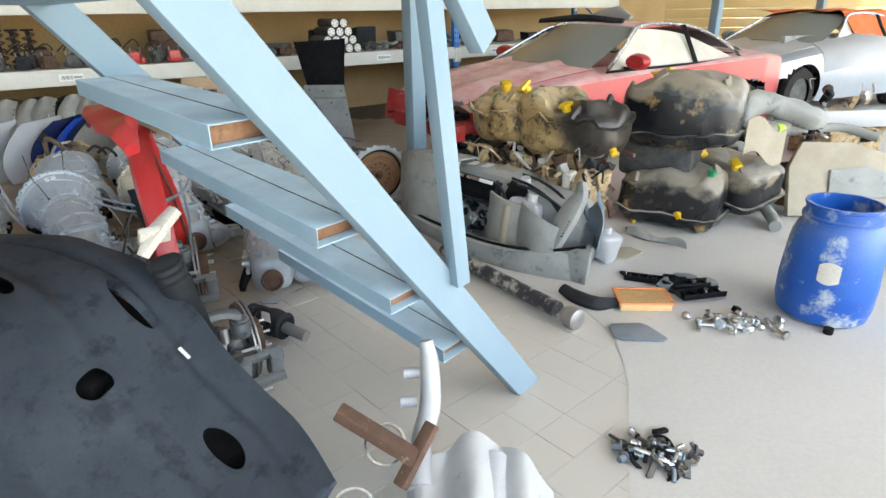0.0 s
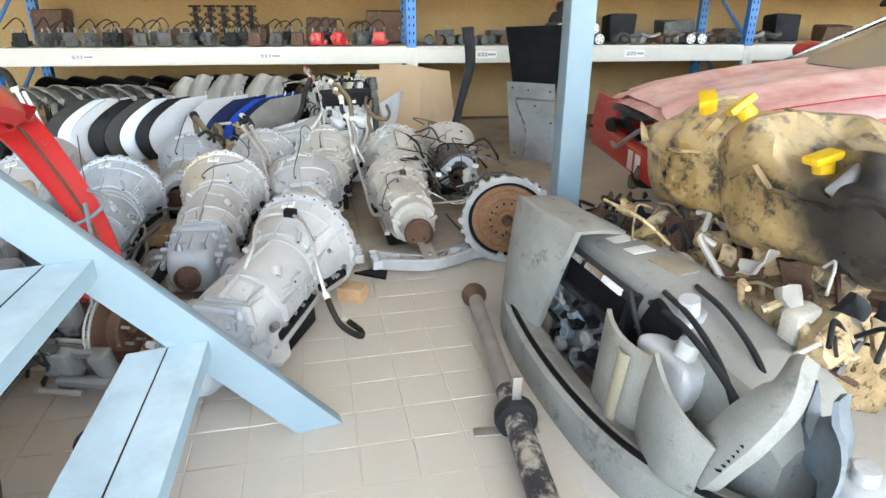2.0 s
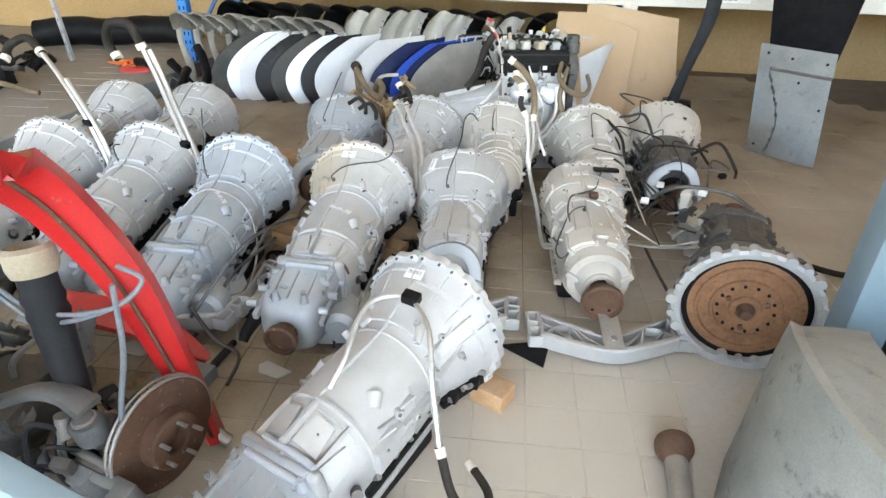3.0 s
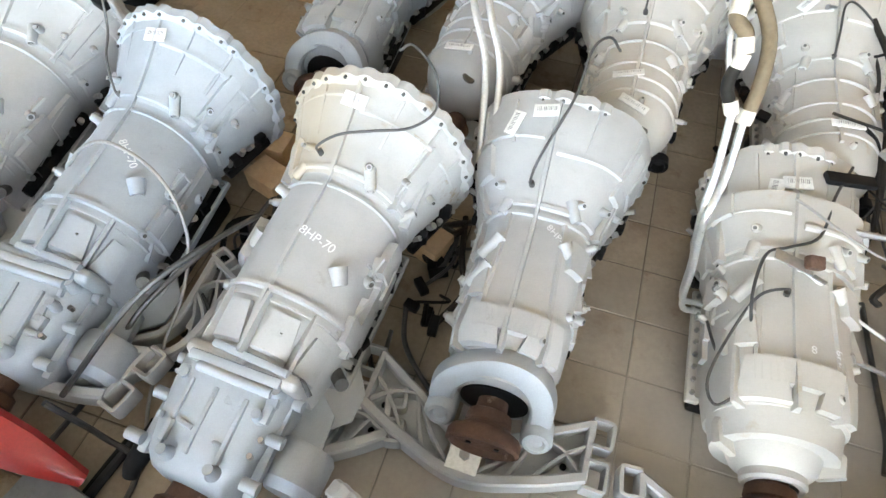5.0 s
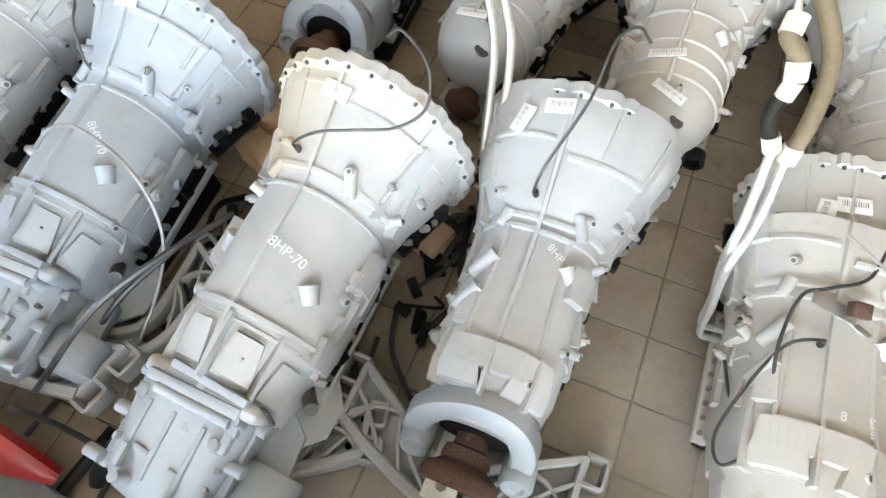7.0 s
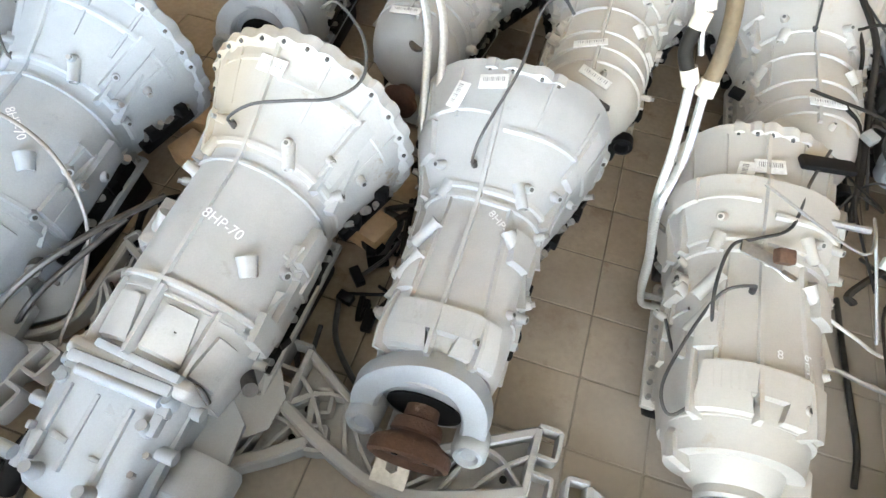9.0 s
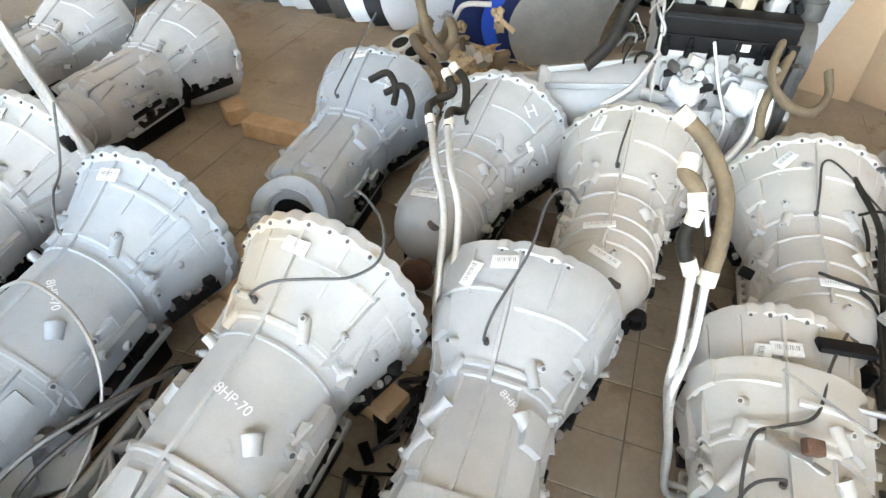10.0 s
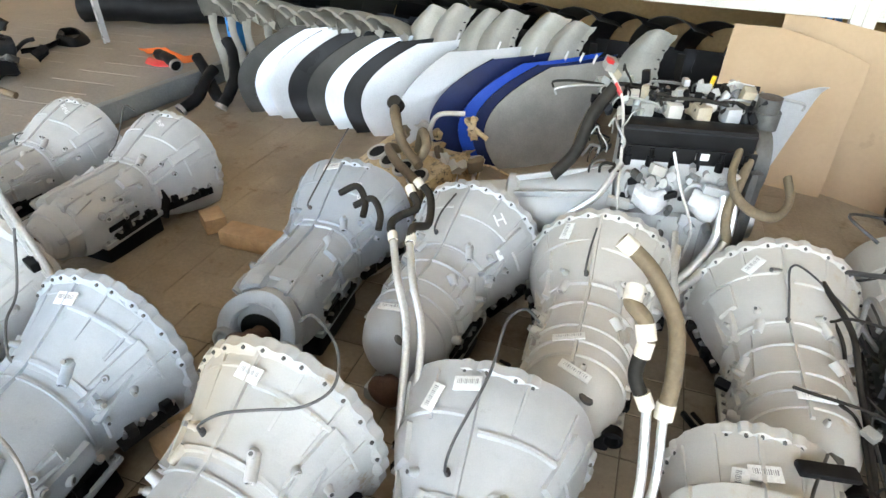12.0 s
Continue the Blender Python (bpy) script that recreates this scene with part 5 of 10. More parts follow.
# cardboard, loose white wing tip
def cardboard():
    c = thing("cardboard_sheet", "large folded brown cardboard sheet leaning on the rack", "cardboard")
    b = B()

    def f1(u, v):
        p = at_rack(3.36 + 0.62 * u, -0.30 - 0.10 * u, 0)
        q = at_rack(3.40 + 0.62 * u, -0.12 - 0.02 * u, 0.72 - 0.09 * u + 0.03 * math.sin(4 * u))
        r = Vector(p).lerp(Vector(q), v)
        return r + Vector((0.01, 0.01, 0)) * math.sin(9 * u) * v
    sheet(b, f1, 10, 6, 0.006)
    rumple(b, 0.008, 5)
    part("front_flap", b, M_CARD, c)
    b = B()

    def f2(u, v):
        p = at_rack(3.62 + 0.72 * u, -0.16 - 0.35 * u, 0)
        q = at_rack(3.62 + 0.70 * u, 0.02 - 0.14 * u, 0.78 - 0.08 * u)
        return Vector(p).lerp(Vector(q), v)
    sheet(b, f2, 10, 6, 0.006)
    rumple(b, 0.012, 4, 2)
    part("back_flap", b, M_CARD, c)


cardboard()
b = B()


def tipf(u, v):
    lo = Vector((-2.96, 6.30, 0.004)).lerp(Vector((-3.064, 6.289, 0.432)), 1 - v) if v < 1 else Vector((-2.96, 6.30, 0.004))
    tip = Vector((-2.879, 6.465, 0.546)) - Vector((0.02, 0.02, 0.012)) * v
    k = u ** (0.55 + 0.75 * v)
    return lo.lerp(tip, k) + Vector((0.03, -0.03, 0.03)) * math.sin(math.pi * u) * (1 - v)


sheet(b, tipf, 16, 8, 0.004)
solo("fender_tip", b, M_WHITE, "white painted fender tip propped by the cardboard", "car fender")

# bright heat shield in front of a black felt panel
b = B()


def shield(u, v):
    base = Vector((-1.80, 6.66, 0.003)).lerp(Vector((-1.36, 6.70, 0.003)), u)
    top = Vector((-1.99, 6.86, 0.66)).lerp(Vector((-1.52, 6.90, 0.66)), u)
    p = base.lerp(top, v)
    k = 0.025 if (u > 0.25 + 0.12 * math.sin(5 * v) and v < 0.8) else 0.0
    return p + Vector((0.1, -1, 0.3)).normalized() * k


sheet(b, shield, 36, 30, 0.003)
hs = thing("heat_shield", "bare pressed metal heat shield leaning on black felt", "heat shield")
part("pressed_sheet", b, M_SHIELD, hs)
b = B()
for u, v in ((0.1, 0.08), (0.12, 0.92), (0.9, 0.9), (0.45, 0.9), (0.6, 0.7), (0.92, 0.5)):
    p = Vector(shield(u, v))
    cyl(b, 0.009, 0.008, aim(p, p + Vector((0.1, -1, 0.3))), seg=10)
tagged(part("rivet_hole", b, M_BLACK, hs), kind="stuff")
b = B()


def felt(u, v):
    base = Vector((-1.80, 6.80, 0.003)).lerp(Vector((-1.56, 6.82, 0.003)), u)
    top = Vector((-2.12, 7.02, 1.12)).lerp(Vector((-1.52, 7.06, 1.10 + 0.05)), u)
    return base.lerp(top, v) + Vector((0, 0.02 * math.sin(6 * u + 3 * v), 0))


sheet(b, felt, 14, 14, 0.012)
rumple(b, 0.012, 3)
solo("felt_panel", b, M_FELT, "tall black felt lining panel leaning on the rack", "lining panel")
b = B()
tube(b, [(-2.45, 6.62, 0.02), (-2.42, 6.72, 0.4), (-2.40, 6.86, 0.8), (-2.46, 6.9, 1.12)], [0.05, 0.035, 0.05, 0.06], 8, 6, flat=0.4)
solo("trim_strip", b, M_BLACK_DUSTY, "dusty black plastic trim strip leaning on the rack", "trim strip")
b = B()
box(b, 0.22, 0.16, 0.20, T(-2.44, 6.72, 0.10, 0, 0, 40), 0.05)
rumple(b, 0.02, 6)
solo("headlamp", b, M_BLKCAR, "glossy black headlamp unit on the floor by cardboard", "headlamp")

# ---- goods on the lower shelf ----
SH = 0.935


def caliper(s, d, paint, seed):
    rn = random.Random(seed)
    c = thing("brake_caliper", ("red painted" if paint is M_REDC else "greasy grey cast") + " brake caliper with its hose on the shelf", "brake caliper", RF @ T(s, d, SH, 0, 0, rn.uniform(-30, 30)), group="brake calipers on the shelf")
    b = B()
    box(b, 0.12, 0.09, 0.13, T(0, 0, 0.066), 0.022)
    for x in (-0.03, 0.03):
        cyl(b, 0.03, 0.05, T(x, -0.05, 0.075, 90), seg=16)
    box(b, 0.17, 0.03, 0.05, T(0, 0.03, 0.03, 0, 0, 8), 0.008)
    part("body", b, paint, c)
    part("guide_pin", cyl(B(), 0.012, 0.05, T(0.05, 0.0, 0.15, 20), seg=10), M_STEEL, c)
    part("guide_pin", cyl(B(), 0.010, 0.04, T(-0.05, 0.02, 0.145, -20), seg=10), M_STEEL, c)
    b = B()
    tube(b, [(0.03, 0, 0.13), (0.05, 0.01, 0.2), (0.0, 0.02, 0.24 + rn.uniform(-0.02, 0.03)), (-0.08, 0.02, 0.2), (-0.12, 0.0, 0.16)], 0.006, 7, 5)
    part("brake_hose", b, M_RUBBER, c)


rr = random.Random(11)
s = 0.25
i = 0
while s < 3.75:
    caliper(s, 0.12 + rr.uniform(-0.03, 0.05), M_REDC if i in (13, 14, 16) else rr.choice((M_ALU_DARK, M_ALU_DARK, M_RUST, M_BLACK_DUSTY)), i)
    if i % 2:
        caliper(s + 0.07, 0.38, rr.choice((M_ALU_DARK, M_BLACK_DUSTY)), 100 + i)
    s += rr.uniform(0.19, 0.24)
    i += 1


def spring(s, d):
    c = thing("strut_spring", "dusty coil spring strut standing on the shelf", "coil spring", RF @ T(s, d, SH), group="spring struts on the shelf")
    b = B()
    tube(b, [(0.055 * math.cos(a * 0.7), 0.055 * math.sin(a * 0.7), 0.02 + 0.0085 * a) for a in range(40)], 0.008, 7, 2)
    part("coil", b, M_RUST, c)
    b = B()
    cyl(b, 0.022, 0.38, T(0, 0, 0.19), seg=14)
    cyl(b, 0.06, 0.02, T(0, 0, 0.01), seg=18)
    cyl(b, 0.06, 0.02, T(0, 0, 0.37), seg=18)
    part("damper", b, M_BLACK_DUSTY, c)


for k in range(5):
    spring(1.75 + 0.14 * k, 0.62 + 0.03 * (k % 2))

# driveshaft joints, dark and jumbled
for k in range(12):
    s = 4.15 + 0.11 * k
    c = thing("driveshaft_joint", "greasy driveshaft joint with rubber boot on shelf", "driveshaft", RF @ T(s, 0.12 + rr.uniform(0, 0.1), SH + 0.05, 0, 0, rr.uniform(60, 120)), group="driveshaft joints on the shelf")
    b = B()
    cyl(b, 0.045, 0.10, T(0, 0, 0, 0, 90), seg=18)
    part("joint_cup", b, rr.choice((M_ALU_DARK, M_RUST)), c)
    b = B()
    turn(b, [(0.044, 0), (0.05, 0.015), (0.038, 0.025), (0.044, 0.04), (0.032, 0.05), (0.036, 0.065), (0.018, 0.09)], T(0.05, 0, 0, 0, 90), 16)
    part("rubber_boot", b, M_RUBBER, c)
    b = B()
    cyl(b, 0.014, 0.4, T(0.3, 0, 0, 0, 90), seg=10)
    part("shaft", b, M_STEEL, c)


def canister(s, z, d=-0.02):
    c = thing("air_canister", "grey metal canister with a pale end cap on shelf", "canister", RF @ T(s, d, z), group="stacked canisters on the shelf")
    b = B()
    turn(b, [(0.001, 0.0), (0.05, 0.0), (0.058, 0.006), (0.058, 0.40), (0.05, 0.41), (0.001, 0.41)], T(0, 0, 0, -90), 22)
    part("shell", b, M_ALU_DARK, c)
    b = B()
    turn(b, [(0.001, 0.012), (0.012, 0.012), (0.014, 0.004), (0.048, 0.004), (0.05, 0.0), (0.001, 0.0)], T(0, -0.0005, 0, 90), 22)
    e = part("end_cap", b, M_TAG, c, "pale end cap")
    b = B()
    for q in range(5):
        a = 2 * math.pi * q / 5
        cyl(b, 0.007, 0.004, T(0.032 * math.cos(a), -0.0055, 0.032 * math.sin(a), 90), seg=8)
    part("cap_hole", b, M_BLACK, e)


for row, n, s0 in ((0, 5, 5.42), (1, 4, 5.48), (2, 3, 5.54), (3, 2, 5.60)):
    for k in range(n):
        canister(s0 + 0.122 * k, SH + 0.058 + 0.104 * row)
for k in range(2):
    canister(6.92 + 0.125 * k, SH + 0.058)
for k in range(9):
    p0 = at_rack(6.15 + 0.2 * k, 0.2, SH + 0.05)
    b = B()
    tube(b, [p0, p0 + Vector((0.08, 0.03, 0.06)), p0 + Vector((0.2, 0.02, 0.03)), p0 + Vector((0.26, 0.1, 0.05))], rr.uniform(0.016, 0.035), 9, 5)
    for q in range(2):
        ball(b, 0.05, Matrix.Translation(p0 + Vector((0.1 * q, 0.06, 0.0))), 10, 7)
    rumple(b, 0.012, 14, k)
    solo("metal_fitting", b, rr.choice((M_ALU_DARK, M_STEEL, M_RUST)), "greasy bent metal pipe fitting on shelf", "pipe fitting", group="pipe fittings on the shelf")
# dark boxes and parts deep on the shelves
for k in range(16):
    b = B()
    h = rr.uniform(0.12, 0.34)
    box(b, rr.uniform(0.2, 0.4), 0.25, h, I4, 0.03)
    rumple(b, 0.03, 7, k)
    solo("used_part", b, rr.choice((M_ALU_DARK, M_BLACK_DUSTY, M_RUST)), "dark greasy used car part stored on shelf", "car part", RF @ T(0.3 + 0.68 * k, 0.72, SH + h / 2), group="used parts on the shelf")


# ---- the loose engine ----
def engine():
    e = thing("engine", "used four-cylinder engine with black cover standing on the floor", "engine", T(-2.46, 5.22, 0, 0, 0, 57) @ T(0.0, 0, 0, s=(0.78, 0.86, 1.07)))
    b = B()
    box(b, 0.50, 0.30, 0.32, T(0, 0, 0.24), 0.03)
    for i in range(6):
        part("rib", box(B(), 0.016, 0.32, 0.24, T(-0.22 + 0.088 * i, 0, 0.26), 0.005), M_ALU, e)
    box(b, 0.46, 0.24, 0.10, T(0, 0, 0.055), 0.03)
    box(b, 0.12, 0.36, 0.12, T(-0.16, -0.02, 0.20), 0.02)
    part("block", b, M_ALU, e)
    b = B()
    box(b, 0.48, 0.27, 0.18, T(0, 0, 0.49), 0.02)
    for i in range(8):
        cyl(b, 0.012, 0.04, T(-0.21 + 0.06 * i, -0.14, 0.52 + 0.02 * (i % 2), 90), seg=10)
    part("cylinder_head", b, M_ALU, e)
    for i in range(4):
        b = B()
        turn(b, [(0.026, 0), (0.042, 0), (0.042, 0.04), (0.034, 0.042), (0.028, 0.02)], T(-0.165 + 0.11 * i, -0.125, 0.475, 90), 20, caps=False)
        part("exhaust_port", b, M_ALU, e)
    for i in (0, 1):
        b = B()
        tube(b, [(-0.17 + 0.22 * i, -0.17, 0.475), (-0.11 + 0.22 * i, -0.195, 0.455), (-0.05 + 0.22 * i, -0.17, 0.47)], [0.032, 0.04, 0.03], 12, 6)
        rumple(b, 0.012, 18, i)
        part("plastic_wrap", b, M_BAG, e, "crumpled clear plastic wrap")
    b = B()
    box(b, 0.50, 0.12, 0.085, T(0, 0.06, 0.62), 0.018)
    part("intake_cam_cover", b, M_BLACK, e, "black ribbed cam cover")
    b = B()
    box(b, 0.52, 0.012, 0.05, T(0, -0.128, 0.585), 0.004)
    part("cover_edge", b, M_BLACK, e)
    b = B()
    box(b, 0.50, 0.10, 0.10, T(0, -0.075, 0.62), 0.018)
    cv = part("valve_cover", b, M_BLACK, e, "black ribbed valve cover")
    b = B()
    box(b, 0.05, 0.002, 0.02, T(0.06, -0.1355, 0.59))
    part("white_tag", b, M_TAG, cv, "white tag")
    for i in range(6):
        b = B()
        cyl(b, 0.016, 0.03, T(-0.22 + 0.088 * i, -0.135, 0.565), seg=12)
        cyl(b, 0.009, 0.03, T(-0.22 + 0.088 * i, -0.135, 0.59), seg=10)
        part("cover_bolt", b, M_BLACK, cv)
    for i in range(4):
        b = B()
        box(b, 0.06, 0.07, 0.045, T(-0.17 + 0.11 * i, 0.0, 0.685, 0, 0, 12), 0.01)
        cyl(b, 0.02, 0.05, T(-0.17 + 0.11 * i, 0.0, 0.66), seg=12)
        part("ignition_coil", b, (M_GREYDASH, M_ALU_WARM, M_BEIGE, M_ALU)[i], e)
    b = B()
    tube(b, [(0.08, 0.09, 0.69), (0.085, 0.09, 0.74), (0.09, 0.09, 0.77)], 0.014, 10, 4, flat=0.5)
    part("dipstick_handle", b, M_YELLOW, e, "yellow dipstick handle")
    b = B()
    tube(b, [(-0.22, 0.12, 0.6), (-0.1, 0.13, 0.63), (0.05, 0.12, 0.62), (0.2, 0.13, 0.62)], [0.035, 0.045, 0.045, 0.035], 12, 5)
    part("intake_pipe", b, M_GREYDASH, e)
    for i in range(4):
        b = B()
        tube(b, [(-0.18 + 0.12 * i, 0.13, 0.62), (-0.17 + 0.12 * i, 0.2, 0.55), (-0.17 + 0.12 * i, 0.2, 0.4)], 0.028, 10, 5)
        part("intake_runner", b, M_BLACK, e)
    # timing side
    b = B()
    cyl(b, 0.10, 0.06, T(0.29, -0.02, 0.55, 0, 90), seg=26)
    cyl(b, 0.055, 0.05, T(0.30, 0.03, 0.67), seg=20)
    cyl(b, 0.045, 0.05, T(0.30, 0.03, 0.71), seg=20)
    box(b, 0.06, 0.30, 0.46, T(0.28, 0, 0.33), 0.03)
    part("timing_cover", b, M_ALU_DARK, e)
    for z, r in ((0.2, 0.085), (0.36, 0.05)):
        b = B()
        turn(b, [(0.001, 0), (r * 0.5, 0), (r * 0.5, 0.012), (r * 0.85, 0.012), (r, 0.0), (r, 0.03), (0.001, 0.03)], T(0.315, -0.05, z, 0, 90), 26)
        part("pulley", b, M_STEEL, e)
    rb = random.Random(8)
    for i in range(46):                             # bosses, brackets and plugs on the block's face
        p = T(rb.uniform(-0.25, 0.25), -0.165 + rb.uniform(-0.02, 0.015), rb.uniform(0.08, 0.56), 90 + rb.uniform(-20, 20), rb.uniform(-20, 20), rb.uniform(-30, 30))
        mt = (M_ALU, M_ALU_WARM, M_STEEL, M_ALU, M_ALU_DARK, M_BLACK)[i % 6]
        if i % 2:
            part("bracket", box(B(), rb.uniform(0.02, 0.10), rb.uniform(0.012, 0.04), rb.uniform(0.01, 0.03), p, 0.004), mt, e)
        else:
            part("plug", cyl(B(), rb.uniform(0.008, 0.02), rb.uniform(0.02, 0.05), p, seg=12), mt, e)
    for z in (0.585, 0.655):
        part("cover_ridge", box(B(), 0.49, 0.010, 0.006, T(0, -0.124, z), 0.002), M_BLACK_DUSTY, e)
    # harness, cables, hoses
    rn = random.Random(3)
    for i in range(46):
        b = B()
        p = Vector((rn.uniform(-0.34, 0.28), rn.uniform(-0.02, 0.18), 0.69)) if i < 30 else Vector((rn.uniform(-0.40, -0.24), rn.uniform(-0.22, 0.10), rn.uniform(0.45, 0.72)))
        w = 0.25 if i < 30 else 0.09
        q = p + Vector((rn.uniform(-w, w), rn.uniform(-0.08, 0.08), 0 if i < 30 else rn.uniform(-0.08, 0.05)))
        tube(b, [p, p + Vector((0.02, 0.01, 0.02)), (p + q) / 2 + Vector((0, 0, 0.03)), q + Vector((0, 0, 0.02)), q], rn.uniform(0.003, 0.006), 7, 5)
        part("harness_cable", b, (M_RUBBER, M_GREYDASH, M_STEEL, M_BLACK, M_RUBBER)[i % 5], e)
    for i in range(34):
        b = B()
        box(b, rn.uniform(0.02, 0.06), rn.uniform(0.02, 0.05), rn.uniform(0.02, 0.04), T(-0.36 + 0.02 * i, rn.uniform(0.0, 0.2), rn.uniform(0.66, 0.74), 10 * i, 5, 25 * i), 0.005)
        part("connector", b, (M_BLACK, M_GREYDASH, M_ALU_WARM, M_ALU, M_BEIGE)[i % 5], e)
    for i in range(70):                             # sensors, clips and pipe ends crowding the top
        p = T(rn.uniform(-0.33, 0.30), rn.uniform(-0.03, 0.22), rn.uniform(0.665, 0.725), rn.uniform(-40, 40), rn.uniform(-40, 40), rn.uniform(0, 180))
        mt = (M_GREYDASH, M_ALU, M_ALU_WARM, M_BLACK_DUSTY, M_STEEL, M_STEEL, M_BLACK)[i % 7]
        if i % 3:
            part("sensor", box(B(), rn.uniform(0.015, 0.05), rn.uniform(0.015, 0.035), rn.uniform(0.012, 0.035), p, 0.004), mt, e)
        else:
            part("pipe_end", cyl(B(), rn.uniform(0.007, 0.018), rn.uniform(0.02, 0.06), p, seg=12), mt, e)
    b = B()
    box(b, 0.05, 0.035, 0.035, T(-0.33, 0.02, 0.80, 20, 15, 30), 0.004)
    part("fuse_connector", b, M_GREYDASH, e)
    b = B()
    box(b, 0.03, 0.02, 0.012, T(-0.335, -0.005, 0.815, 20, 15, 30), 0.002)
    part("red_insert", b, M_REDC, e, "red connector insert")
    b = B()
    tube(b, [(-0.33, 0.02, 0.78), (-0.27, -0.03, 0.72), (-0.25, -0.12, 0.62), (-0.24, -0.17, 0.5), (-0.22, -0.2, 0.4), (-0.17, -0.24, 0.33)], 0.006, 8, 6)
    part("battery_cable", b, M_ALU_WARM, e, "pale sleeved battery cable")
    for p, q in (((-0.30, -0.005, 0.75), (-0.275, -0.025, 0.725)), ((-0.222, -0.198, 0.41), (-0.215, -0.205, 0.385)), ((-0.175, -0.236, 0.34), (-0.168, -0.243, 0.32))):
        part("cable_band", rod(B(), p, q, 0.008, 10), M_REDC, e, "red cable band")
    b = B()
    tube(b, [(-0.30, 0.0, 0.74), (-0.37, -0.03, 0.66), (-0.42, -0.07, 0.55), (-0.5, -0.08, 0.47)], [0.022, 0.026, 0.024, 0.022], 14, 6)
    part("air_hose", b, M_RUBBER, e, "black rubber air hose")
    b = B()
    tube(b, [(-0.24, -0.16, 0.56), (-0.32, -0.22, 0.47), (-0.42, -0.22, 0.40)], 0.012, 8, 6)
    part("bright_pipe", b, M_PIPE, e, "bright metal pipe")
    b = B()
    tube(b, [(0.20, -0.10, 0.62), (0.16, -0.22, 0.56), (0.22, -0.27, 0.50), (0.34, -0.25, 0.47), (0.40, -0.19, 0.50), (0.39, -0.13, 0.55)], 0.015, 12, 6)
    part("coolant_hose", b, M_HOSE_BROWN, e, "muddy brown coolant hose")
    b = B()
    tube(b, [(0.25, -0.1, 0.6), (0.2, -0.2, 0.53), (0.17, -0.25, 0.46), (0.20, -0.26, 0.38)], 0.018, 12, 6)
    part("coolant_hose", b, M_HOSE_BROWN, e)
    b = B()
    tube(b, [(-0.05, -0.14, 0.60), (0.0, -0.2, 0.5), (0.06, -0.24, 0.40), (0.05, -0.25, 0.3)], 0.006, 7, 6)
    part("thin_pipe", b, M_PIPE, e)
    for dx in (0, 0.045):
        b = B()
        tube(b, [(0.16 + dx, -0.2, 0.5), (0.15 + dx, -0.26, 0.38), (0.06 + dx, -0.34, 0.30), (-0.02 + dx, -0.40, 0.27)], 0.016, 10, 5)
        part("coolant_pipe", b, M_PIPE, e, "bright aluminium coolant pipe")
    b = B()
    box(b, 0.10, 0.002, 0.08, T(0.2, 0.14, 0.73, 60, 10, 20))
    part("paper_tag", b, M_TAG, e)
    b = B()
    box(b, 0.46, 0.01, 0.42, T(0.12, 0.24, 0.50, -18, 0, 0), 0.006)
    part("radiator_panel", b, M_BLACK, e)
    # gearbox still bolted to the engine's end
    b = B()
    rings(b, [body_ring(-x, r, z, 0.06) for x, r, z in ((0.25, 0.19, 0.30), (0.30, 0.185, 0.30), (0.42, 0.15, 0.30), (0.52, 0.12, 0.30), (0.64, 0.11, 0.30), (0.66, 0.125, 0.30), (0.69, 0.125, 0.30), (0.70, 0.10, 0.30), (0.86, 0.085, 0.30), (0.88, 0.05, 0.30))])
    for a in (50, 90, 130):
        y, z = 0.13 * math.cos(radians(a)), 0.30 + 0.13 * math.sin(radians(a))
        part("rib", bar(B(), (-0.26, y * 1.4, 0.3 + (z - 0.3) * 1.4), (-0.66, y * 0.9, 0.3 + (z - 0.3) * 0.9), 0.012, 0.02), M_ALU, e)
    part("attached_gearbox", b, M_ALU, e, "grey cast gearbox bolted to the engine")
    b = B()
    cyl(b, 0.055, 0.06, T(-0.92, 0, 0.30, 0, 90), seg=22)
    cyl(b, 0.065, 0.02, T(-0.96, 0, 0.30, 0, 90), seg=22)
    part("output_flange", b, M_RUST, e, "rusty output flange")


engine()


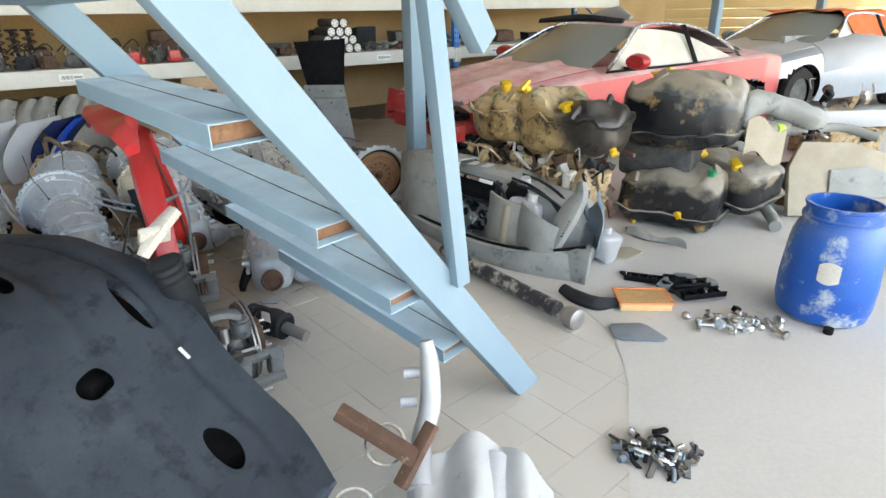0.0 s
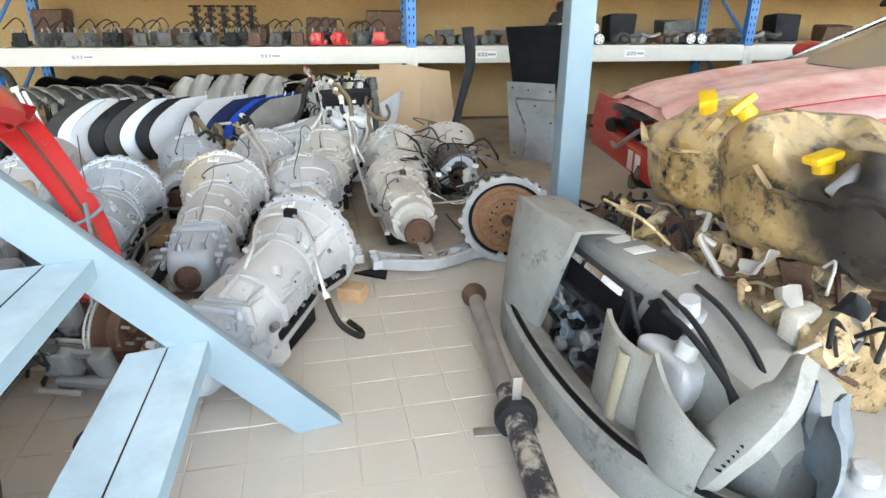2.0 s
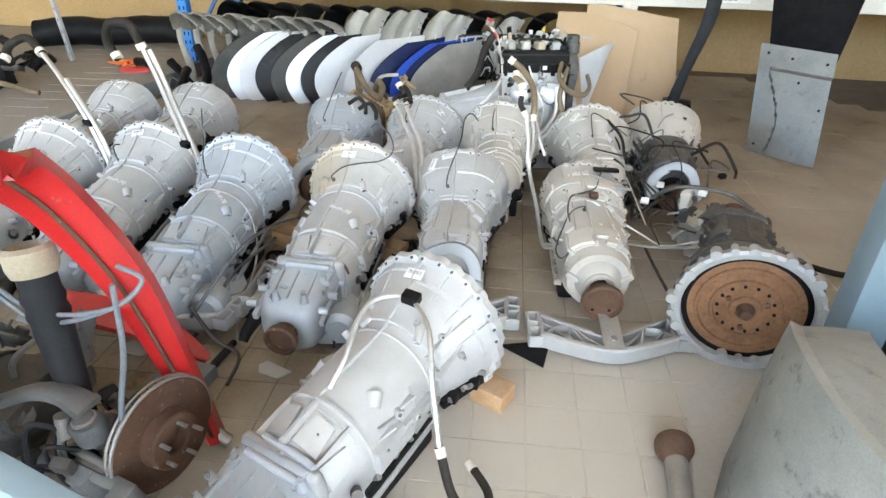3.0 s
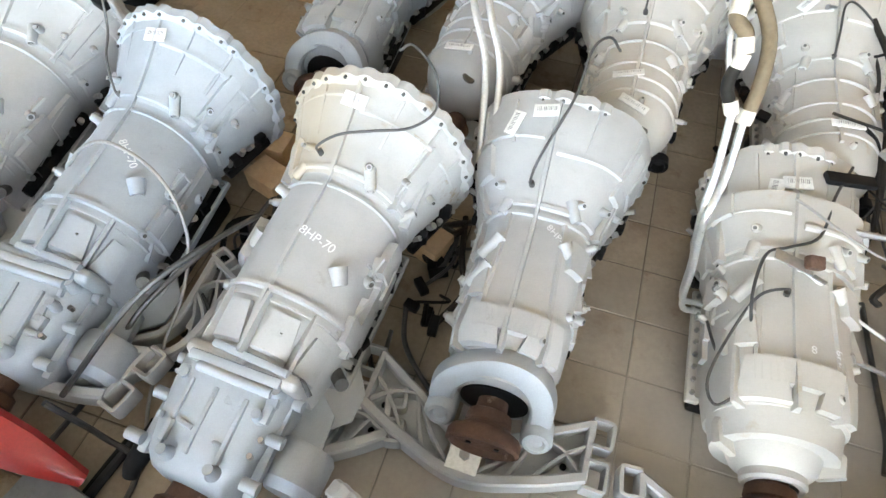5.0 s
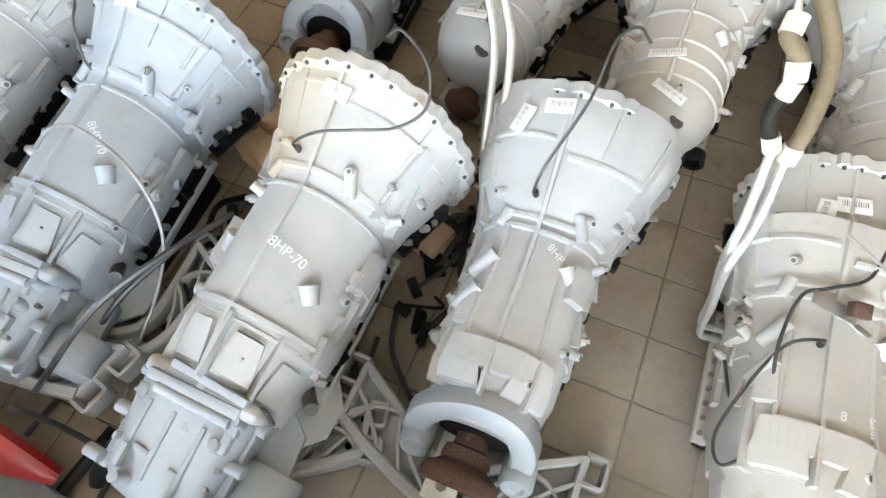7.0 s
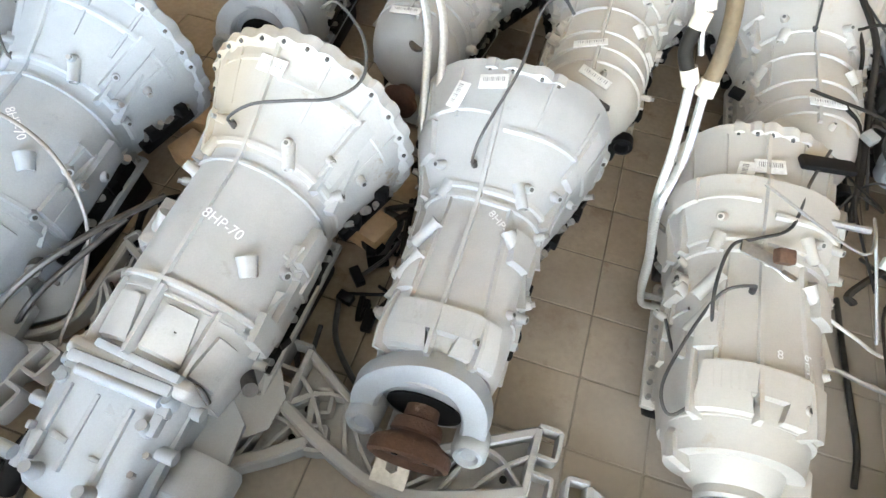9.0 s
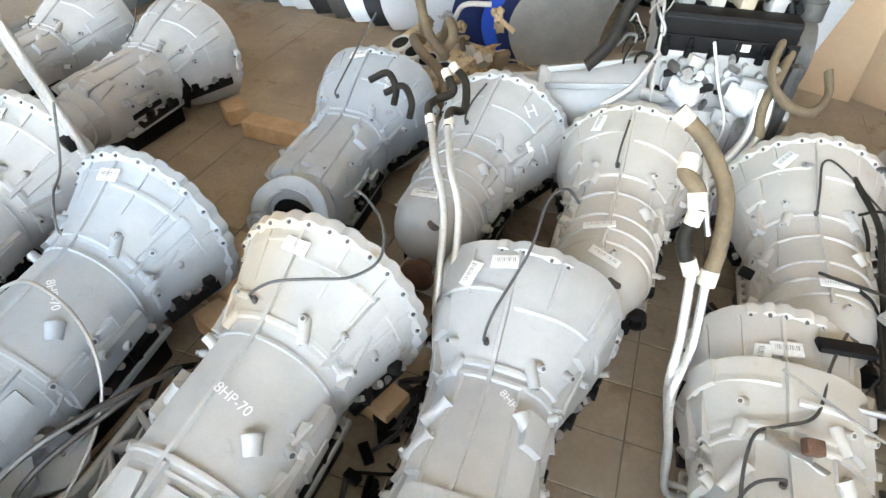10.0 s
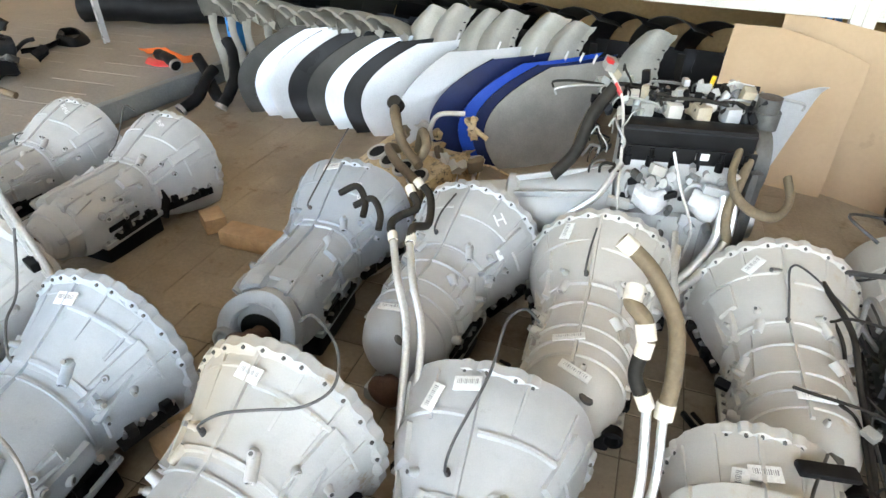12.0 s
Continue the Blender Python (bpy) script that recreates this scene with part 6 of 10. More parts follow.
# bare block with open bores behind the bluish gearbox
def bare_block():
    e = thing("engine_block", "bare oily engine block with open cylinder bores", "engine block", T(-3.38, 4.60, 0, 0, 0, 15))
    b = B()
    box(b, 0.44, 0.26, 0.26, T(0, 0, 0.14, 22), 0.02)
    for i in range(6):
        part("rib", box(B(), 0.02, 0.28, 0.22, T(-0.19 + 0.076 * i, 0, 0.14, 22), 0.006), M_MUDMETAL, e)
    part("block", b, M_MUDMETAL, e)
    for i in range(4):
        b = B()
        mm = T(-0.155 + 0.104 * i, -0.05, 0.265, 22)
        turn(b, [(0.040, -0.02), (0.040, 0.008), (0.05, 0.008), (0.05, -0.02)], mm, 22, caps=False)
        part("cylinder_bore", b, M_ALU_WARM, e)
        b = B()
        cyl(b, 0.04, 0.006, mm, seg=22)
        part("bore_hole", b, M_BLACK, e)
    for k, pts in enumerate((((-0.12, 0.05, 0.3), (-0.1, 0.02, 0.46), (-0.02, -0.04, 0.48), (0.1, -0.08, 0.40), (0.24, -0.1, 0.36)), ((-0.06, 0.0, 0.3), (0.02, -0.1, 0.36), (0.14, -0.14, 0.35), (0.28, -0.14, 0.30), (0.3, -0.16, 0.16)), ((0.04, 0.04, 0.32), (0.1, 0.02, 0.43), (0.18, -0.02, 0.40), (0.16, -0.06, 0.33)))):
        b = B()
        tube(b, pts, 0.02, 10, 6)
        part("coolant_hose", b, M_HOSE_BROWN, e, "muddy brown hose")
    b = B()
    cyl(b, 0.032, 0.05, T(-0.1, 0.02, 0.49, 40, 20), seg=16)
    part("hose_end", b, M_RUBBER, e)


bare_block()

# ---- the stripped red coupe ----
def car(m, paint, hood_paint, label, front_open=True, glass=None):
    c = thing("car", label, "car", m)
    SEC = [(0.0, 0.70, 0.64, 0.70), (0.12, 0.80, 0.69, 0.76), (0.35, 0.88, 0.75, 0.82), (0.8, 0.94, 0.82, 0.90), (1.3, 0.94, 0.86, 0.96), (2.1, 0.92, 0.90, 0.94), (3.0, 0.95, 0.93, 0.95), (3.7, 0.95, 0.95, 0.98), (4.1, 0.88, 0.92, 0.98), (4.4, 0.72, 0.80, 0.86)]
    nx, ny = 120, 60

    def sec(x):
        w, sh, top = interp(SEC, x)
        return w, sh, top

    def skin(x, v):
        """v from 0, the near sill, over the top to 1, the far sill."""
        w, sh, top = sec(x)
        t = v * 2 - 1
        a = abs(t)
        if a > 0.62:
            k = (a - 0.62) / 0.38
            y, z = w * (1.0 - 0.05 * k * k + 0.02 * math.sin(math.pi * k)), sh - (sh - 0.22) * k
        else:
            k = a / 0.62
            y, z = w * k, top - (top - sh) * k ** 3
        return Vector((x, math.copysign(y, t) * 1.0, z))

    b = B()
    g = [[b.verts.new(skin(4.4 * i / nx, j / ny)) for j in range(ny + 1)] for i in range(nx + 1)]
    for row in g:                                   # draw the skin onto the round of each wheel arch
        for w in row:
            for ax in (0.80, 3.50):
                r = math.hypot(w.co.x - ax, w.co.z - 0.34)
                if abs(w.co.y) > 0.55 and abs(r - 0.37) < 0.03:
                    w.co.x, w.co.z = ax + (w.co.x - ax) * 0.37 / r, 0.34 + (w.co.z - 0.34) * 0.37 / r
    for i in range(nx):
        for j in range(ny):
            q = (g[i][j].co + g[i + 1][j + 1].co) / 2
            if abs(q.y) > 0.55 and any((q.x - ax) ** 2 + (q.z - 0.34) ** 2 < 0.37 ** 2 for ax in (0.80, 3.50)):
                continue
            if abs(q.y) < 0.66 and 1.25 < q.x < 3.55 and q.z > 0.86:
                continue
            if q.x < 0.45 and q.z < 0.55:
                continue
            b.faces.new((g[i][j], g[i + 1][j], g[i + 1][j + 1], g[i][j + 1]))
    for v in [v for v in b.verts if not v.link_faces]:
        b.verts.remove(v)
    part("body_shell", b, paint, c)
    b = B()

    def hood(u, v):
        x = 0.06 + 1.24 * u - 0.10 * (2 * v - 1) ** 2 * (1 - u)
        x = x + 0.12 * (1 - (2 * v - 1) ** 2) * (-1 if u > 0.5 else 0) * (u - 0.5)
        p = skin(max(0.02, x), 0.5 + (v - 0.5) * 0.5)
        p.z += 0.012 + 0.025 * math.exp(-((abs(v - 0.5) - 0.24) / 0.07) ** 2)
        return p
    sheet(b, hood, 26, 30, 0.006)
    part("bonnet", b, hood_paint, c, "dusty bonnet")
    # arch inside, dark bay
    for ax in (0.80, 3.50):
        for sy in (-1, 1):
            b = B()
            turn(b, [(0.36, 0.0), (0.38, 0.25), (0.001, 0.26)], T(ax, sy * 0.86, 0.34, 90 * sy), 28, caps=False)
            part("wheel_arch_liner", b, M_BLACK, c)
    b = B()
    box(b, 3.6, 1.5, 0.32, T(2.4, 0, 0.40), 0.05)
    part("underbody", b, M_BLACK, c)
    # glasshouse
    gl = glass or M_GLASS
    b = B()
    sheet(b, lambda u, v: (1.28 - 0.16 * (1 - (2 * v - 1) ** 2) + 0.78 * u, (2 * v - 1) * (0.74 - 0.16 * u), 0.93 + 0.33 * u + 0.03 * (1 - (2 * v - 1) ** 2)), 12, 16, 0.006)
    part("windscreen", b, gl, c, "dusty windscreen")
    b = B()
    sheet(b, lambda u, v: (2.0 + 1.15 * u, (2 * v - 1) * (0.58 - 0.05 * u), 1.255 + 0.035 * math.sin(math.pi * u) + 0.03 * (1 - (2 * v - 1) ** 2) - 0.05 * u * u), 12, 14, 0.02)
    part("roof", b, paint, c)
    b = B()
    sheet(b, lambda u, v: (3.12 + 0.75 * u, (2 * v - 1) * (0.55 - 0.02 * u), 1.215 - 0.24 * u + 0.03 * (1 - (2 * v - 1) ** 2)), 10, 12, 0.006)
    part("rear_window", b, gl, c)
    for sy in (-1, 1):
        b = B()
        sheet(b, lambda u, v: (1.42 + 0.62 * v * (1 - u) + u * 1.95 + (1 - u) * 0.0 - 0.55 * u * v, sy * (0.86 - 0.27 * v), 0.90 + 0.345 * v * (1 - 0.25 * u * u)), 16, 8, 0.006)
        part("side_window", b, M_CLOTHWHITE if sy < 0 else gl, c, "side window with pale cover behind" if sy < 0 else "")
        b = B()
        tube(b, [(1.36, sy * 0.875, 0.905), (1.7, sy * 0.74, 1.10), (2.02, sy * 0.60, 1.262), (2.5, sy * 0.58, 1.285), (3.0, sy * 0.60, 1.21), (3.40, sy * 0.70, 1.03), (3.36, sy * 0.86, 0.93)], 0.018, 8, 6)
        part("window_trim", b, M_CHROME, c, "bright window surround")
        b = B()
        tube(b, [(1.36, sy * 0.88, 0.90), (2.3, sy * 0.90, 0.915), (3.38, sy * 0.88, 0.925)], 0.012, 8, 4)
        part("waist_trim", b, M_BLACK, c)
        b = B()
        bar(b, (2.62, sy * 0.88, 0.9), (2.70, sy * 0.60, 1.27), 0.05, 0.012)
        part("door_pillar", b, M_BLACK, c)
        b = B()
        turn(b, [(0.001, -0.07), (0.075, -0.055), (0.10, 0.0), (0.085, 0.05), (0.001, 0.07)], T(1.62, sy * 1.0, 0.985, 0, 90, 8) @ T(s=(0.75, 1.25, 1)), 20)
        mr = part("door_mirror", b, M_REDC if paint is M_RED else paint, c, "door mirror")
        b = B()
        box(b, 0.06, 0.14, 0.02, T(1.62, sy * 0.93, 0.925), 0.006)
        part("mirror_foot", b, M_BLACK, mr)
    # bare front structure
    if front_open:
        b = B()
        box(b, 0.10, 1.16, 0.14, T(-0.06, -0.06, 0.46), 0.012)
        cb = part("crash_beam", b, M_REDC, c, "red painted crash beam")
        for y in (-0.42, -0.30):
            b = B()
            box(b, 0.002, 0.08, 0.11, T(-0.1115, y, 0.46))
            part("paper_label", b, M_TAG, cb)
        for sy in (-1, 1):
            b = B()
            bar(b, (-0.02, sy * 0.5, 0.47), (0.75, sy * 0.5, 0.5), 0.09, 0.13)
            part("chassis_leg", b, M_REDC, c)
            b = B()
            bar(b, (0.0, sy * 0.72, 0.6), (0.5, sy * 0.7, 0.66), 0.06, 0.08)
            part("wing_rail", b, M_REDC, c)
        b = B()
        box(b, 0.03, 0.5, 0.3, T(0.0, 0.62, 0.55, 0, 10), 0.01)
        part("slam_panel", b, M_REDC, c)
        rn = random.Random(8)
        for i in range(30):
            p = Vector((rn.uniform(0.05, 0.35), rn.uniform(-0.7, 0.7), rn.uniform(0.35, 0.7)))
            q = p + Vector((rn.uniform(-0.2, 0.2), rn.uniform(-0.4, 0.4), rn.uniform(-0.15, 0.1)))
            b = B()
            tube(b, [p, p.lerp(q, 0.5) + Vector((-0.08, 0, rn.uniform(-0.1, 0.08))), q], rn.uniform(0.006, 0.03), 8, 6)
            part("engine_bay_hose", b, rn.choice((M_RUBBER, M_HOSE_BROWN, M_BLACK_DUSTY, M_ALU_DARK)), c)
        b = B()
        box(b, 0.7, 1.1, 0.35, T(0.75, 0, 0.5), 0.05)
        rumple(b, 0.03, 6)
        part("engine_mass", b, M_ALU_DARK, c)
        b = B()
        tube(b, [(-0.02, -0.62, 0.72), (-0.12, -0.45, 0.66), (-0.16, -0.2, 0.52), (-0.1, 0.1, 0.48)], 0.014, 8, 6)
        part("loose_cable", b, M_STEEL, c)
        b = B()
        box(b, 0.10, 0.12, 0.05, T(0.03, -0.74, 0.69, 20, 10, 10), 0.012)
        rumple(b, 0.012, 20)
        part("lamp_bracket", b, M_CHROME, c)
    for ax in ((0.8, 3.5) if not front_open else (3.5,)):
        for sy in (-1, 1):
            b = B()
            turn(b, [(0.20, -0.11), (0.31, -0.10), (0.335, -0.05), (0.335, 0.05), (0.31, 0.10), (0.20, 0.11)], T(ax, sy * 0.80, 0.335, 90), 36, caps=False)
            w = part("wheel", b, M_RUBBER, c)
            b = B()
            cyl(b, 0.205, 0.16, T(ax, sy * 0.80, 0.335, 90), seg=30)
            part("rim", b, M_ALU_DARK, w)
    if front_open:
        for k, (x, y) in enumerate(((0.5, 0.5), (0.5, -0.5), (2.0, 0.6))):
            b = B()
            box(b, 0.14, 0.2, 0.24, T(x, y, 0.12), 0.02)
            part("support_block", b, M_WOOD, c)
    return c


car(T(-0.35, 5.62, 0, 0, 0, 38), M_RED, M_RED, "dusty red coupe with its front bumper stripped away")
car(T(3.05, 8.95, 0, 0, 0, 33) @ T(s=(0.98, 1, 1.03)), M_SILVER, M_WHITE, "white and silver coupe under an orange cloth", False)
b = B()


def clothf(u, v):
    x = 1.9 + 1.5 * u
    y = -0.80 + 1.5 * v
    z = 1.335 - 0.10 * max(0, u - 0.6) - 0.55 * max(0, 0.18 - v) * 3.2
    return (x, y, z + 0.012 * math.sin(9 * u + 5 * v) + 0.012 * math.sin(14 * v))


sheet(b, clothf, 30, 30, 0.006)
rumple(b, 0.02, 5)
solo("cloth", b, M_ORANGE, "orange cloth draped over the parked coupe's roof", "cloth", T(3.05, 8.95, 0.03, 0, 0, 33))
b = B()
tube(b, [(0, -0.3, 0), (0.05, 0, 0.03), (0, 0.3, 0)], [0.03, 0.10, 0.04], 12, 6, flat=0.5)
rumple(b, 0.02, 9)
solo("headlamp", b, M_SILVER, "clear headlamp unit lying on the red car's roof", "headlamp", T(-0.35, 5.62, 0, 0, 0, 38) @ T(2.35, 0.1, 1.345))
b = B()
tube(b, [(0, -0.55, 0), (0.02, 0, 0.03), (0, 0.55, 0)], [0.03, 0.05, 0.03], 8, 6, flat=0.6)
solo("trim_strip", b, M_BLACK_DUSTY, "long dark trim strip lying on the red roof", "trim strip", T(-0.35, 5.62, 0, 0, 0, 38) @ T(2.05, 0.25, 1.315, 0, 0, 10))


# ---- fuel tanks ----
def tank(name, m, L, W, H, material, label, seed, caps=(), hump=0.0, seam=0.5, notch=None, power=5.0, lump=0.035):
    t = thing("fuel_tank", label, "fuel tank", m, group="heap of fuel tanks")
    nu, nv = 72, 40
    o = Vector((seed * 2.7, seed, seed * 1.3))

    def pt(u, v, grow=0.0):
        a, c = 2 * math.pi * u, math.pi * (v - 0.5)
        def s(x, p):
            return math.copysign(abs(x) ** p, x)
        e = 2 / power
        d = Vector((s(math.cos(c), e) * s(math.cos(a), e), s(math.cos(c), e) * s(math.sin(a), e), s(math.sin(c), e)))
        p = Vector((d.x * (L / 2 + grow), d.y * (W / 2 + grow), d.z * H / 2))
        w = noise.noise(p * 3.2 + o)
        st = noise.noise(p * 4.5 + o * 2)
        w += 0.9 * max(-0.5, min(0.5, st * 5))
        p.z += lump * w * (1 if p.z > 0 else 0.4) + (hump * math.cos(p.x / L * 5) if p.z > 0 else 0)
        p += 0.022 * noise.noise_vector(p * 6 + o) + 0.010 * noise.noise_vector(p * 13 + o)
        if notch and abs(p.x - notch) < 0.12 and p.y < 0:
            p.y *= 0.55 + 0.45 * abs(p.x - notch) / 0.12
        return p

    b = B()
    rings(b, [[pt(i / nu, max(0.001, min(0.999, j / nv))) for i in range(nu)] for j in range(nv + 1)])
    sh = part("shell", b, material, t)
    b = B()
    rows = [[], [], [], []]
    for i in range(nu * 2):
        u = i / (nu * 2)
        p, q = pt(u, seam), pt(u, seam, 0.024)
        for k, w in enumerate((p + Vector((0, 0, -0.006)), q + Vector((0, 0, -0.004)), q + Vector((0, 0, 0.004)), p + Vector((0, 0, 0.006)))):
            rows[k].append(w)
    rings(b, rows + [rows[0]], caps=False)
    part("seam_flange", b, material, t)
    # moulded pads
    rn = random.Random(seed)
    for i in range(5):
        p = pt(rn.random(), rn.uniform(0.7, 0.85))
        b = B()
        box(b, rn.uniform(0.06, 0.12), rn.uniform(0.05, 0.09), 0.03, aim(p * 0.985, p * 1.4, rn.uniform(0, 90)), 0.012)
        part("moulded_pad", b, material, t)
    for u, v, colr, big in caps:
        p = pt(u, v)
        n = (pt(u, min(0.98, v + 0.02)) - p).cross(pt(u + 0.01, v) - p).normalized()
        if n.dot(p) < 0:
            n = -n
        mm = aim(p, p + n, 30)
        b = B()
        cyl(b, 0.022 * big, 0.03 * big, mm @ T(0, 0, 0.012), seg=14)
        box(b, 0.045 * big, 0.07 * big, 0.018 * big, mm @ T(0, 0, 0.035 * big), 0.007)
        part("cap", b, colr, t, "yellow plastic cap" if colr is M_YELLOW else "green plastic cap")
    return t


Y = M_YELLOW
tank("a", T(0.66, 4.06, 0.755, 8, 2, -36), 1.12, 0.42, 0.32, M_TANKMUD, "muddy tan fuel tank with yellow caps atop scrap", 1, ((0.66, 0.86, Y, 1.25), (0.74, 0.86, Y, 1.25), (0.82, 0.86, Y, 1.25), (0.96, 0.40, Y, 1.0), (0.62, 0.84, M_GREEN, 0.8)), 0.02, 0.56, notch=-0.12, power=3.6, lump=0.075)
tank("b", T(1.58, 4.26, 0.79, -4, -3, -26), 0.74, 0.56, 0.44, M_TANK, "large dusty black fuel tank on top of a heap", 2, ((0.42, 0.9, Y, 1.0), (0.34, 0.93, Y, 1.0)), 0.03, 0.42)
tank("c", T(1.60, 4.30, 0.21, 0, 0, -31), 0.68, 0.50, 0.40, M_TANK, "black plastic fuel tank standing on the floor", 3, ((0.66, 0.20, Y, 0.8), (0.76, 0.48, Y, 0.8), (0.93, 0.80, M_GREEN, 0.9)), 0.0, 0.45)
tank("d", T(2.02, 4.42, 0.30, 10, 6, -60), 0.60, 0.40, 0.34, M_TANK, "muddy black fuel tank with upright yellow caps", 4, ((0.80, 0.80, Y, 1.25), (0.70, 0.84, Y, 1.25), (0.62, 0.86, Y, 1.25)), 0.0, 0.45)
b = B()
box(b, 0.5, 0.4, 0.3, I4, 0.05)
rumple(b, 0.04, 5)
solo("scrap_part", b, M_ALU_DARK, "dark greasy scrap part under the fuel tanks", "scrap part", T(1.5, 4.42, 0.50, 5, 0, -25))
b = B()
box(b, 0.72, 0.42, 0.42, I4, 0.05)
bmesh.ops.subdivide_edges(b, edges=b.edges[:], cuts=4, use_grid_fill=True)
rumple(b, 0.07, 5, 3)
rumple(b, 0.03, 17, 5)
solo("scrap_part", b, M_MUDMETAL, "muddy engine casting under the muddy tank", "scrap part", T(0.72, 4.32, 0.22, 0, 0, -36))

# pale filler neck pipes beside the big tank
fp = thing("filler_neck", "pale dusty filler pipe lying on the tanks", "filler pipe")
b = B()
tube(b, [(1.86, 4.10, 0.72), (2.0, 4.22, 0.86), (2.2, 4.30, 0.82), (2.4, 4.32, 0.74), (2.55, 4.42, 0.70)], [0.06, 0.08, 0.065, 0.075, 0.04], 14, 6)
rumple(b, 0.03, 9)
part("neck", b, M_GREYDASH, fp)
b = B()
sheet(b, lambda u, v: (1.90 + 0.28 * u, 3.98 + 0.10 * u, 0.56 + 0.22 * v - 0.06 * u + 0.04 * math.sin(6 * u)), 8, 4, 0.006)
part("splash_shield", b, M_BEIGE, fp)
fp = thing("exhaust_hose", "grey ribbed hose with lime tape lying on scrap", "hose")
b = B()
tube(b, [(2.1, 4.5, 0.62), (2.32, 4.68, 0.60), (2.6, 4.86, 0.55), (2.95, 5.0, 0.56), (3.2, 4.9, 0.5)], 0.035, 12, 6)
part("hose", b, M_GREYDASH, fp)
b = B()
rod(b, (2.36, 4.70, 0.597), (2.42, 4.745, 0.588), 0.04, 16)
part("tape_band", b, M_LIME, fp, "lime green tape band")
fp = thing("drain_hose", "grey hose with lime band curving onto the floor", "hose")
b = B()
tube(b, [(2.0, 4.40, 0.18), (2.15, 4.46, 0.16), (2.26, 4.42, 0.10), (2.28, 4.25, 0.045), (2.24, 4.10, 0.042)], 0.04, 12, 6)
part("hose", b, M_GREYDASH, fp)
b = B()
rod(b, (2.10, 4.446, 0.166), (2.15, 4.462, 0.160), 0.045, 16)
part("tape_band", b, M_LIME, fp)


def brake_hub(m, label):
    h = thing("brake_hub", label, "brake disc", m, group="loose wheel hubs")
    face = M_RUST
    for z0 in (-0.026, -0.008):
        part("friction_ring", turn(B(), [(0.06, z0), (0.165, z0), (0.168, z0 + 0.003), (0.168, z0 + 0.007), (0.165, z0 + 0.010), (0.06, z0 + 0.010)], I4, 44, caps=False), face, h)
    b = B()
    for i in range(30):
        box(b, 0.09, 0.004, 0.010, T(rz=12 * i) @ T(0.115, 0, -0.012))
    tagged(part("vane", b, face, h), kind="stuff")
    b = B()
    turn(b, [(0.001, 0.05), (0.05, 0.05), (0.055, 0.045), (0.082, 0.045), (0.087, 0.040), (0.09, -0.02), (0.06, -0.02), (0.001, -0.02)], I4, 44)
    part("hat", b, M_RUST, h, "rusty disc hat")
    for i in range(5):
        a = 2 * math.pi * i / 5
        b = B()
        cyl(b, 0.007, 0.05, T(0.05 * math.cos(a), 0.05 * math.sin(a), 0.07), seg=10)
        part("wheel_stud", b, M_CHROME, h)
    b = B()
    cyl(b, 0.03, 0.02, T(0, 0, 0.055), seg=20)
    part("hub_cap", b, M_RUST, h)
    return h


brake_hub(aim((2.50, 4.66, 0.19), (2.0, 3.2, 0.32)), "rusty brake disc standing against scrap on floor")
sp = thing("strut_spring", "rusty coil spring strut leaning over a brake disc", "coil spring", T(2.62, 4.76, 0.34, 6, 4))
b = B()
tube(b, [(0.05 * math.cos(a * 0.8), 0.05 * math.sin(a * 0.8), 0.006 * a) for a in range(46)], 0.009, 7, 2)
part("coil", b, M_RUST, sp)
b = B()
cyl(b, 0.024, 0.46, T(0, 0, 0.10), seg=14)
cyl(b, 0.06, 0.02, T(0, 0, 0.28), seg=18)
part("damper", b, M_BLACK_DUSTY, sp)
sw = thing("steering_wheel", "black steering wheel lying among fuel tanks", "steering wheel", T(2.12, 4.68, 0.46, 25, 10, 20))
b = B()
tube(b, [(0.17 * math.cos(radians(a)), 0.17 * math.sin(radians(a)), 0) for a in range(0, 361, 15)], 0.016, 9, 3)
part("rim", b, M_BLACK, sw)
for a in (-90, 20, 160):
    b = B()
    bar(b, (0, 0, -0.01), (0.165 * math.cos(radians(a)), 0.165 * math.sin(radians(a)), 0), 0.04, 0.014)
    part("spoke", b, M_BLACK, sw)
b = B()
turn(b, [(0.001, 0.03), (0.05, 0.025), (0.06, -0.02), (0.001, -0.02)], I4, 20)
part("hub", b, M_GREYDASH, sw)
b = B()
box(b, 0.5, 0.35, 0.26, I4, 0.06)
rumple(b, 0.06, 6, 7)
solo("scrap_part", b, M_BLACK_DUSTY, "dusty black plastic scrap heaped on the floor", "scrap part", T(2.2, 4.72, 0.16, 0, 0, 20))


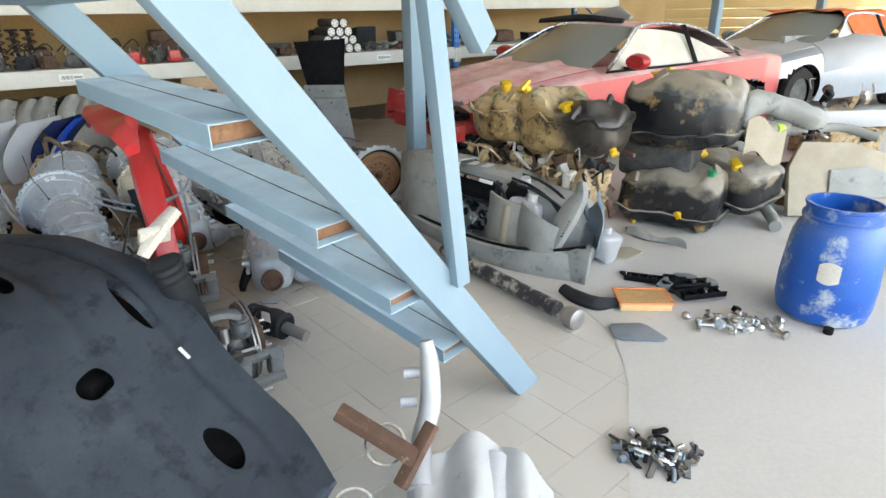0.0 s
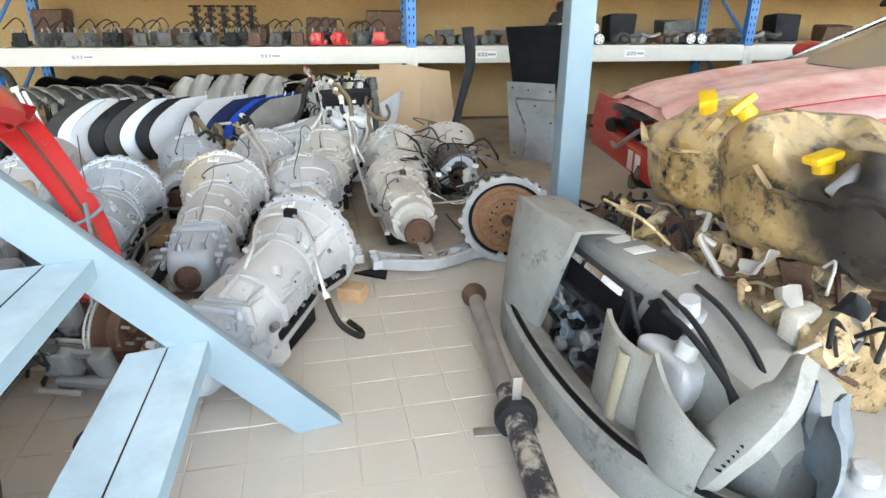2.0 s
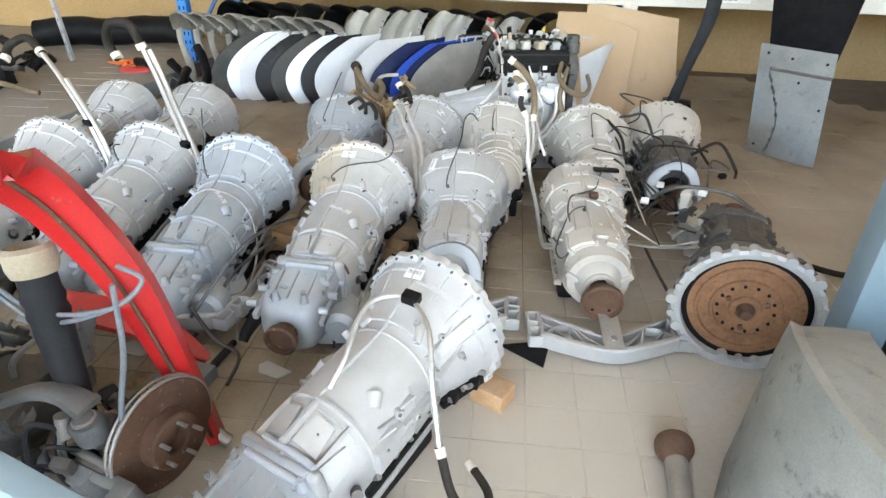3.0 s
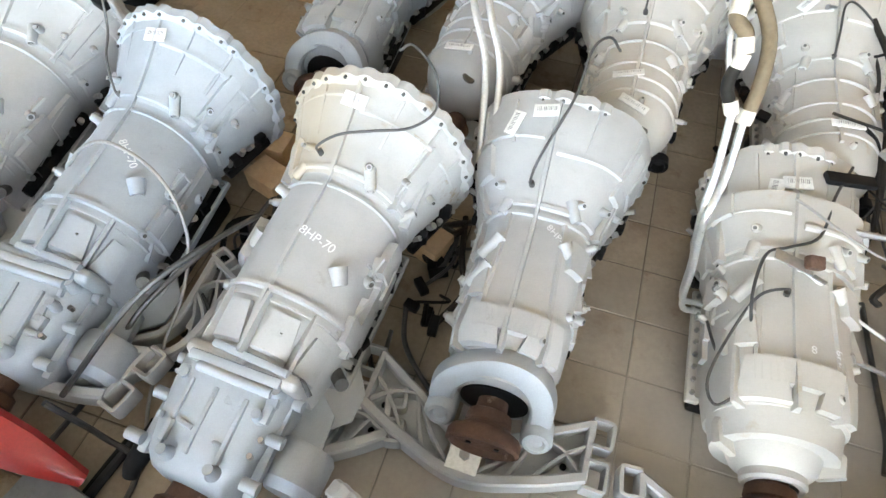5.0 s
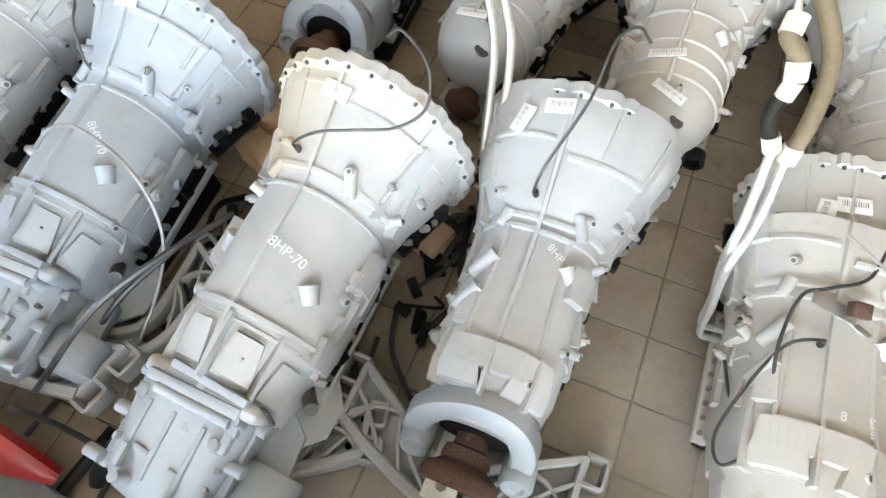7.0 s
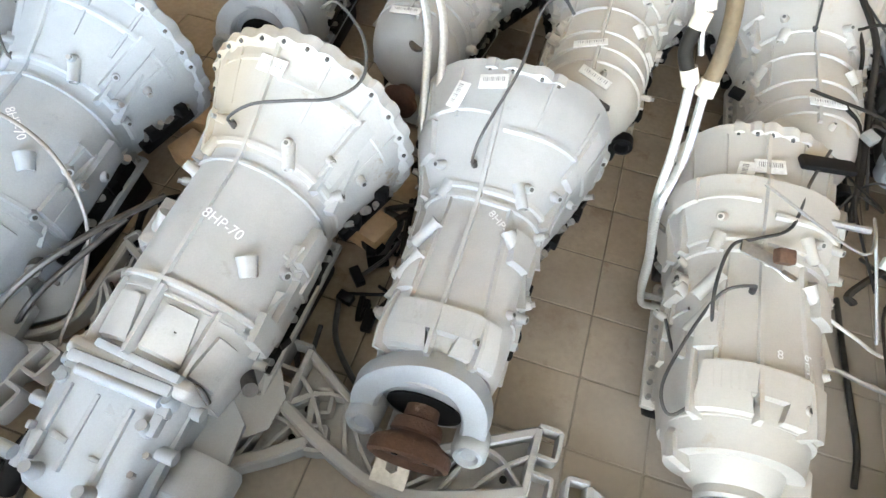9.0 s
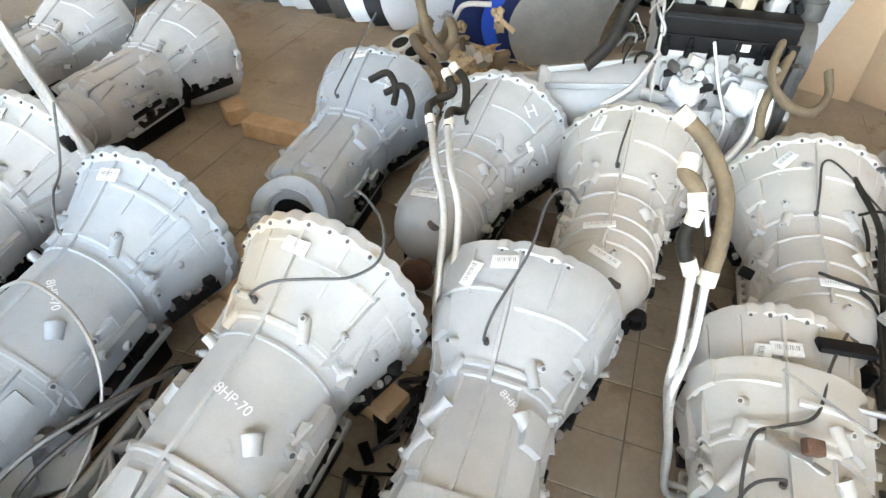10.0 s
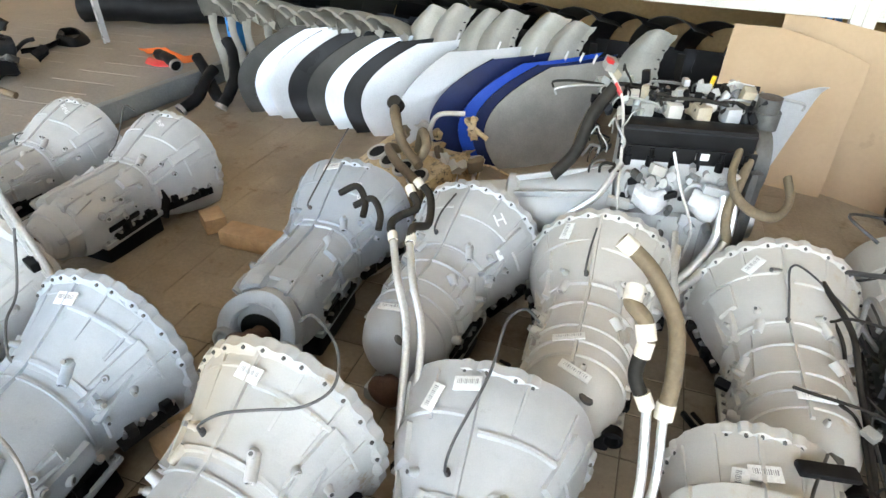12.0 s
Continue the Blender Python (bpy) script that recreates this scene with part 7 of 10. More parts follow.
# ---- mud-coated engine between dash and tanks ----
def junk(name, label, category, m, size, n, mats, seed, group=""):
    """A dirty mechanical assembly: castings, pipes, brackets, each a part."""
    rn = random.Random(seed)
    t = thing(name, label, category, m, group=group)
    sx, sy, sz = size
    b = B()
    box(b, sx * 0.62, sy * 0.62, sz * 0.58, T(0, 0, sz * 0.31), 0.04)
    bmesh.ops.subdivide_edges(b, edges=b.edges[:], cuts=3, use_grid_fill=True)
    rumple(b, 0.05, 6, seed)
    rumple(b, 0.022, 19, seed + 2)
    part("casting", b, mats[0], t)
    for i in range(n):
        p = Vector((rn.uniform(-0.5, 0.5) * sx, rn.uniform(-0.5, 0.5) * sy, rn.uniform(0.15, 0.95) * sz))
        k = rn.random()
        b = B()
        rot = T(p.x, p.y, p.z, rn.uniform(0, 180), rn.uniform(0, 180), rn.uniform(0, 180))
        if k < 0.12:
            r = rn.uniform(0.02, 0.05)
            turn(b, [(0.001, -r * 0.5), (r * 0.9, -r * 0.5), (r, -r * 0.3), (r, r * 0.1), (r * 0.5, r * 0.2), (r * 0.45, r * 0.6), (0.001, r * 0.6)], rot, 16)
            nm = "pulley"
        elif k < 0.40:
            box(b, rn.uniform(0.05, 0.15), rn.uniform(0.04, 0.10), rn.uniform(0.02, 0.06), rot, 0.008)
            bmesh.ops.subdivide_edges(b, edges=b.edges[:], cuts=2, use_grid_fill=True)
            rumple(b, 0.022, 15, i)
            rumple(b, 0.010, 40, i)
            nm = "bracket"
        elif k < 0.62:
            w, h, bend = rn.uniform(0.06, 0.16), rn.uniform(0.04, 0.10), rn.uniform(-0.05, 0.05)
            sheet(b, lambda u, v: rot @ Vector(((u - 0.5) * w, (v - 0.5) * h, bend * math.sin(math.pi * u) + 0.012 * math.sin(7 * v + i))), 7, 5, 0.004)
            rumple(b, 0.014, 18, i)
            nm = "bent_plate"
        else:
            q = p + Vector((rn.uniform(-0.2, 0.2), rn.uniform(-0.15, 0.15), rn.uniform(-0.1, 0.12)))
            q.z = max(0.02, q.z)
            tube(b, [p, p.lerp(q, 0.4) + Vector((rn.uniform(-0.06, 0.06), rn.uniform(-0.06, 0.06), 0.05)), q], rn.uniform(0.004, 0.015), 7, 5)
            nm = "pipe"
        part(nm, b, rn.choice(mats), t)
    return t


junk("muddy_engine", "mud-coated engine with pipes under the tan fuel tank", "engine", T(0.62, 4.02, 0.12, 0, 0, -36), (0.95, 0.42, 0.50), 150, (M_MUDMETAL, M_MUDMETAL, M_ALU_WARM, M_RUST, M_TANKMUD, M_BLACK_DUSTY), 21)
b = B()
box(b, 0.06, 0.10, 0.17, T(0.80, 3.72, 0.42, 8, 5, -30), 0.02)
solo("reservoir", b, M_CLOTHWHITE, "cream plastic reservoir wedged against muddy engine", "reservoir")
junk("engine_scrap", "dark greasy engine scrap behind the dashboard", "scrap part", T(0.12, 4.62, 0, 0, 0, -30), (0.7, 0.5, 0.34), 30, (M_ALU_DARK, M_RUST, M_BLACK_DUSTY), 22)
junk("engine_scrap", "dark suspension scrap below the red crash beam", "scrap part", T(-0.25, 5.15, 0, 0, 0, 38), (0.6, 0.5, 0.25), 24, (M_ALU_DARK, M_RUST, M_BLACK_DUSTY), 23)


# ---- dashboard lying on its side ----
def dashboard():
    d = thing("dashboard", "dusty grey car dashboard lying on its side on the floor", "dashboard", T(-0.36, 4.10, 0, 0, 0, -34))
    rn = random.Random(4)

    # tall end panel, rounded off at the aisle side
    def end(u, v):
        x = -0.02 + (0.40 + 0.20 * u) * v + 0.03 * (1 - u)
        z = 0.03 + (0.44 + 0.10 * math.sin(math.pi * (0.1 + 0.62 * v))) * u
        return (x, -0.05 + 0.10 * (1 - v) ** 3 + 0.05 * u * u - 0.03 * math.sin(math.pi * v), z + 0.006 * math.sin(8 * v + 6 * u))
    part("end_panel", sheet(B(), end, 18, 16, 0.03), M_GREYDASH, d)
    part("panel_return", sheet(B(), lambda u, v: tuple(Vector(end(1.0, u)) + Vector((0, 0.18 * v, -0.02 * v * v))), 14, 5, 0.012), M_GREYDASH, d)
    for i in range(5):
        p = Vector(end(0.80 + 0.028 * i, 0.10))
        part("vent_slit", box(B(), 0.045, 0.010, 0.006, Matrix.Translation(p + Vector((0.01, -0.012, 0))) @ T(rx=20, ry=18), 0.001), M_BLACK, d)
    # the body behind: a closed shell, high at the end panel and falling away
    rows = []
    for x, zt, y0, dep in ((0.34, 0.46, 0.06, 0.30), (0.46, 0.475, 0.05, 0.36), (0.66, 0.48, 0.04, 0.40), (0.86, 0.475, 0.03, 0.42), (1.02, 0.42, 0.02, 0.42), (1.20, 0.40, 0.0, 0.40), (1.36, 0.38, 0.0, 0.34), (1.44, 0.30, 0.02, 0.28)):
        rows.append([Vector((x, y, z)) for y, z in ((y0, 0.02), (y0, zt * 0.45), (y0 + 0.01, zt * 0.86), (y0 + 0.05, zt * 0.98), (y0 + 0.12, zt), (dep * 0.7, zt + 0.005), (dep * 0.92, zt - 0.03), (dep, zt - 0.12), (dep, 0.02))])
    part("top_shell", rings(B(), rows), M_GREYDASH, d)
    for x in (0.53, 0.64):
        part("white_label", box(B(), 0.055, 0.095, 0.003, T(x, 0.20, 0.485, 0, 0, 4)), M_TAG, d, "white paper label")
    part("speaker_cover", box(B(), 0.14, 0.09, 0.006, T(0.79, 0.22, 0.483, 0, 0, 3), 0.002), M_BEIGE, d)
    # centre stack: frame, empty radio slot as a black block for its shade, bright strips
    part("radio_slot", box(B(), 0.36, 0.03, 0.11, T(0.66, 0.035, 0.375, -8, 4), 0.006), M_FELT, d, "black block as the shade of an empty radio opening")
    for z in (0.445, 0.305):
        part("stack_rail", box(B(), 0.40, 0.045, 0.022, T(0.66, 0.020, z, -8, 4), 0.006), M_BLACK_DUSTY, d)
    for x in (0.47, 0.85):
        part("stack_post", box(B(), 0.024, 0.045, 0.16, T(x, 0.020, 0.375 + 0.07 * (0.66 - x), -8, 4), 0.006), M_BLACK_DUSTY, d)
    for i, x in enumerate((0.56, 0.68, 0.78)):
        part("bright_strip", box(B(), 0.10, 0.012, 0.022, T(x, -0.006, 0.452 - 0.07 * (x - 0.66), -20, 4), 0.003), M_CHROME if i < 2 else M_TAG, d)
    part("slot_trim", tube(B(), [(0.86, 0.0, 0.46), (0.94, -0.01, 0.36), (1.02, 0.0, 0.22)], 0.009, 8, 6), M_BLACK_DUSTY, d)
    # another black block, standing for the shade inside a deep opening
    part("deep_opening", box(B(), 0.13, 0.03, 0.20, T(0.97, 0.02, 0.36, -8, 22), 0.02), M_FELT, d, "black block as the shade of a deep opening")
    # ducts and brackets below the radio
    for i in range(46):
        x, z = rn.uniform(0.42, 0.84), rn.uniform(0.05, 0.30)
        p = T(x, rn.uniform(-0.015, 0.035), z, rn.uniform(-25, 25), rn.uniform(-40, 40), rn.uniform(-15, 15))
        b = B()
        if i % 3 == 0:
            turn(b, [(0.010, 0.0), (0.026, 0.0), (0.030, 0.012), (0.028, 0.030), (0.018, 0.032), (0.012, 0.010)], p @ T(rx=90), 16)
        elif i % 3 == 1:
            box(b, rn.uniform(0.03, 0.08), 0.05, rn.uniform(0.015, 0.04), p, 0.006)
        else:
            q = p.translation
            tube(b, [q, q + Vector((rn.uniform(-0.06, 0.06), -0.02, rn.uniform(-0.05, 0.05))), q + Vector((rn.uniform(-0.1, 0.1), 0.0, rn.uniform(-0.08, 0.08)))], rn.uniform(0.006, 0.014), 8, 5)
        part("duct_bracket", b, rn.choice((M_BLACK_DUSTY, M_SLATE, M_GREYDASH, M_BLACK, M_SLATE)), d)
    # knee trim with a stained stripe, and the lower glove panel
    part("knee_trim", sheet(B(), lambda u, v: (0.84 + 0.24 * v + 0.04 * u, -0.02 - 0.09 * math.sin(math.pi * (0.2 + 0.6 * v)), 0.06 + 0.36 * u * (1 - 0.12 * v)), 14, 12, 0.014), M_DASHCLOTH, d)
    part("trim_stripe", sheet(B(), lambda u, v: (0.965 + 0.05 * v + 0.04 * u, -0.125 - 0.012 * math.sin(3 * v), 0.09 + 0.28 * u), 8, 4, 0.004), M_BEIGE, d, "beige stained stripe")

    def glove(u, v):
        return (1.08 + 0.26 * v + 0.03 * u, -0.05 - 0.11 * math.sin(math.pi * (0.12 + 0.62 * v)) * (0.7 + 0.3 * math.sin(math.pi * u)), 0.07 + (0.33 - 0.10 * v) * u)
    part("lower_panel", sheet(B(), glove, 16, 16, 0.014), M_GREYDASH, d)
    # arched end duct with its vent, and the steel end
    part("end_duct", ribbon(B(), [(1.27, -0.10, 0.08), (1.33, -0.09, 0.22), (1.39, -0.06, 0.36), (1.43, -0.02, 0.47), (1.40, 0.06, 0.52)], [0.10, 0.13, 0.13, 0.10, 0.06], 0.045, (-0.3, -1, 0.2)), M_GREYDASH, d)
    for i in range(6):
        part("vent_slit", box(B(), 0.060, 0.006, 0.007, T(1.375 + 0.005 * i, -0.112 + 0.004 * i, 0.245 + 0.017 * i, 0, -30), 0.001), M_BLACK, d)
    eb = B()
    sheet(eb, lambda u, v: (1.40 + 0.16 * v + 0.03 * math.sin(4 * u), 0.16 - 0.16 * v * v + 0.03 * math.sin(6 * u + 3 * v), 0.12 + (0.32 - 0.08 * math.sin(5 * v)) * u), 14, 10, 0.012)
    rumple(eb, 0.03, 9)
    part("steel_end_bracket", eb, M_SLATE, d, "crumpled grey-blue steel end bracket")
    for k, y0 in enumerate((0.08, 0.20)):
        part("cross_strut", tube(B(), [(0.92, y0, 0.47), (1.06, y0 - 0.02, 0.455), (1.22, y0 - 0.06, 0.41), (1.34, y0 - 0.10, 0.33)], 0.009, 8, 6), M_BLACK_DUSTY, d)
    # padded lower edge resting on the floor, with its black seal
    path = ((-0.02, 0.02, 0.16), (0.18, -0.10, 0.13), (0.45, -0.17, 0.12), (0.80, -0.21, 0.11), (1.12, -0.21, 0.12), (1.36, -0.16, 0.15), (1.52, -0.10, 0.19))
    part("lower_pad", rings(B(), [[Vector((x, y + dy, dz)) for dy, dz in ((0.0, 0.004), (0.12, 0.004), (0.12, z), (0.06, z + 0.02), (0.012, z))] for x, y, z in [tuple(p) for p in spline(path, 5)]]), M_GREYDASH, d)
    part("black_seal", tube(B(), [(x, y + 0.04, z + 0.016) for x, y, z in path], 0.010, 8, 6), M_BLACK, d, "folded lip coloured black as shadow between fenders seal")
    part("corner_panel", plate(B(), [(1.36, 0.004), (1.56, 0.004), (1.58, 0.22), (1.48, 0.20), (1.38, 0.14)], 0.02, T(0, -0.10, 0, 90), 0.004), M_GREYDASH, d)
    return d


dashboard()


def bottle(m, sx, sy, sz, seed, label):
    t = thing("washer_bottle", label, "plastic bottle", m, group="white plastic bottles")
    b = B()
    box(b, sx, sy, sz, T(0, 0, sz / 2), min(sx, sy) * 0.35, 4)
    bmesh.ops.subdivide_edges(b, edges=b.edges[:], cuts=1, use_grid_fill=True)
    rumple(b, 0.03, 9, seed)
    part("body", b, M_WHITE, t)
    b = B()
    cyl(b, 0.03, 0.05, T(0.02, 0, sz + 0.015), seg=16)
    part("neck", b, M_BAG, t)


bottle(T(0.52, 3.66, 0.33, 10, 5, -40), 0.13, 0.12, 0.12, 1, "white plastic washer bottle lying on the dashboard")
bottle(T(0.52, 3.48, 0.24, -12, 6, -40), 0.20, 0.12, 0.15, 2, "white plastic bottle tied beside the dashboard")
bottle(T(1.02, 3.52, 0.014, 5, 0, -50), 0.17, 0.14, 0.17, 3, "white plastic bottle standing beside the dashboard")
b = B()
tube(b, [(0.42, 3.62, 0.44), (0.55, 3.50, 0.45), (0.70, 3.36, 0.40), (0.80, 3.28, 0.30)], 0.010, 9, 6)
solo("black_strap", b, M_BLACK_DUSTY, "dusty black strap across the dashboard end", "strap")
b = B()
plate(b, [(0, 0), (0.34, -0.06), (0.46, 0.06), (0.40, 0.14), (0.2, 0.12), (0.04, 0.10)], 0.012, T(0.82, 3.56, 0.003, 0, 0, 2), 0.003)
solo("cover_plate", b, M_BEIGE, "muddy beige cover plate flat on the floor", "cover plate")
b = B()
sheet(b, lambda u, v: (1.24 + 0.32 * u, 4.02 - 0.27 * u + (0.10 + 0.05 * math.sin(6 * u)) * (v - 0.5), 0.012 + 0.05 * math.sin(math.pi * v) * (0.6 + 0.4 * math.sin(9 * u))), 14, 6, 0.006)
solo("scrap_shield", b, M_GREYDASH, "bent grey metal shield scrap on the floor", "scrap metal")


# ---- driveshaft on the floor ----
def shaft():
    A, Z = Vector((-0.457, 4.0, 0.055)), Vector((0.777, 2.63, 0.055))
    t = thing("driveshaft", "long two-piece driveshaft with flaking black paint on floor", "driveshaft")
    d = Z - A
    b = B()
    rod(b, A + d * 0.03, A + d * 0.46, 0.032, 18)
    part("rear_tube", b, M_STEEL, t, "pale bare steel tube")
    b = B()
    rod(b, A + d * 0.46, A + d * 0.93, 0.042, 18)
    rod(b, A + d * 0.40, A + d * 0.47, 0.038, 18)
    part("front_tube", b, M_FLAKE, t, "flaking black painted tube")
    b = B()
    mm = aim(A + d * 0.475, Z)
    turn(b, [(0.040, -0.03), (0.066, -0.025), (0.07, 0.0), (0.066, 0.025), (0.040, 0.03)], mm, 24, caps=False)
    part("centre_bearing", b, M_BLACK_DUSTY, t)
    b = B()
    box(b, 0.20, 0.03, 0.008, mm @ T(0.0, 0.05, 0, 0, 0, 90), 0.002)
    bar(b, A + d * 0.475 + Vector((-0.10, -0.09, -0.05)), A + d * 0.475 + Vector((0.06, 0.05, -0.05)), 0.04, 0.006)
    part("bearing_bracket", b, M_STEEL, t)
    for k, (f, mt) in enumerate(((0.0, M_RUST), (0.985, M_STEEL))):
        b = B()
        s = 1 if k else -1
        turn(b, [(0.001, -0.02), (0.052, -0.02), (0.055, -0.01), (0.055, 0.012), (0.045, 0.03), (0.03, 0.06), (0.001, 0.06)] if not k else [(0.03, -0.06), (0.046, -0.04), (0.052, -0.02), (0.052, 0.03), (0.04, 0.036), (0.001, 0.04)], aim(A + d * f, Z), 24)
        part("joint_flange", b, mt, t)
        if not k:
            for i in range(6):
                a = 2 * math.pi * i / 6
                b = B()
                cyl(b, 0.006, 0.02, aim(A + d * f, Z) @ T(0.04 * math.cos(a), 0.04 * math.sin(a), -0.016), seg=8)
                part("flange_bolt", b, M_BLACK, t)
    return t


M_FLAKE = mat("flaking_black_paint_on_steel", (0.035, 0.036, 0.042), (0.06, 0.06, 0.07), 0.5, 0.2, 7, 0.2, 90, spots=(0.46, 0.43, 0.37), spot_amt=0.78)
shaft()


# ---- blue barrel ----
def barrel():
    t = thing("plastic_drum", "scuffed open blue plastic drum standing on the floor", "drum", T(2.01, 2.93, 0))
    b = B()
    prof = [(0.001, 0.0), (0.165, 0.0), (0.198, 0.02), (0.212, 0.08), (0.215, 0.18), (0.205, 0.34), (0.195, 0.42), (0.178, 0.465), (0.160, 0.49), (0.158, 0.50), (0.170, 0.505), (0.170, 0.52), (0.158, 0.525), (0.158, 0.56), (0.166, 0.565), (0.166, 0.58), (0.150, 0.58), (0.148, 0.50), (0.19, 0.40), (0.203, 0.18), (0.19, 0.03), (0.001, 0.012)]
    turn(b, prof, I4, 48, caps=False)
    part("body", b, M_BARREL, t)
    for a, z, w, h in ((-118, 0.29, 24, 0.11), (-100, 0.40, 46, 0.045)):
        b = B()
        sheet(b, lambda u, v: ((0.2125 - 0.02 * (z > 0.35) + 0.004 - 0.10 * max(0, z + (v - .5) * h - 0.34)) * math.cos(radians(a + w * (u - 0.5))), (0.2125 - 0.02 * (z > 0.35) + 0.004 - 0.10 * max(0, z + (v - .5) * h - 0.34)) * math.sin(radians(a + w * (u - 0.5))), z + h * (v - 0.5) * (1 - 0.3 * (u - 0.5) ** 2 * 4)), 10, 6, 0.004)
        part("torn_label", b, M_CLOTHWHITE, t, "torn cream label")
    b = B()
    cyl(b, 0.022, 0.03, T(-0.06, -0.255, 0.015, 0, 0, 0), seg=14)
    solo("rubber_plug", b, M_BLACK, "small black rubber plug on the floor", "plug", T(2.01, 2.96, 0))


barrel()

# ---- small parts on the floor ----
fl = thing("air_filter", "orange pleated panel air filter on the floor", "air filter", T(1.14, 2.93, 0, 0, 0, 4))
b = B()
box(b, 0.26, 0.17, 0.045, T(0, 0, 0.026), 0.006)
for i in range(24):
    box(b, 0.003, 0.16, 0.004, T(-0.12 + 0.0104 * i, 0, 0.0495))
part("pleats", b, M_FILTER, fl)
for sx, sy, w, l in ((0, -1, 0.28, 0.014), (0, 1, 0.28, 0.014), (-1, 0, 0.014, 0.19), (1, 0, 0.014, 0.19)):
    b = B()
    box(b, w, l, 0.010, T(sx * 0.133, sy * 0.089, 0.049), 0.003)
    part("seal_edge", b, M_FILTRIM, fl, "orange rubber seal")
b = B()
plate(b, [(0.0, 0.03), (0.03, 0.0), (0.22, -0.012), (0.245, 0.01), (0.19, 0.13), (0.16, 0.155), (0.02, 0.15), (0.0, 0.12)], 0.012, T(0.945, 2.535, 0.003, 0, 0, 6), 0.005)
solo("plastic_cover", b, M_SLATE, "slate blue plastic cover lying on the floor", "plastic cover")
b = B()
tube(b, [(0.735, 3.03, 0.03), (0.80, 2.93, 0.03), (0.90, 2.86, 0.03), (1.01, 2.885, 0.03)], [0.03, 0.04, 0.04, 0.025], 8, 6, flat=0.5)
solo("curved_guide", b, M_BLACK_DUSTY, "curved black plastic guide beside the air filter", "plastic guide")
rr = random.Random(31)
for k, (x, y, a, L) in enumerate(((1.22, 3.21, -24, 0.24), (1.46, 3.02, 22, 0.26), (1.42, 3.10, 4, 0.20))):
    t = thing("plastic_bracket", "black ribbed plastic bracket in a small pile", "plastic bracket", T(x, y, 0.004 + 0.014 * k, rr.uniform(-8, 8), rr.uniform(-6, 6), a), group="pile of black plastic brackets")
    b = B()
    box(b, L, 0.07, 0.012, T(0, 0, 0.006), 0.003)
    box(b, L, 0.008, 0.035, T(0, 0.033, 0.018), 0.002)
    box(b, L, 0.008, 0.03, T(0, -0.033, 0.016), 0.002)
    for i in range(5):
        box(b, 0.006, 0.066, 0.026, T(-L / 2 + L * (i + 0.5) / 5, 0, 0.014), 0.001)
    part("channel", b, M_BLACK, t)
    b = B()
    tube(b, [(-L / 2, 0, 0.02), (-L / 2 - 0.03, 0.02, 0.03), (-L / 2 - 0.02, 0.06, 0.02)], 0.01, 7, 4)
    part("hook", b, M_BLACK, t)
    b = B()
    cyl(b, 0.012, 0.02, T(0.02, 0.0, 0.03), seg=10)
    part("clip", b, M_CHROME, t, "bright metal clip")


for k, (x, y, a) in enumerate(((1.36, 3.20, 10), (1.44, 3.22, -30), (1.50, 3.15, 20), (1.31, 3.13, 50), (1.38, 3.13, -10))):
    b = B()
    box(b, 0.13, 0.07, 0.04, I4, 0.012)
    bmesh.ops.subdivide_edges(b, edges=b.edges[:], cuts=2, use_grid_fill=True)
    rumple(b, 0.02, 14, k)
    solo("trim_piece", b, (M_BLACK, M_SLATE, M_GREYDASH, M_SLATE, M_BLACK)[k], "small dark plastic trim piece in a pile", "trim piece", T(x, y, 0.028, rr.uniform(-10, 10), rr.uniform(-10, 10), a), group="pile of small trim pieces")


def nut_mesh(k):
    b = B()
    if k == 0:
        cyl(b, 0.013, 0.016, T(0, 0, 0.012, 90), seg=6)
        cyl(b, 0.016, 0.004, T(0, 0.008, 0.016, 90), seg=14)
    elif k == 1:
        cyl(b, 0.012, 0.014, T(0, 0, 0.007), seg=6)
        cyl(b, 0.017, 0.004, T(0, 0, 0.002), seg=14)
        cyl(b, 0.007, 0.02, T(0, 0, 0.018), seg=8)
    elif k == 2:
        cyl(b, 0.006, 0.05, T(0, 0, 0.010, 0, 90), seg=8)
        cyl(b, 0.013, 0.012, T(0.025, 0, 0.012, 0, 90), seg=6)
    else:
        turn(b, [(0.001, 0), (0.014, 0), (0.014, 0.012), (0.009, 0.018), (0.001, 0.02)], I4, 12)
    return mesh("bolt", b, M_CHROME)


NUTS = [nut_mesh(k) for k in range(4)]
for i in range(44):
    a, r = rr.uniform(0, 6.28), abs(rr.gauss(0, 0.5))
    x, y = 1.56 + 0.20 * r * math.cos(a), 2.73 + 0.10 * r * math.sin(a) - 0.2 * (r * math.cos(a) * 0.10)
    ob = new("bolt", NUTS[i % 4])
    ob.matrix_world = T(x, y, 0.003 + (0.010 if r < 0.3 else 0), rr.uniform(-20, 20), rr.uniform(-20, 20), rr.uniform(0, 360), (1.6, 1.6, 1.6))
    tagged(ob, "bright loose bolt or nut on the floor", "bolt", "loose bolts on the floor")
b = B()
rod(b, (1.36, 2.71, 0.016), (1.56, 2.70, 0.016), 0.010, 12)
solo("steel_pin", b, M_CHROME, "bright steel pin among loose bolts on floor", "pin")
b = B()
turn(b, [(0.011, 0), (0.026, 0), (0.026, 0.004), (0.011, 0.004)], I4, 20, caps=False)
solo("washer", b, M_CLOTHWHITE, "pale round washer on the floor", "washer", T(1.72, 2.90, 0.004))
b = B()
box(b, 0.04, 0.03, 0.03, T(1.585, 2.86, 0.03, 10, 20, 30), 0.006)
solo("relay", b, M_BLACK, "small black relay among loose bolts", "relay")
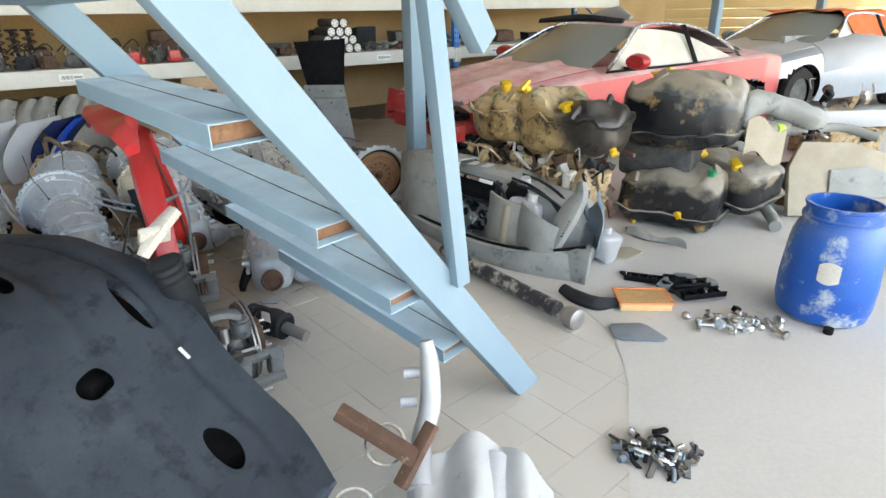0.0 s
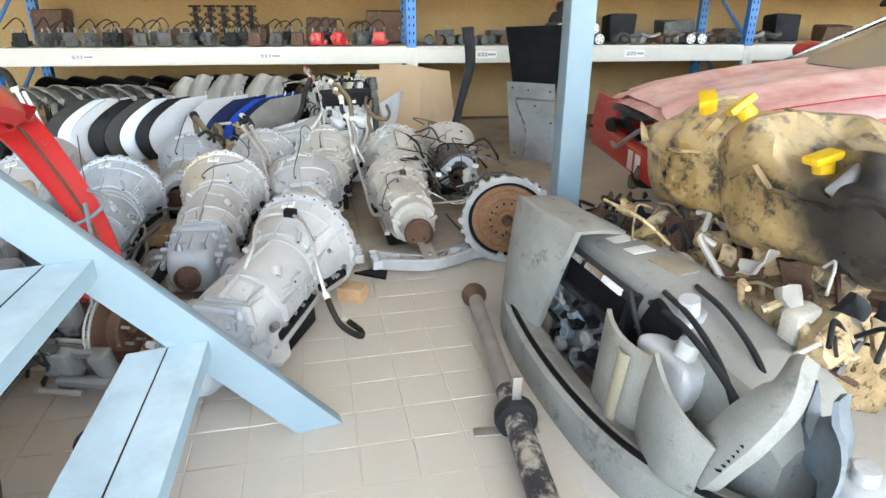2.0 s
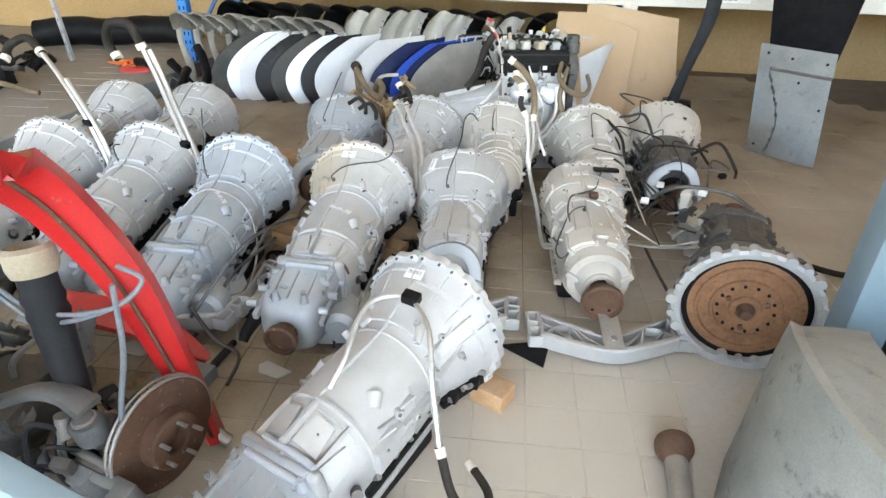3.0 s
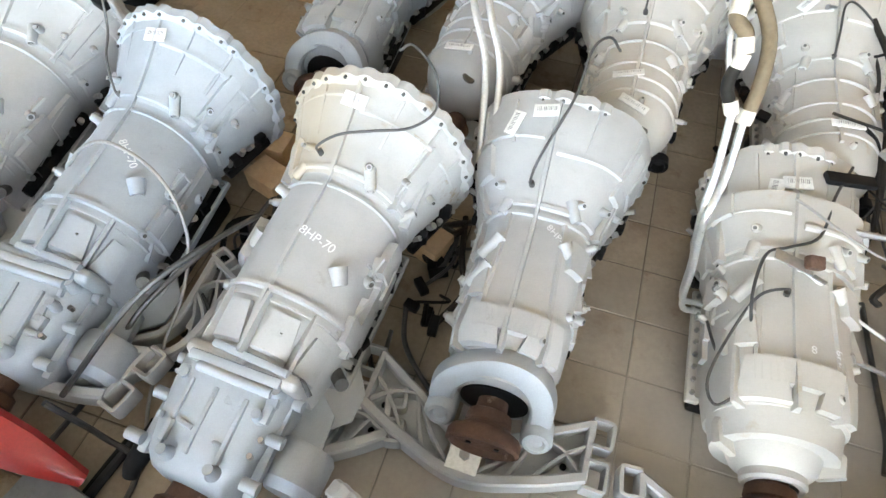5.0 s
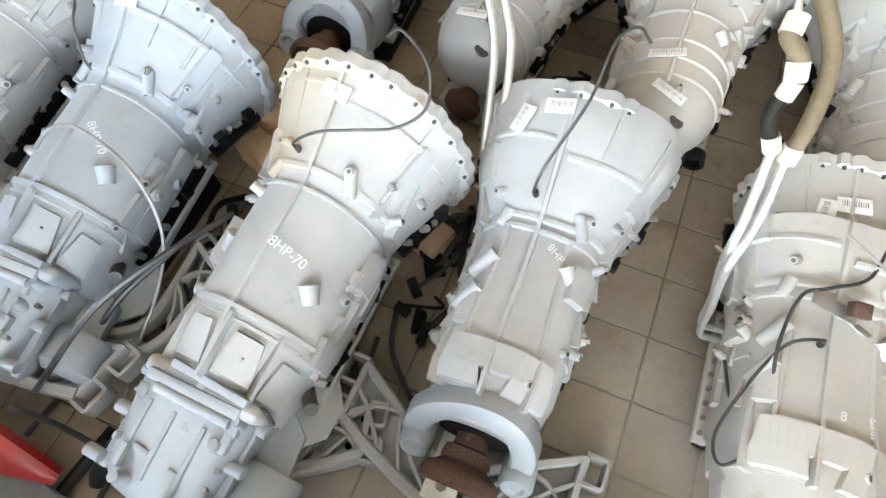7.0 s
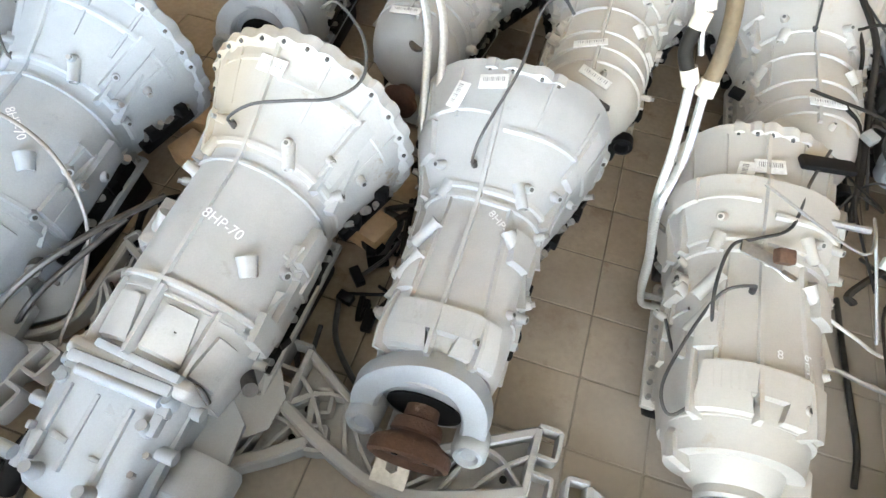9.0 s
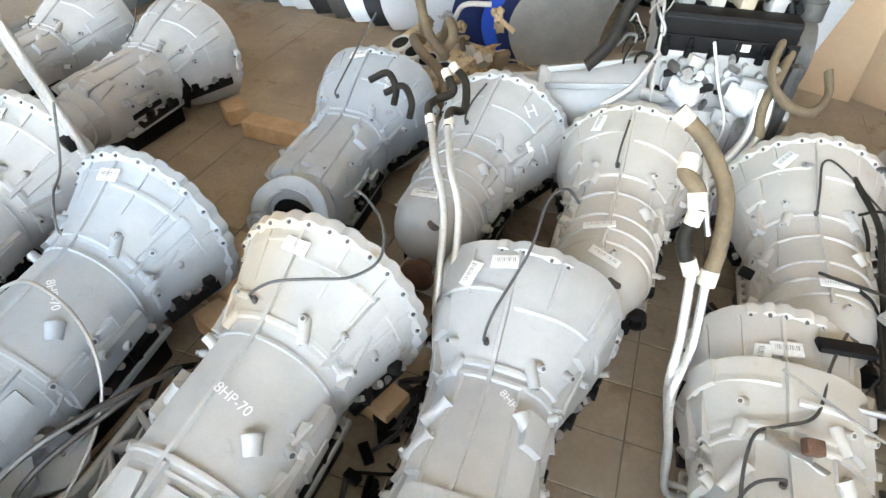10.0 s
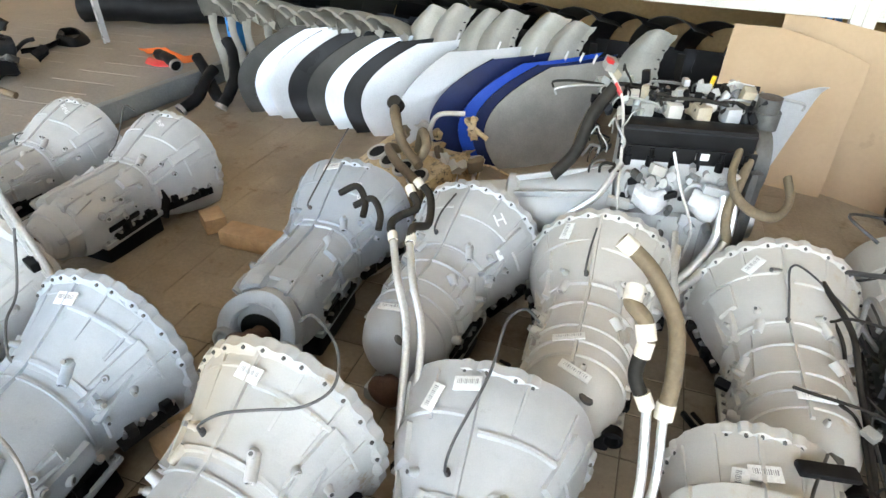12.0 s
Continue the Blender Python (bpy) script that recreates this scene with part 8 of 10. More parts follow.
# dark clips nearer the stair
for i in range(60):
    a, r = rr.uniform(0, 6.28), abs(rr.gauss(0, 0.5))
    x, y = 0.98 + 0.19 * r * math.cos(a), 1.76 + 0.13 * r * math.sin(a)
    b = B()
    k = i % 4
    if k == 0:
        box(b, 0.05, 0.022, 0.014, T(0, 0, 0.010), 0.003)
        cyl(b, 0.012, 0.012, T(0.03, 0, 0.012), seg=12)
    elif k == 1:
        turn(b, [(0.006, 0), (0.018, 0), (0.018, 0.014), (0.006, 0.014)], I4, 14, caps=False)
        box(b, 0.05, 0.012, 0.01, T(0.035, 0, 0.007), 0.002)
    elif k == 2:
        tube(b, [(-0.04, 0, 0.01), (0, 0.012, 0.02), (0.04, 0, 0.01)], 0.008, 7, 4)
    else:
        cyl(b, 0.012, 0.03, T(0, 0, 0.014, 80), seg=10)
        cyl(b, 0.018, 0.006, T(0, 0.015, 0.016, 80), seg=12)
    solo("clip", b, rr.choice((M_BLACK, M_SLATE, M_ALU_DARK, M_CHROME)), "small dark metal clip in a pile on floor", "clip", T(x, y, 0.003 + (0.016 if r < 0.35 else 0), rr.uniform(-30, 30), rr.uniform(-30, 30), rr.uniform(0, 360)), group="pile of small clips")


# ---- heap of suspension parts beside the stair ----
ra = thing("red_body_rail", "red painted car body rail with strut tower standing up", "body rail")
b = B()
ribbon(b, [(-1.286, 2.918, 0.02), (-1.31, 2.88, 0.25), (-1.325, 2.82, 0.58), (-1.33, 2.74, 0.80), (-1.30, 2.67, 0.93), (-1.18, 2.60, 1.02), (-1.0, 2.40, 1.06)], [0.05, 0.08, 0.11, 0.12, 0.13, 0.14, 0.12], 0.06, (0.8, -0.4, 0.5))
part("rail", b, M_REDC, ra)
b = B()
ribbon(b, [(-1.26, 2.62, 0.97), (-1.15, 2.42, 0.95), (-1.02, 2.24, 0.80), (-0.92, 2.12, 0.55), (-0.90, 2.08, 0.15)], [0.12, 0.10, 0.10, 0.09, 0.07], 0.05, (0.6, -0.6, 0.5))
part("tower_leg", b, M_REDC, ra)
b = B()
ribbon(b, [(-1.30, 2.40, 1.05), (-1.18, 2.28, 1.08), (-1.02, 2.14, 1.06), (-0.90, 2.02, 1.00)], [0.10, 0.14, 0.13, 0.06], 0.05, (0, -0.3, 1))
rumple(b, 0.035, 11)
part("tower_top", b, M_REDC, ra, "crumpled red tower top")
b = B()
ribbon(b, [(-1.20, 2.30, 1.09), (-1.02, 2.30, 1.05), (-0.88, 2.26, 1.0)], [0.04, 0.06, 0.05], 0.03)
part("yellowed_bracket", b, M_BEIGE, ra)
b = B()
rod(b, (-1.286, 2.918, 0.05), (-1.25, 2.95, 0.02), 0.018, 12)
part("rail_bolt", b, M_STEEL, ra)
for k in range(2):
    b = B()
    tube(b, [(-1.50, 2.52, 0.62 + 0.03 * k), (-1.34, 2.62, 0.55 + 0.03 * k), (-1.22, 2.76, 0.60), (-1.20, 2.84, 0.66), (-1.23, 2.80, 0.70)], 0.006, 7, 6)
    part("brake_line", b, M_SLATE, ra)
b = B()
tube(b, [(-1.22, 2.78, 0.66), (-1.19, 2.76, 0.50), (-1.18, 2.72, 0.36), (-1.16, 2.70, 0.28)], 0.007, 8, 6)
part("brake_hose", b, M_SLATE, ra)
part("pressed_ridge", tube(B(), [(-1.255, 2.905, 0.06), (-1.272, 2.865, 0.28), (-1.288, 2.80, 0.60), (-1.292, 2.72, 0.82), (-1.262, 2.65, 0.95)], 0.006, 6, 6), M_RUST, ra, "worn rusty ridge")

st = thing("air_strut", "dusty black air suspension strut leaning on red rail", "suspension strut")
b = B()
turn(b, [(0.001, 0), (0.020, 0), (0.022, 0.05), (0.026, 0.08), (0.032, 0.16), (0.044, 0.40), (0.043, 0.42), (0.048, 0.44), (0.043, 0.46), (0.048, 0.48), (0.043, 0.50), (0.043, 0.54), (0.001, 0.54)], aim((-1.24, 2.63, 0.14), (-1.38, 2.645, 0.74)), 26)
part("bellows", b, M_BLACK_DUSTY, st)
b = B()
turn(b, [(0.03, 0.54), (0.05, 0.54), (0.056, 0.56), (0.056, 0.60), (0.046, 0.61), (0.045, 0.58), (0.001, 0.58)], aim((-1.24, 2.63, 0.14), (-1.38, 2.645, 0.74)), 26)
part("top_cap", b, M_BEIGE, st, "dusty beige top cap")
b = B()
rod(b, (-1.24, 2.60, 0.02), (-1.27, 2.60, 0.20), 0.03, 14)
part("lower_fork", b, M_BLACK, st)
st = thing("air_strut", "dusty strut with pale cap beside the stair", "suspension strut")
b = B()
turn(b, [(0.001, 0), (0.03, 0), (0.036, 0.12), (0.05, 0.42), (0.058, 0.52), (0.052, 0.535), (0.058, 0.55), (0.052, 0.565), (0.058, 0.58), (0.052, 0.595), (0.058, 0.61), (0.001, 0.63)], aim((-0.63, 1.93, 0.06), (-0.745, 1.815, 0.68)), 24)
part("bellows", b, M_BLACK_DUSTY, st)
b = B()
ribbon(b, [(-0.70, 1.88, 0.82), (-0.735, 1.80, 0.765), (-0.76, 1.745, 0.70)], [0.05, 0.075, 0.035], 0.03)
box(b, 0.10, 0.03, 0.075, T(-0.738, 1.80, 0.755, 38, 0, 42), 0.012)
part("pale_bush", b, M_CLOTHWHITE, st, "pale plastic bush")

junk("suspension_knuckle", "dark arm and hub scrap beside platform row", "suspension knuckle", T(-1.75, 2.38, 0, 0, 0, 50), (0.6, 0.5, 0.28), 34, (M_ALU_DARK, M_KNUCKLE, M_BLACK_DUSTY, M_GREYDASH), 44, "greasy suspension knuckles")


def knuckle(m, label, seed):
    """A wheel carrier on the floor: disc edge-on, caliper, arms and cables; x points out of the hub."""
    rn = random.Random(seed)
    k = thing("suspension_knuckle", label, "suspension knuckle", m, group="greasy suspension knuckles")
    disc = T(0, 0, 0.175, 0, 90)
    b = B()
    turn(b, [(0.085, 0.004), (0.163, 0.004), (0.165, 0.006), (0.165, 0.011), (0.163, 0.013), (0.085, 0.013)], disc, 48, caps=False)
    r = part("brake_rotor", b, M_STEEL, k, "dull steel vented brake disc")
    b = B()
    turn(b, [(0.085, -0.013), (0.163, -0.013), (0.165, -0.011), (0.165, -0.006), (0.163, -0.004), (0.085, -0.004)], disc, 48, caps=False)
    part("inner_ring", b, M_STEEL, r)
    b = B()
    turn(b, [(0.084, 0.0125), (0.084, 0.015), (0.157, 0.015), (0.159, 0.0125)], disc, 48, caps=False)
    part("rusty_face", b, M_RUST, r, "rusty brown friction face")
    b = B()
    for i in range(40):
        box(b, 0.07, 0.004, 0.010, disc @ T(0, 0, 0, 0, 0, 9 * i) @ T(0.125, 0, 0))
    part("cooling_vanes", b, M_ALU_DARK, r)
    b = B()
    turn(b, [(0.001, 0.02), (0.036, 0.02), (0.036, 0.05), (0.04, 0.055), (0.075, 0.055), (0.08, 0.05), (0.085, 0.0), (0.085, -0.01)], disc, 32, caps=False)
    part("hub_flange", b, M_RUST, k, "rusty hub flange")
    for i in range(5):
        b = B()
        a = radians(72 * i + 20)
        rod(b, disc @ Vector((0.056 * math.cos(a), 0.056 * math.sin(a), 0.05)), disc @ Vector((0.056 * math.cos(a), 0.056 * math.sin(a), 0.085)), 0.006, 8)
        part("wheel_stud", b, M_STEEL, k)
    b = B()
    turn(b, [(0.05, -0.03), (0.155, -0.026), (0.158, -0.022), (0.05, -0.022)], disc, 36, 20, 250, caps=False)
    part("dust_shield", b, M_ALU_DARK, k)
    # cast carrier with its web and sockets
    b = B()
    tube(b, [(-0.06, -0.02, 0.03), (-0.065, -0.05, 0.14), (-0.07, -0.09, 0.24), (-0.055, -0.13, 0.315)], [0.045, 0.075, 0.055, 0.036], 16, 8, flat=0.7)
    rumple(b, 0.02, 14, seed)
    rumple(b, 0.008, 40, seed)
    part("carrier_casting", b, M_KNUCKLE, k)
    b = B()
    tube(b, [(-0.07, -0.02, 0.2), (-0.09, 0.06, 0.2), (-0.10, 0.13, 0.17)], [0.04, 0.03, 0.035], 12, 6, flat=0.6)
    rumple(b, 0.012, 22, seed + 1)
    part("steering_lug", b, M_KNUCKLE, k)
    b = B()
    turn(b, [(0.001, 0), (0.036, 0), (0.038, 0.01), (0.038, 0.055), (0.034, 0.062), (0.026, 0.064), (0.024, 0.075), (0.001, 0.078)], aim((-0.05, -0.135, 0.275), (-0.045, -0.15, 0.40)), 24)
    part("ball_joint", b, M_KNUCKLE, k)
    b = B()
    turn(b, [(0.020, 0.0), (0.0285, 0.002), (0.0285, 0.006), (0.020, 0.008)], aim((-0.044, -0.144, 0.341), (-0.045, -0.15, 0.40)), 24, caps=False)
    part("seal_ring", b, M_STEEL, k)
    b = B()
    ribbon(b, [(-0.05, -0.12, 0.36), (-0.12, -0.13, 0.385), (-0.19, -0.155, 0.385), (-0.29, -0.19, 0.34)], [0.075, 0.055, 0.042, 0.035], 0.026)
    part("upper_arm", b, M_KNUCKLE, k, "curved cast upper arm")
    for p, q in (((-0.09, -0.10, 0.10), (-0.34, -0.16, 0.06)), ((-0.08, 0.03, 0.08), (-0.36, 0.10, 0.07))):
        b = B()
        tube(b, [p, Vector(p).lerp(Vector(q), 0.5) + Vector((0, 0, 0.03)), q], [0.026, 0.02, 0.026], 12, 5, flat=0.7)
        arm = part("lower_arm", b, M_ALU_DARK, k)
        b = B()
        turn(b, [(0.014, -0.024), (0.034, -0.024), (0.036, -0.018), (0.036, 0.018), (0.034, 0.024), (0.014, 0.024)], aim(q, Vector(q) + Vector((0.3, 1, 0))), 20, caps=False)
        part("rubber_bush", b, M_BLACK_DUSTY, arm)
    b = B()
    tube(b, [(-0.12, -0.15, 0.30), (-0.13, -0.175, 0.24), (-0.125, -0.18, 0.16), (-0.12, -0.17, 0.08)], 0.009, 10, 6)
    tube(b, [(-0.12, -0.15, 0.33), (-0.12, -0.16, 0.27)], 0.019, 12, 3)
    part("drop_link", b, M_STEEL, k)
    # caliper straddling the lower near rim
    b = B()
    for a0, a1 in ((-0.105, -0.045), (0.028, 0.088)):
        box(b, a1 - a0, 0.062, 0.13, T((a0 + a1) / 2, -0.165, 0.125, 18, 0, 0), 0.014)
    for z in (0.075, 0.172):
        box(b, 0.19, 0.036, 0.034, T(-0.008, -0.196 + (z - 0.075) * 0.32, z, 18, 0, 0), 0.012)
    bmesh.ops.subdivide_edges(b, edges=b.edges[:], cuts=1, use_grid_fill=True)
    rumple(b, 0.006, 30, seed)
    c = part("brake_caliper", b, M_CALIPER, k, "grey cast brake caliper")
    for z in (0.095, 0.155):
        b = B()
        turn(b, [(0.001, 0), (0.026, 0), (0.026, 0.05), (0.022, 0.058), (0.001, 0.06)], aim((-0.10, -0.165, z), (-0.3, -0.165, z)), 20)
        part("piston_housing", b, M_CALIPER, c)
    for y, z in ((-0.235, 0.06), (-0.15, 0.205)):
        b = B()
        rod(b, (-0.15, y, z), (0.01, y, z), 0.011, 12)
        cyl(b, 0.015, 0.012, aim((-0.15, y, z), (0, y, z)), seg=6)
        part("slide_pin", b, M_STEEL, c)
    b = B()
    box(b, 0.11, 0.035, 0.16, T(-0.06, -0.13, 0.13, 18, 0, 0), 0.01)
    box(b, 0.05, 0.03, 0.05, T(-0.10, -0.20, 0.215, 20, 10, 20), 0.01)
    part("caliper_bracket", b, M_ALU_DARK, k)
    for i in range(9):
        b = B()
        p = Vector((rn.uniform(-0.17, -0.05), rn.uniform(-0.2, 0.05), rn.uniform(0.05, 0.28)))
        turn(b, [(0.001, 0), (0.013, 0), (0.013, 0.012), (0.007, 0.014), (0.007, 0.03), (0.001, 0.03)], aim(p, p + Vector((-0.5, rn.uniform(-0.8, 0.4), rn.uniform(-0.3, 0.5)))), 8)
        part("bolt", b, rn.choice((M_STEEL, M_ALU_DARK, M_KNUCKLE)), k)
    for i in range(6):
        b = B()
        p = Vector((rn.uniform(-0.16, -0.06), rn.uniform(-0.2, -0.08), rn.uniform(0.18, 0.30)))
        q = Vector((rn.uniform(-0.34, -0.12), rn.uniform(-0.22, 0.0), 0.012))
        tube(b, [p, p + Vector((-0.05, -0.05, 0.03)), p.lerp(q, 0.5) + Vector((rn.uniform(-0.05, 0.05), -0.05, 0)), q], rn.uniform(0.004, 0.008), 7, 6)
        part("brake_hose" if i % 2 else "sensor_cable", b, M_BLACK_DUSTY, k)
    return k


knuckle(T(-0.64, 2.12, 0, 0, 0, 41.7), "greasy cast knuckle with brake caliper on floor", 42)
knuckle(T(-1.21, 2.785, 0.012, 0, 0, 30), "worn brake disc with bright studs on a greasy knuckle", 43)

# black strut with a paper tag lying under the stair
b = B()
tube(b, [(-0.80, 2.50, 0.06), (-0.66, 2.45, 0.075), (-0.60, 2.42, 0.06)], [0.05, 0.06, 0.05], 18, 8)
for i in range(7):
    p = Vector((-0.80, 2.50, 0.065)).lerp(Vector((-0.60, 2.42, 0.065)), i / 6)
    turn(b, [(0.05, -0.008), (0.066, 0), (0.05, 0.008)], aim(p, p + Vector((0.2, -0.08, 0))), 20, caps=False)
ls = solo("short_strut", b, M_BLACK_DUSTY, "short dusty black ribbed strut with paper tag on floor", "suspension strut")
b = B()
rod(b, (-0.60, 2.42, 0.06), (-0.48, 2.37, 0.045), 0.028, 14)
part("strut_rod", b, M_STEEL, ls)
part("paper_tag", sheet(B(), lambda u, v: (-0.70 + 0.05 * u, 2.40 - 0.02 * u, 0.10 + 0.05 * v + 0.004 * math.sin(3 * u)), 4, 4, 0.001), M_TAG, ls, "white paper tag")

# big black plastic tray
tr = thing("black_undertray", "large moulded black plastic tray with oval holes leaning", "undertray")
E0 = [Vector(p) for p in ((-1.789, 2.066, 0.628), (-1.313, 2.052, 0.642), (-1.103, 1.996, 0.628), (-0.851, 1.898, 0.6), (-0.655, 1.8, 0.502), (-0.515, 1.716, 0.39), (-0.375, 1.66, 0.278), (-0.221, 1.59, 0.187), (-0.067, 1.45, 0.096))]
ES = spline(E0, 6)


def tray(u, v):
    f = u * (len(ES) - 1)
    i = int(min(f, len(ES) - 2))
    e = ES[i].lerp(ES[i + 1], f - i)
    q = e + Vector((-0.70, -0.87, 0.03)) * v
    q.z += 0.008 * math.sin(14 * v) * math.sin(9 * u) - 0.07 * v
    q.z += 0.014 * math.exp(-((v - 0.29 - 0.05 * u) / 0.025) ** 2) - 0.020 * math.exp(-((v - 0.09) / 0.02) ** 2) - 0.049 * math.exp(-((v - 0.55) / 0.06) ** 2) * min(1, u * 5) + 0.012 * math.sin(30 * u) * math.exp(-((v - 0.75) / 0.08) ** 2)
    return q


HOLES = ((0.28, 0.34, 0.055, 0.03), (0.45, 0.13, 0.07, 0.03), (0.60, 0.34, 0.03, 0.045), (0.84, 0.20, 0.055, 0.035), (0.90, 0.46, 0.05, 0.03), (0.25, 0.8, 0.05, 0.05))
nu, nv = 130, 110
b = B()
gv = [[b.verts.new(tray(i / nu, j / nv)) for j in range(nv + 1)] for i in range(nu + 1)]
for i in range(nu + 1):
    for j in range(nv + 1):
        for a, c, p, q in HOLES:                    # draw the rim of each hole onto its oval
            f = ((i / nu - a) / p) ** 2 + ((j / nv - c) / q) ** 2
            if 0.62 < f < 1.5:
                k = f ** -0.5
                gv[i][j].co = tray(a + (i / nu - a) * k, c + (j / nv - c) * k)
for i in range(nu):
    for j in range(nv):
        u, v = (i + 0.5) / nu, (j + 0.5) / nv
        if any(((u - a) / p) ** 2 + ((v - c) / q) ** 2 < 1 for a, c, p, q in HOLES):
            continue
        b.faces.new((gv[i][j], gv[i + 1][j], gv[i + 1][j + 1], gv[i][j + 1]))
for v in [v for v in b.verts if not v.link_faces]:
    b.verts.remove(v)
r = bmesh.ops.solidify(b, geom=b.faces[:], thickness=0.006)
part("moulding", b, M_TRAY, tr)
# black sheet added underneath as the shade seen through the holes
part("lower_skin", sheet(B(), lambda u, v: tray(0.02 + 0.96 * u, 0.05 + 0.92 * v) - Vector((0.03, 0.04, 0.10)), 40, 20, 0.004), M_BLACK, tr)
b = B()
pts = [tray(i / 30, 0.0) for i in range(31)]
rings(b, [[p, p + Vector((0.004, 0.004, -0.012)), p + Vector((-0.06, -0.075, -0.10)), p + Vector((-0.08, -0.10, -0.06))] for p in pts])
part("rolled_edge", b, M_TRAY, tr)
b = B()
for u, v in ((0.22, 0.30), (0.52, 0.30), (0.38, 0.88)):
    q = tray(u, v) - Vector((0.02, 0.03, 0.09))
    bar(b, (q.x, q.y, 0.0), q, 0.12, 0.12, 0.01, (1, 0, 0))
part("prop_leg", b, M_BLACK, tr)
b = B()
box(b, 0.05, 0.012, 0.004, Matrix.Translation(tray(0.60, 0.10) + Vector((0, 0, 0.014))) @ T(0, 0, 0, 0, 35, -20))
part("white_scrap_label", b, M_TAG, tr)

# grey crash structure lying near the stair foot
gs = thing("bumper_carrier", "scratched grey aluminium carrier with a rusty bracket on floor", "bumper carrier")
b = B()
tube(b, [(0.19, 1.685, 0.47), (0.205, 1.66, 0.40), (0.215, 1.58, 0.30), (0.20, 1.48, 0.24), (0.22, 1.36, 0.18)], [0.022, 0.03, 0.034, 0.03, 0.04], 10, 6)
for p in ((0.17, 1.67, 0.36), (0.17, 1.60, 0.30)):
    rod(b, p, Vector(p) + Vector((-0.05, -0.01, 0.0)), 0.018, 10)
part("arm", b, M_ALU, gs)
b = B()
sheet(b, lambda u, v: (0.18 + 0.40 * u, 1.42 - 0.42 * v + 0.08 * math.sin(3 * u), 0.16 + 0.10 * math.sin(math.pi * u) + 0.025 * math.sin(17 * u) - 0.10 * v), 30, 14, 0.01)
rumple(b, 0.02, 7)
part("ribbed_beam", b, M_ALU, gs)
b = B()
sheet(b, lambda u, v: (0.40 + 0.16 * u, 1.46 - 0.40 * v, 0.24 - 0.10 * v - 0.08 * u + 0.02 * math.sin(7 * u)), 8, 10, 0.008)
part("white_cover", b, M_WHITE, gs, "torn white cover piece")
b = B()
bar(b, (-0.02, 1.40, 0.40), (0.20, 1.38, 0.27), 0.05, 0.035, 0.006)
bar(b, (0.16, 1.34, 0.20), (0.24, 1.46, 0.33), 0.04, 0.03, 0.006)
part("rusty_bracket", b, M_RUST, gs, "red-brown rusty bracket")
for p in ((0.10, 1.44, 0.26), (0.06, 1.22, 0.22)):
    b = B()
    turn(b, [(0.055, -0.008), (0.062, -0.008), (0.062, 0.008), (0.055, 0.008)], aim(p, Vector(p) + Vector((0.2, -0.5, 0.6))), 28, caps=False)
    part("clamp_ring", b, M_CHROME, gs)
b = B()
box(b, 0.16, 0.12, 0.12, T(0.26, 1.36, 0.06), 0.02)
part("foot_block", b, M_ALU_DARK, gs)


# ---- pipes, members, blocks round the gearboxes ----
def pipe_pair(label, strands, r, material, hoses=(), hose_mat=None, clips=()):
    t = thing("coolant_pipe", label, "pipe")
    for pts in strands:
        b = B()
        tube(b, pts, r, 10, 6)
        part("metal_pipe", b, material, t)
    for pts, hr in hoses:
        b = B()
        tube(b, pts, hr, 12, 6)
        h = part("rubber_hose", b, hose_mat or M_RUBBER, t, "dirty rubber hose")
        for e, f in ((pts[0], pts[1]), (pts[-1], pts[-2])):
            e, f = Vector(e), Vector(f)
            b = B()
            rod(b, e, e + (f - e).normalized() * 0.025, hr * 1.16, 14)
            part("hose_collar", b, M_CLOTHWHITE, h, "pale hose collar")
    for p in clips:
        b = B()
        box(b, 0.05, 0.035, 0.03, T(*p, 10, 5, 30), 0.005)
        part("pipe_clip", b, M_BLACK, t)
    return t


pipe_pair("bright pipe with muddy brown hoses rising between gearboxes", [[(-1.395, 4.50, 0.135), (-1.445, 4.455, 0.125), (-1.466, 4.415, 0.15), (-1.468, 4.36, 0.34), (-1.468, 4.295, 0.53), (-1.50, 4.315, 0.61), (-1.548, 4.341, 0.70)], [(-1.375, 4.485, 0.135), (-1.425, 4.44, 0.125), (-1.446, 4.40, 0.15), (-1.448, 4.345, 0.34), (-1.450, 4.285, 0.53), (-1.49, 4.335, 0.60), (-1.535, 4.365, 0.68)]], 0.0075, M_PIPE,
          [([(-1.548, 4.341, 0.70), (-1.575, 4.33, 0.745), (-1.588, 4.349, 0.795)], 0.011)], M_RUBBER)
pipe_pair("muddy brown hoses with dusty ends above a gearbox", [], 0.010, M_PIPE,
          [([(-1.588, 4.349, 0.795), (-1.605, 4.352, 0.82), (-1.63, 4.345, 0.835), (-1.645, 4.36, 0.85)], 0.0125), ([(-1.535, 4.365, 0.68), (-1.555, 4.385, 0.74), (-1.60, 4.41, 0.80), (-1.655, 4.405, 0.85), (-1.69, 4.39, 0.875), (-1.71, 4.375, 0.89)], 0.0125)], M_HOSE_BROWN)
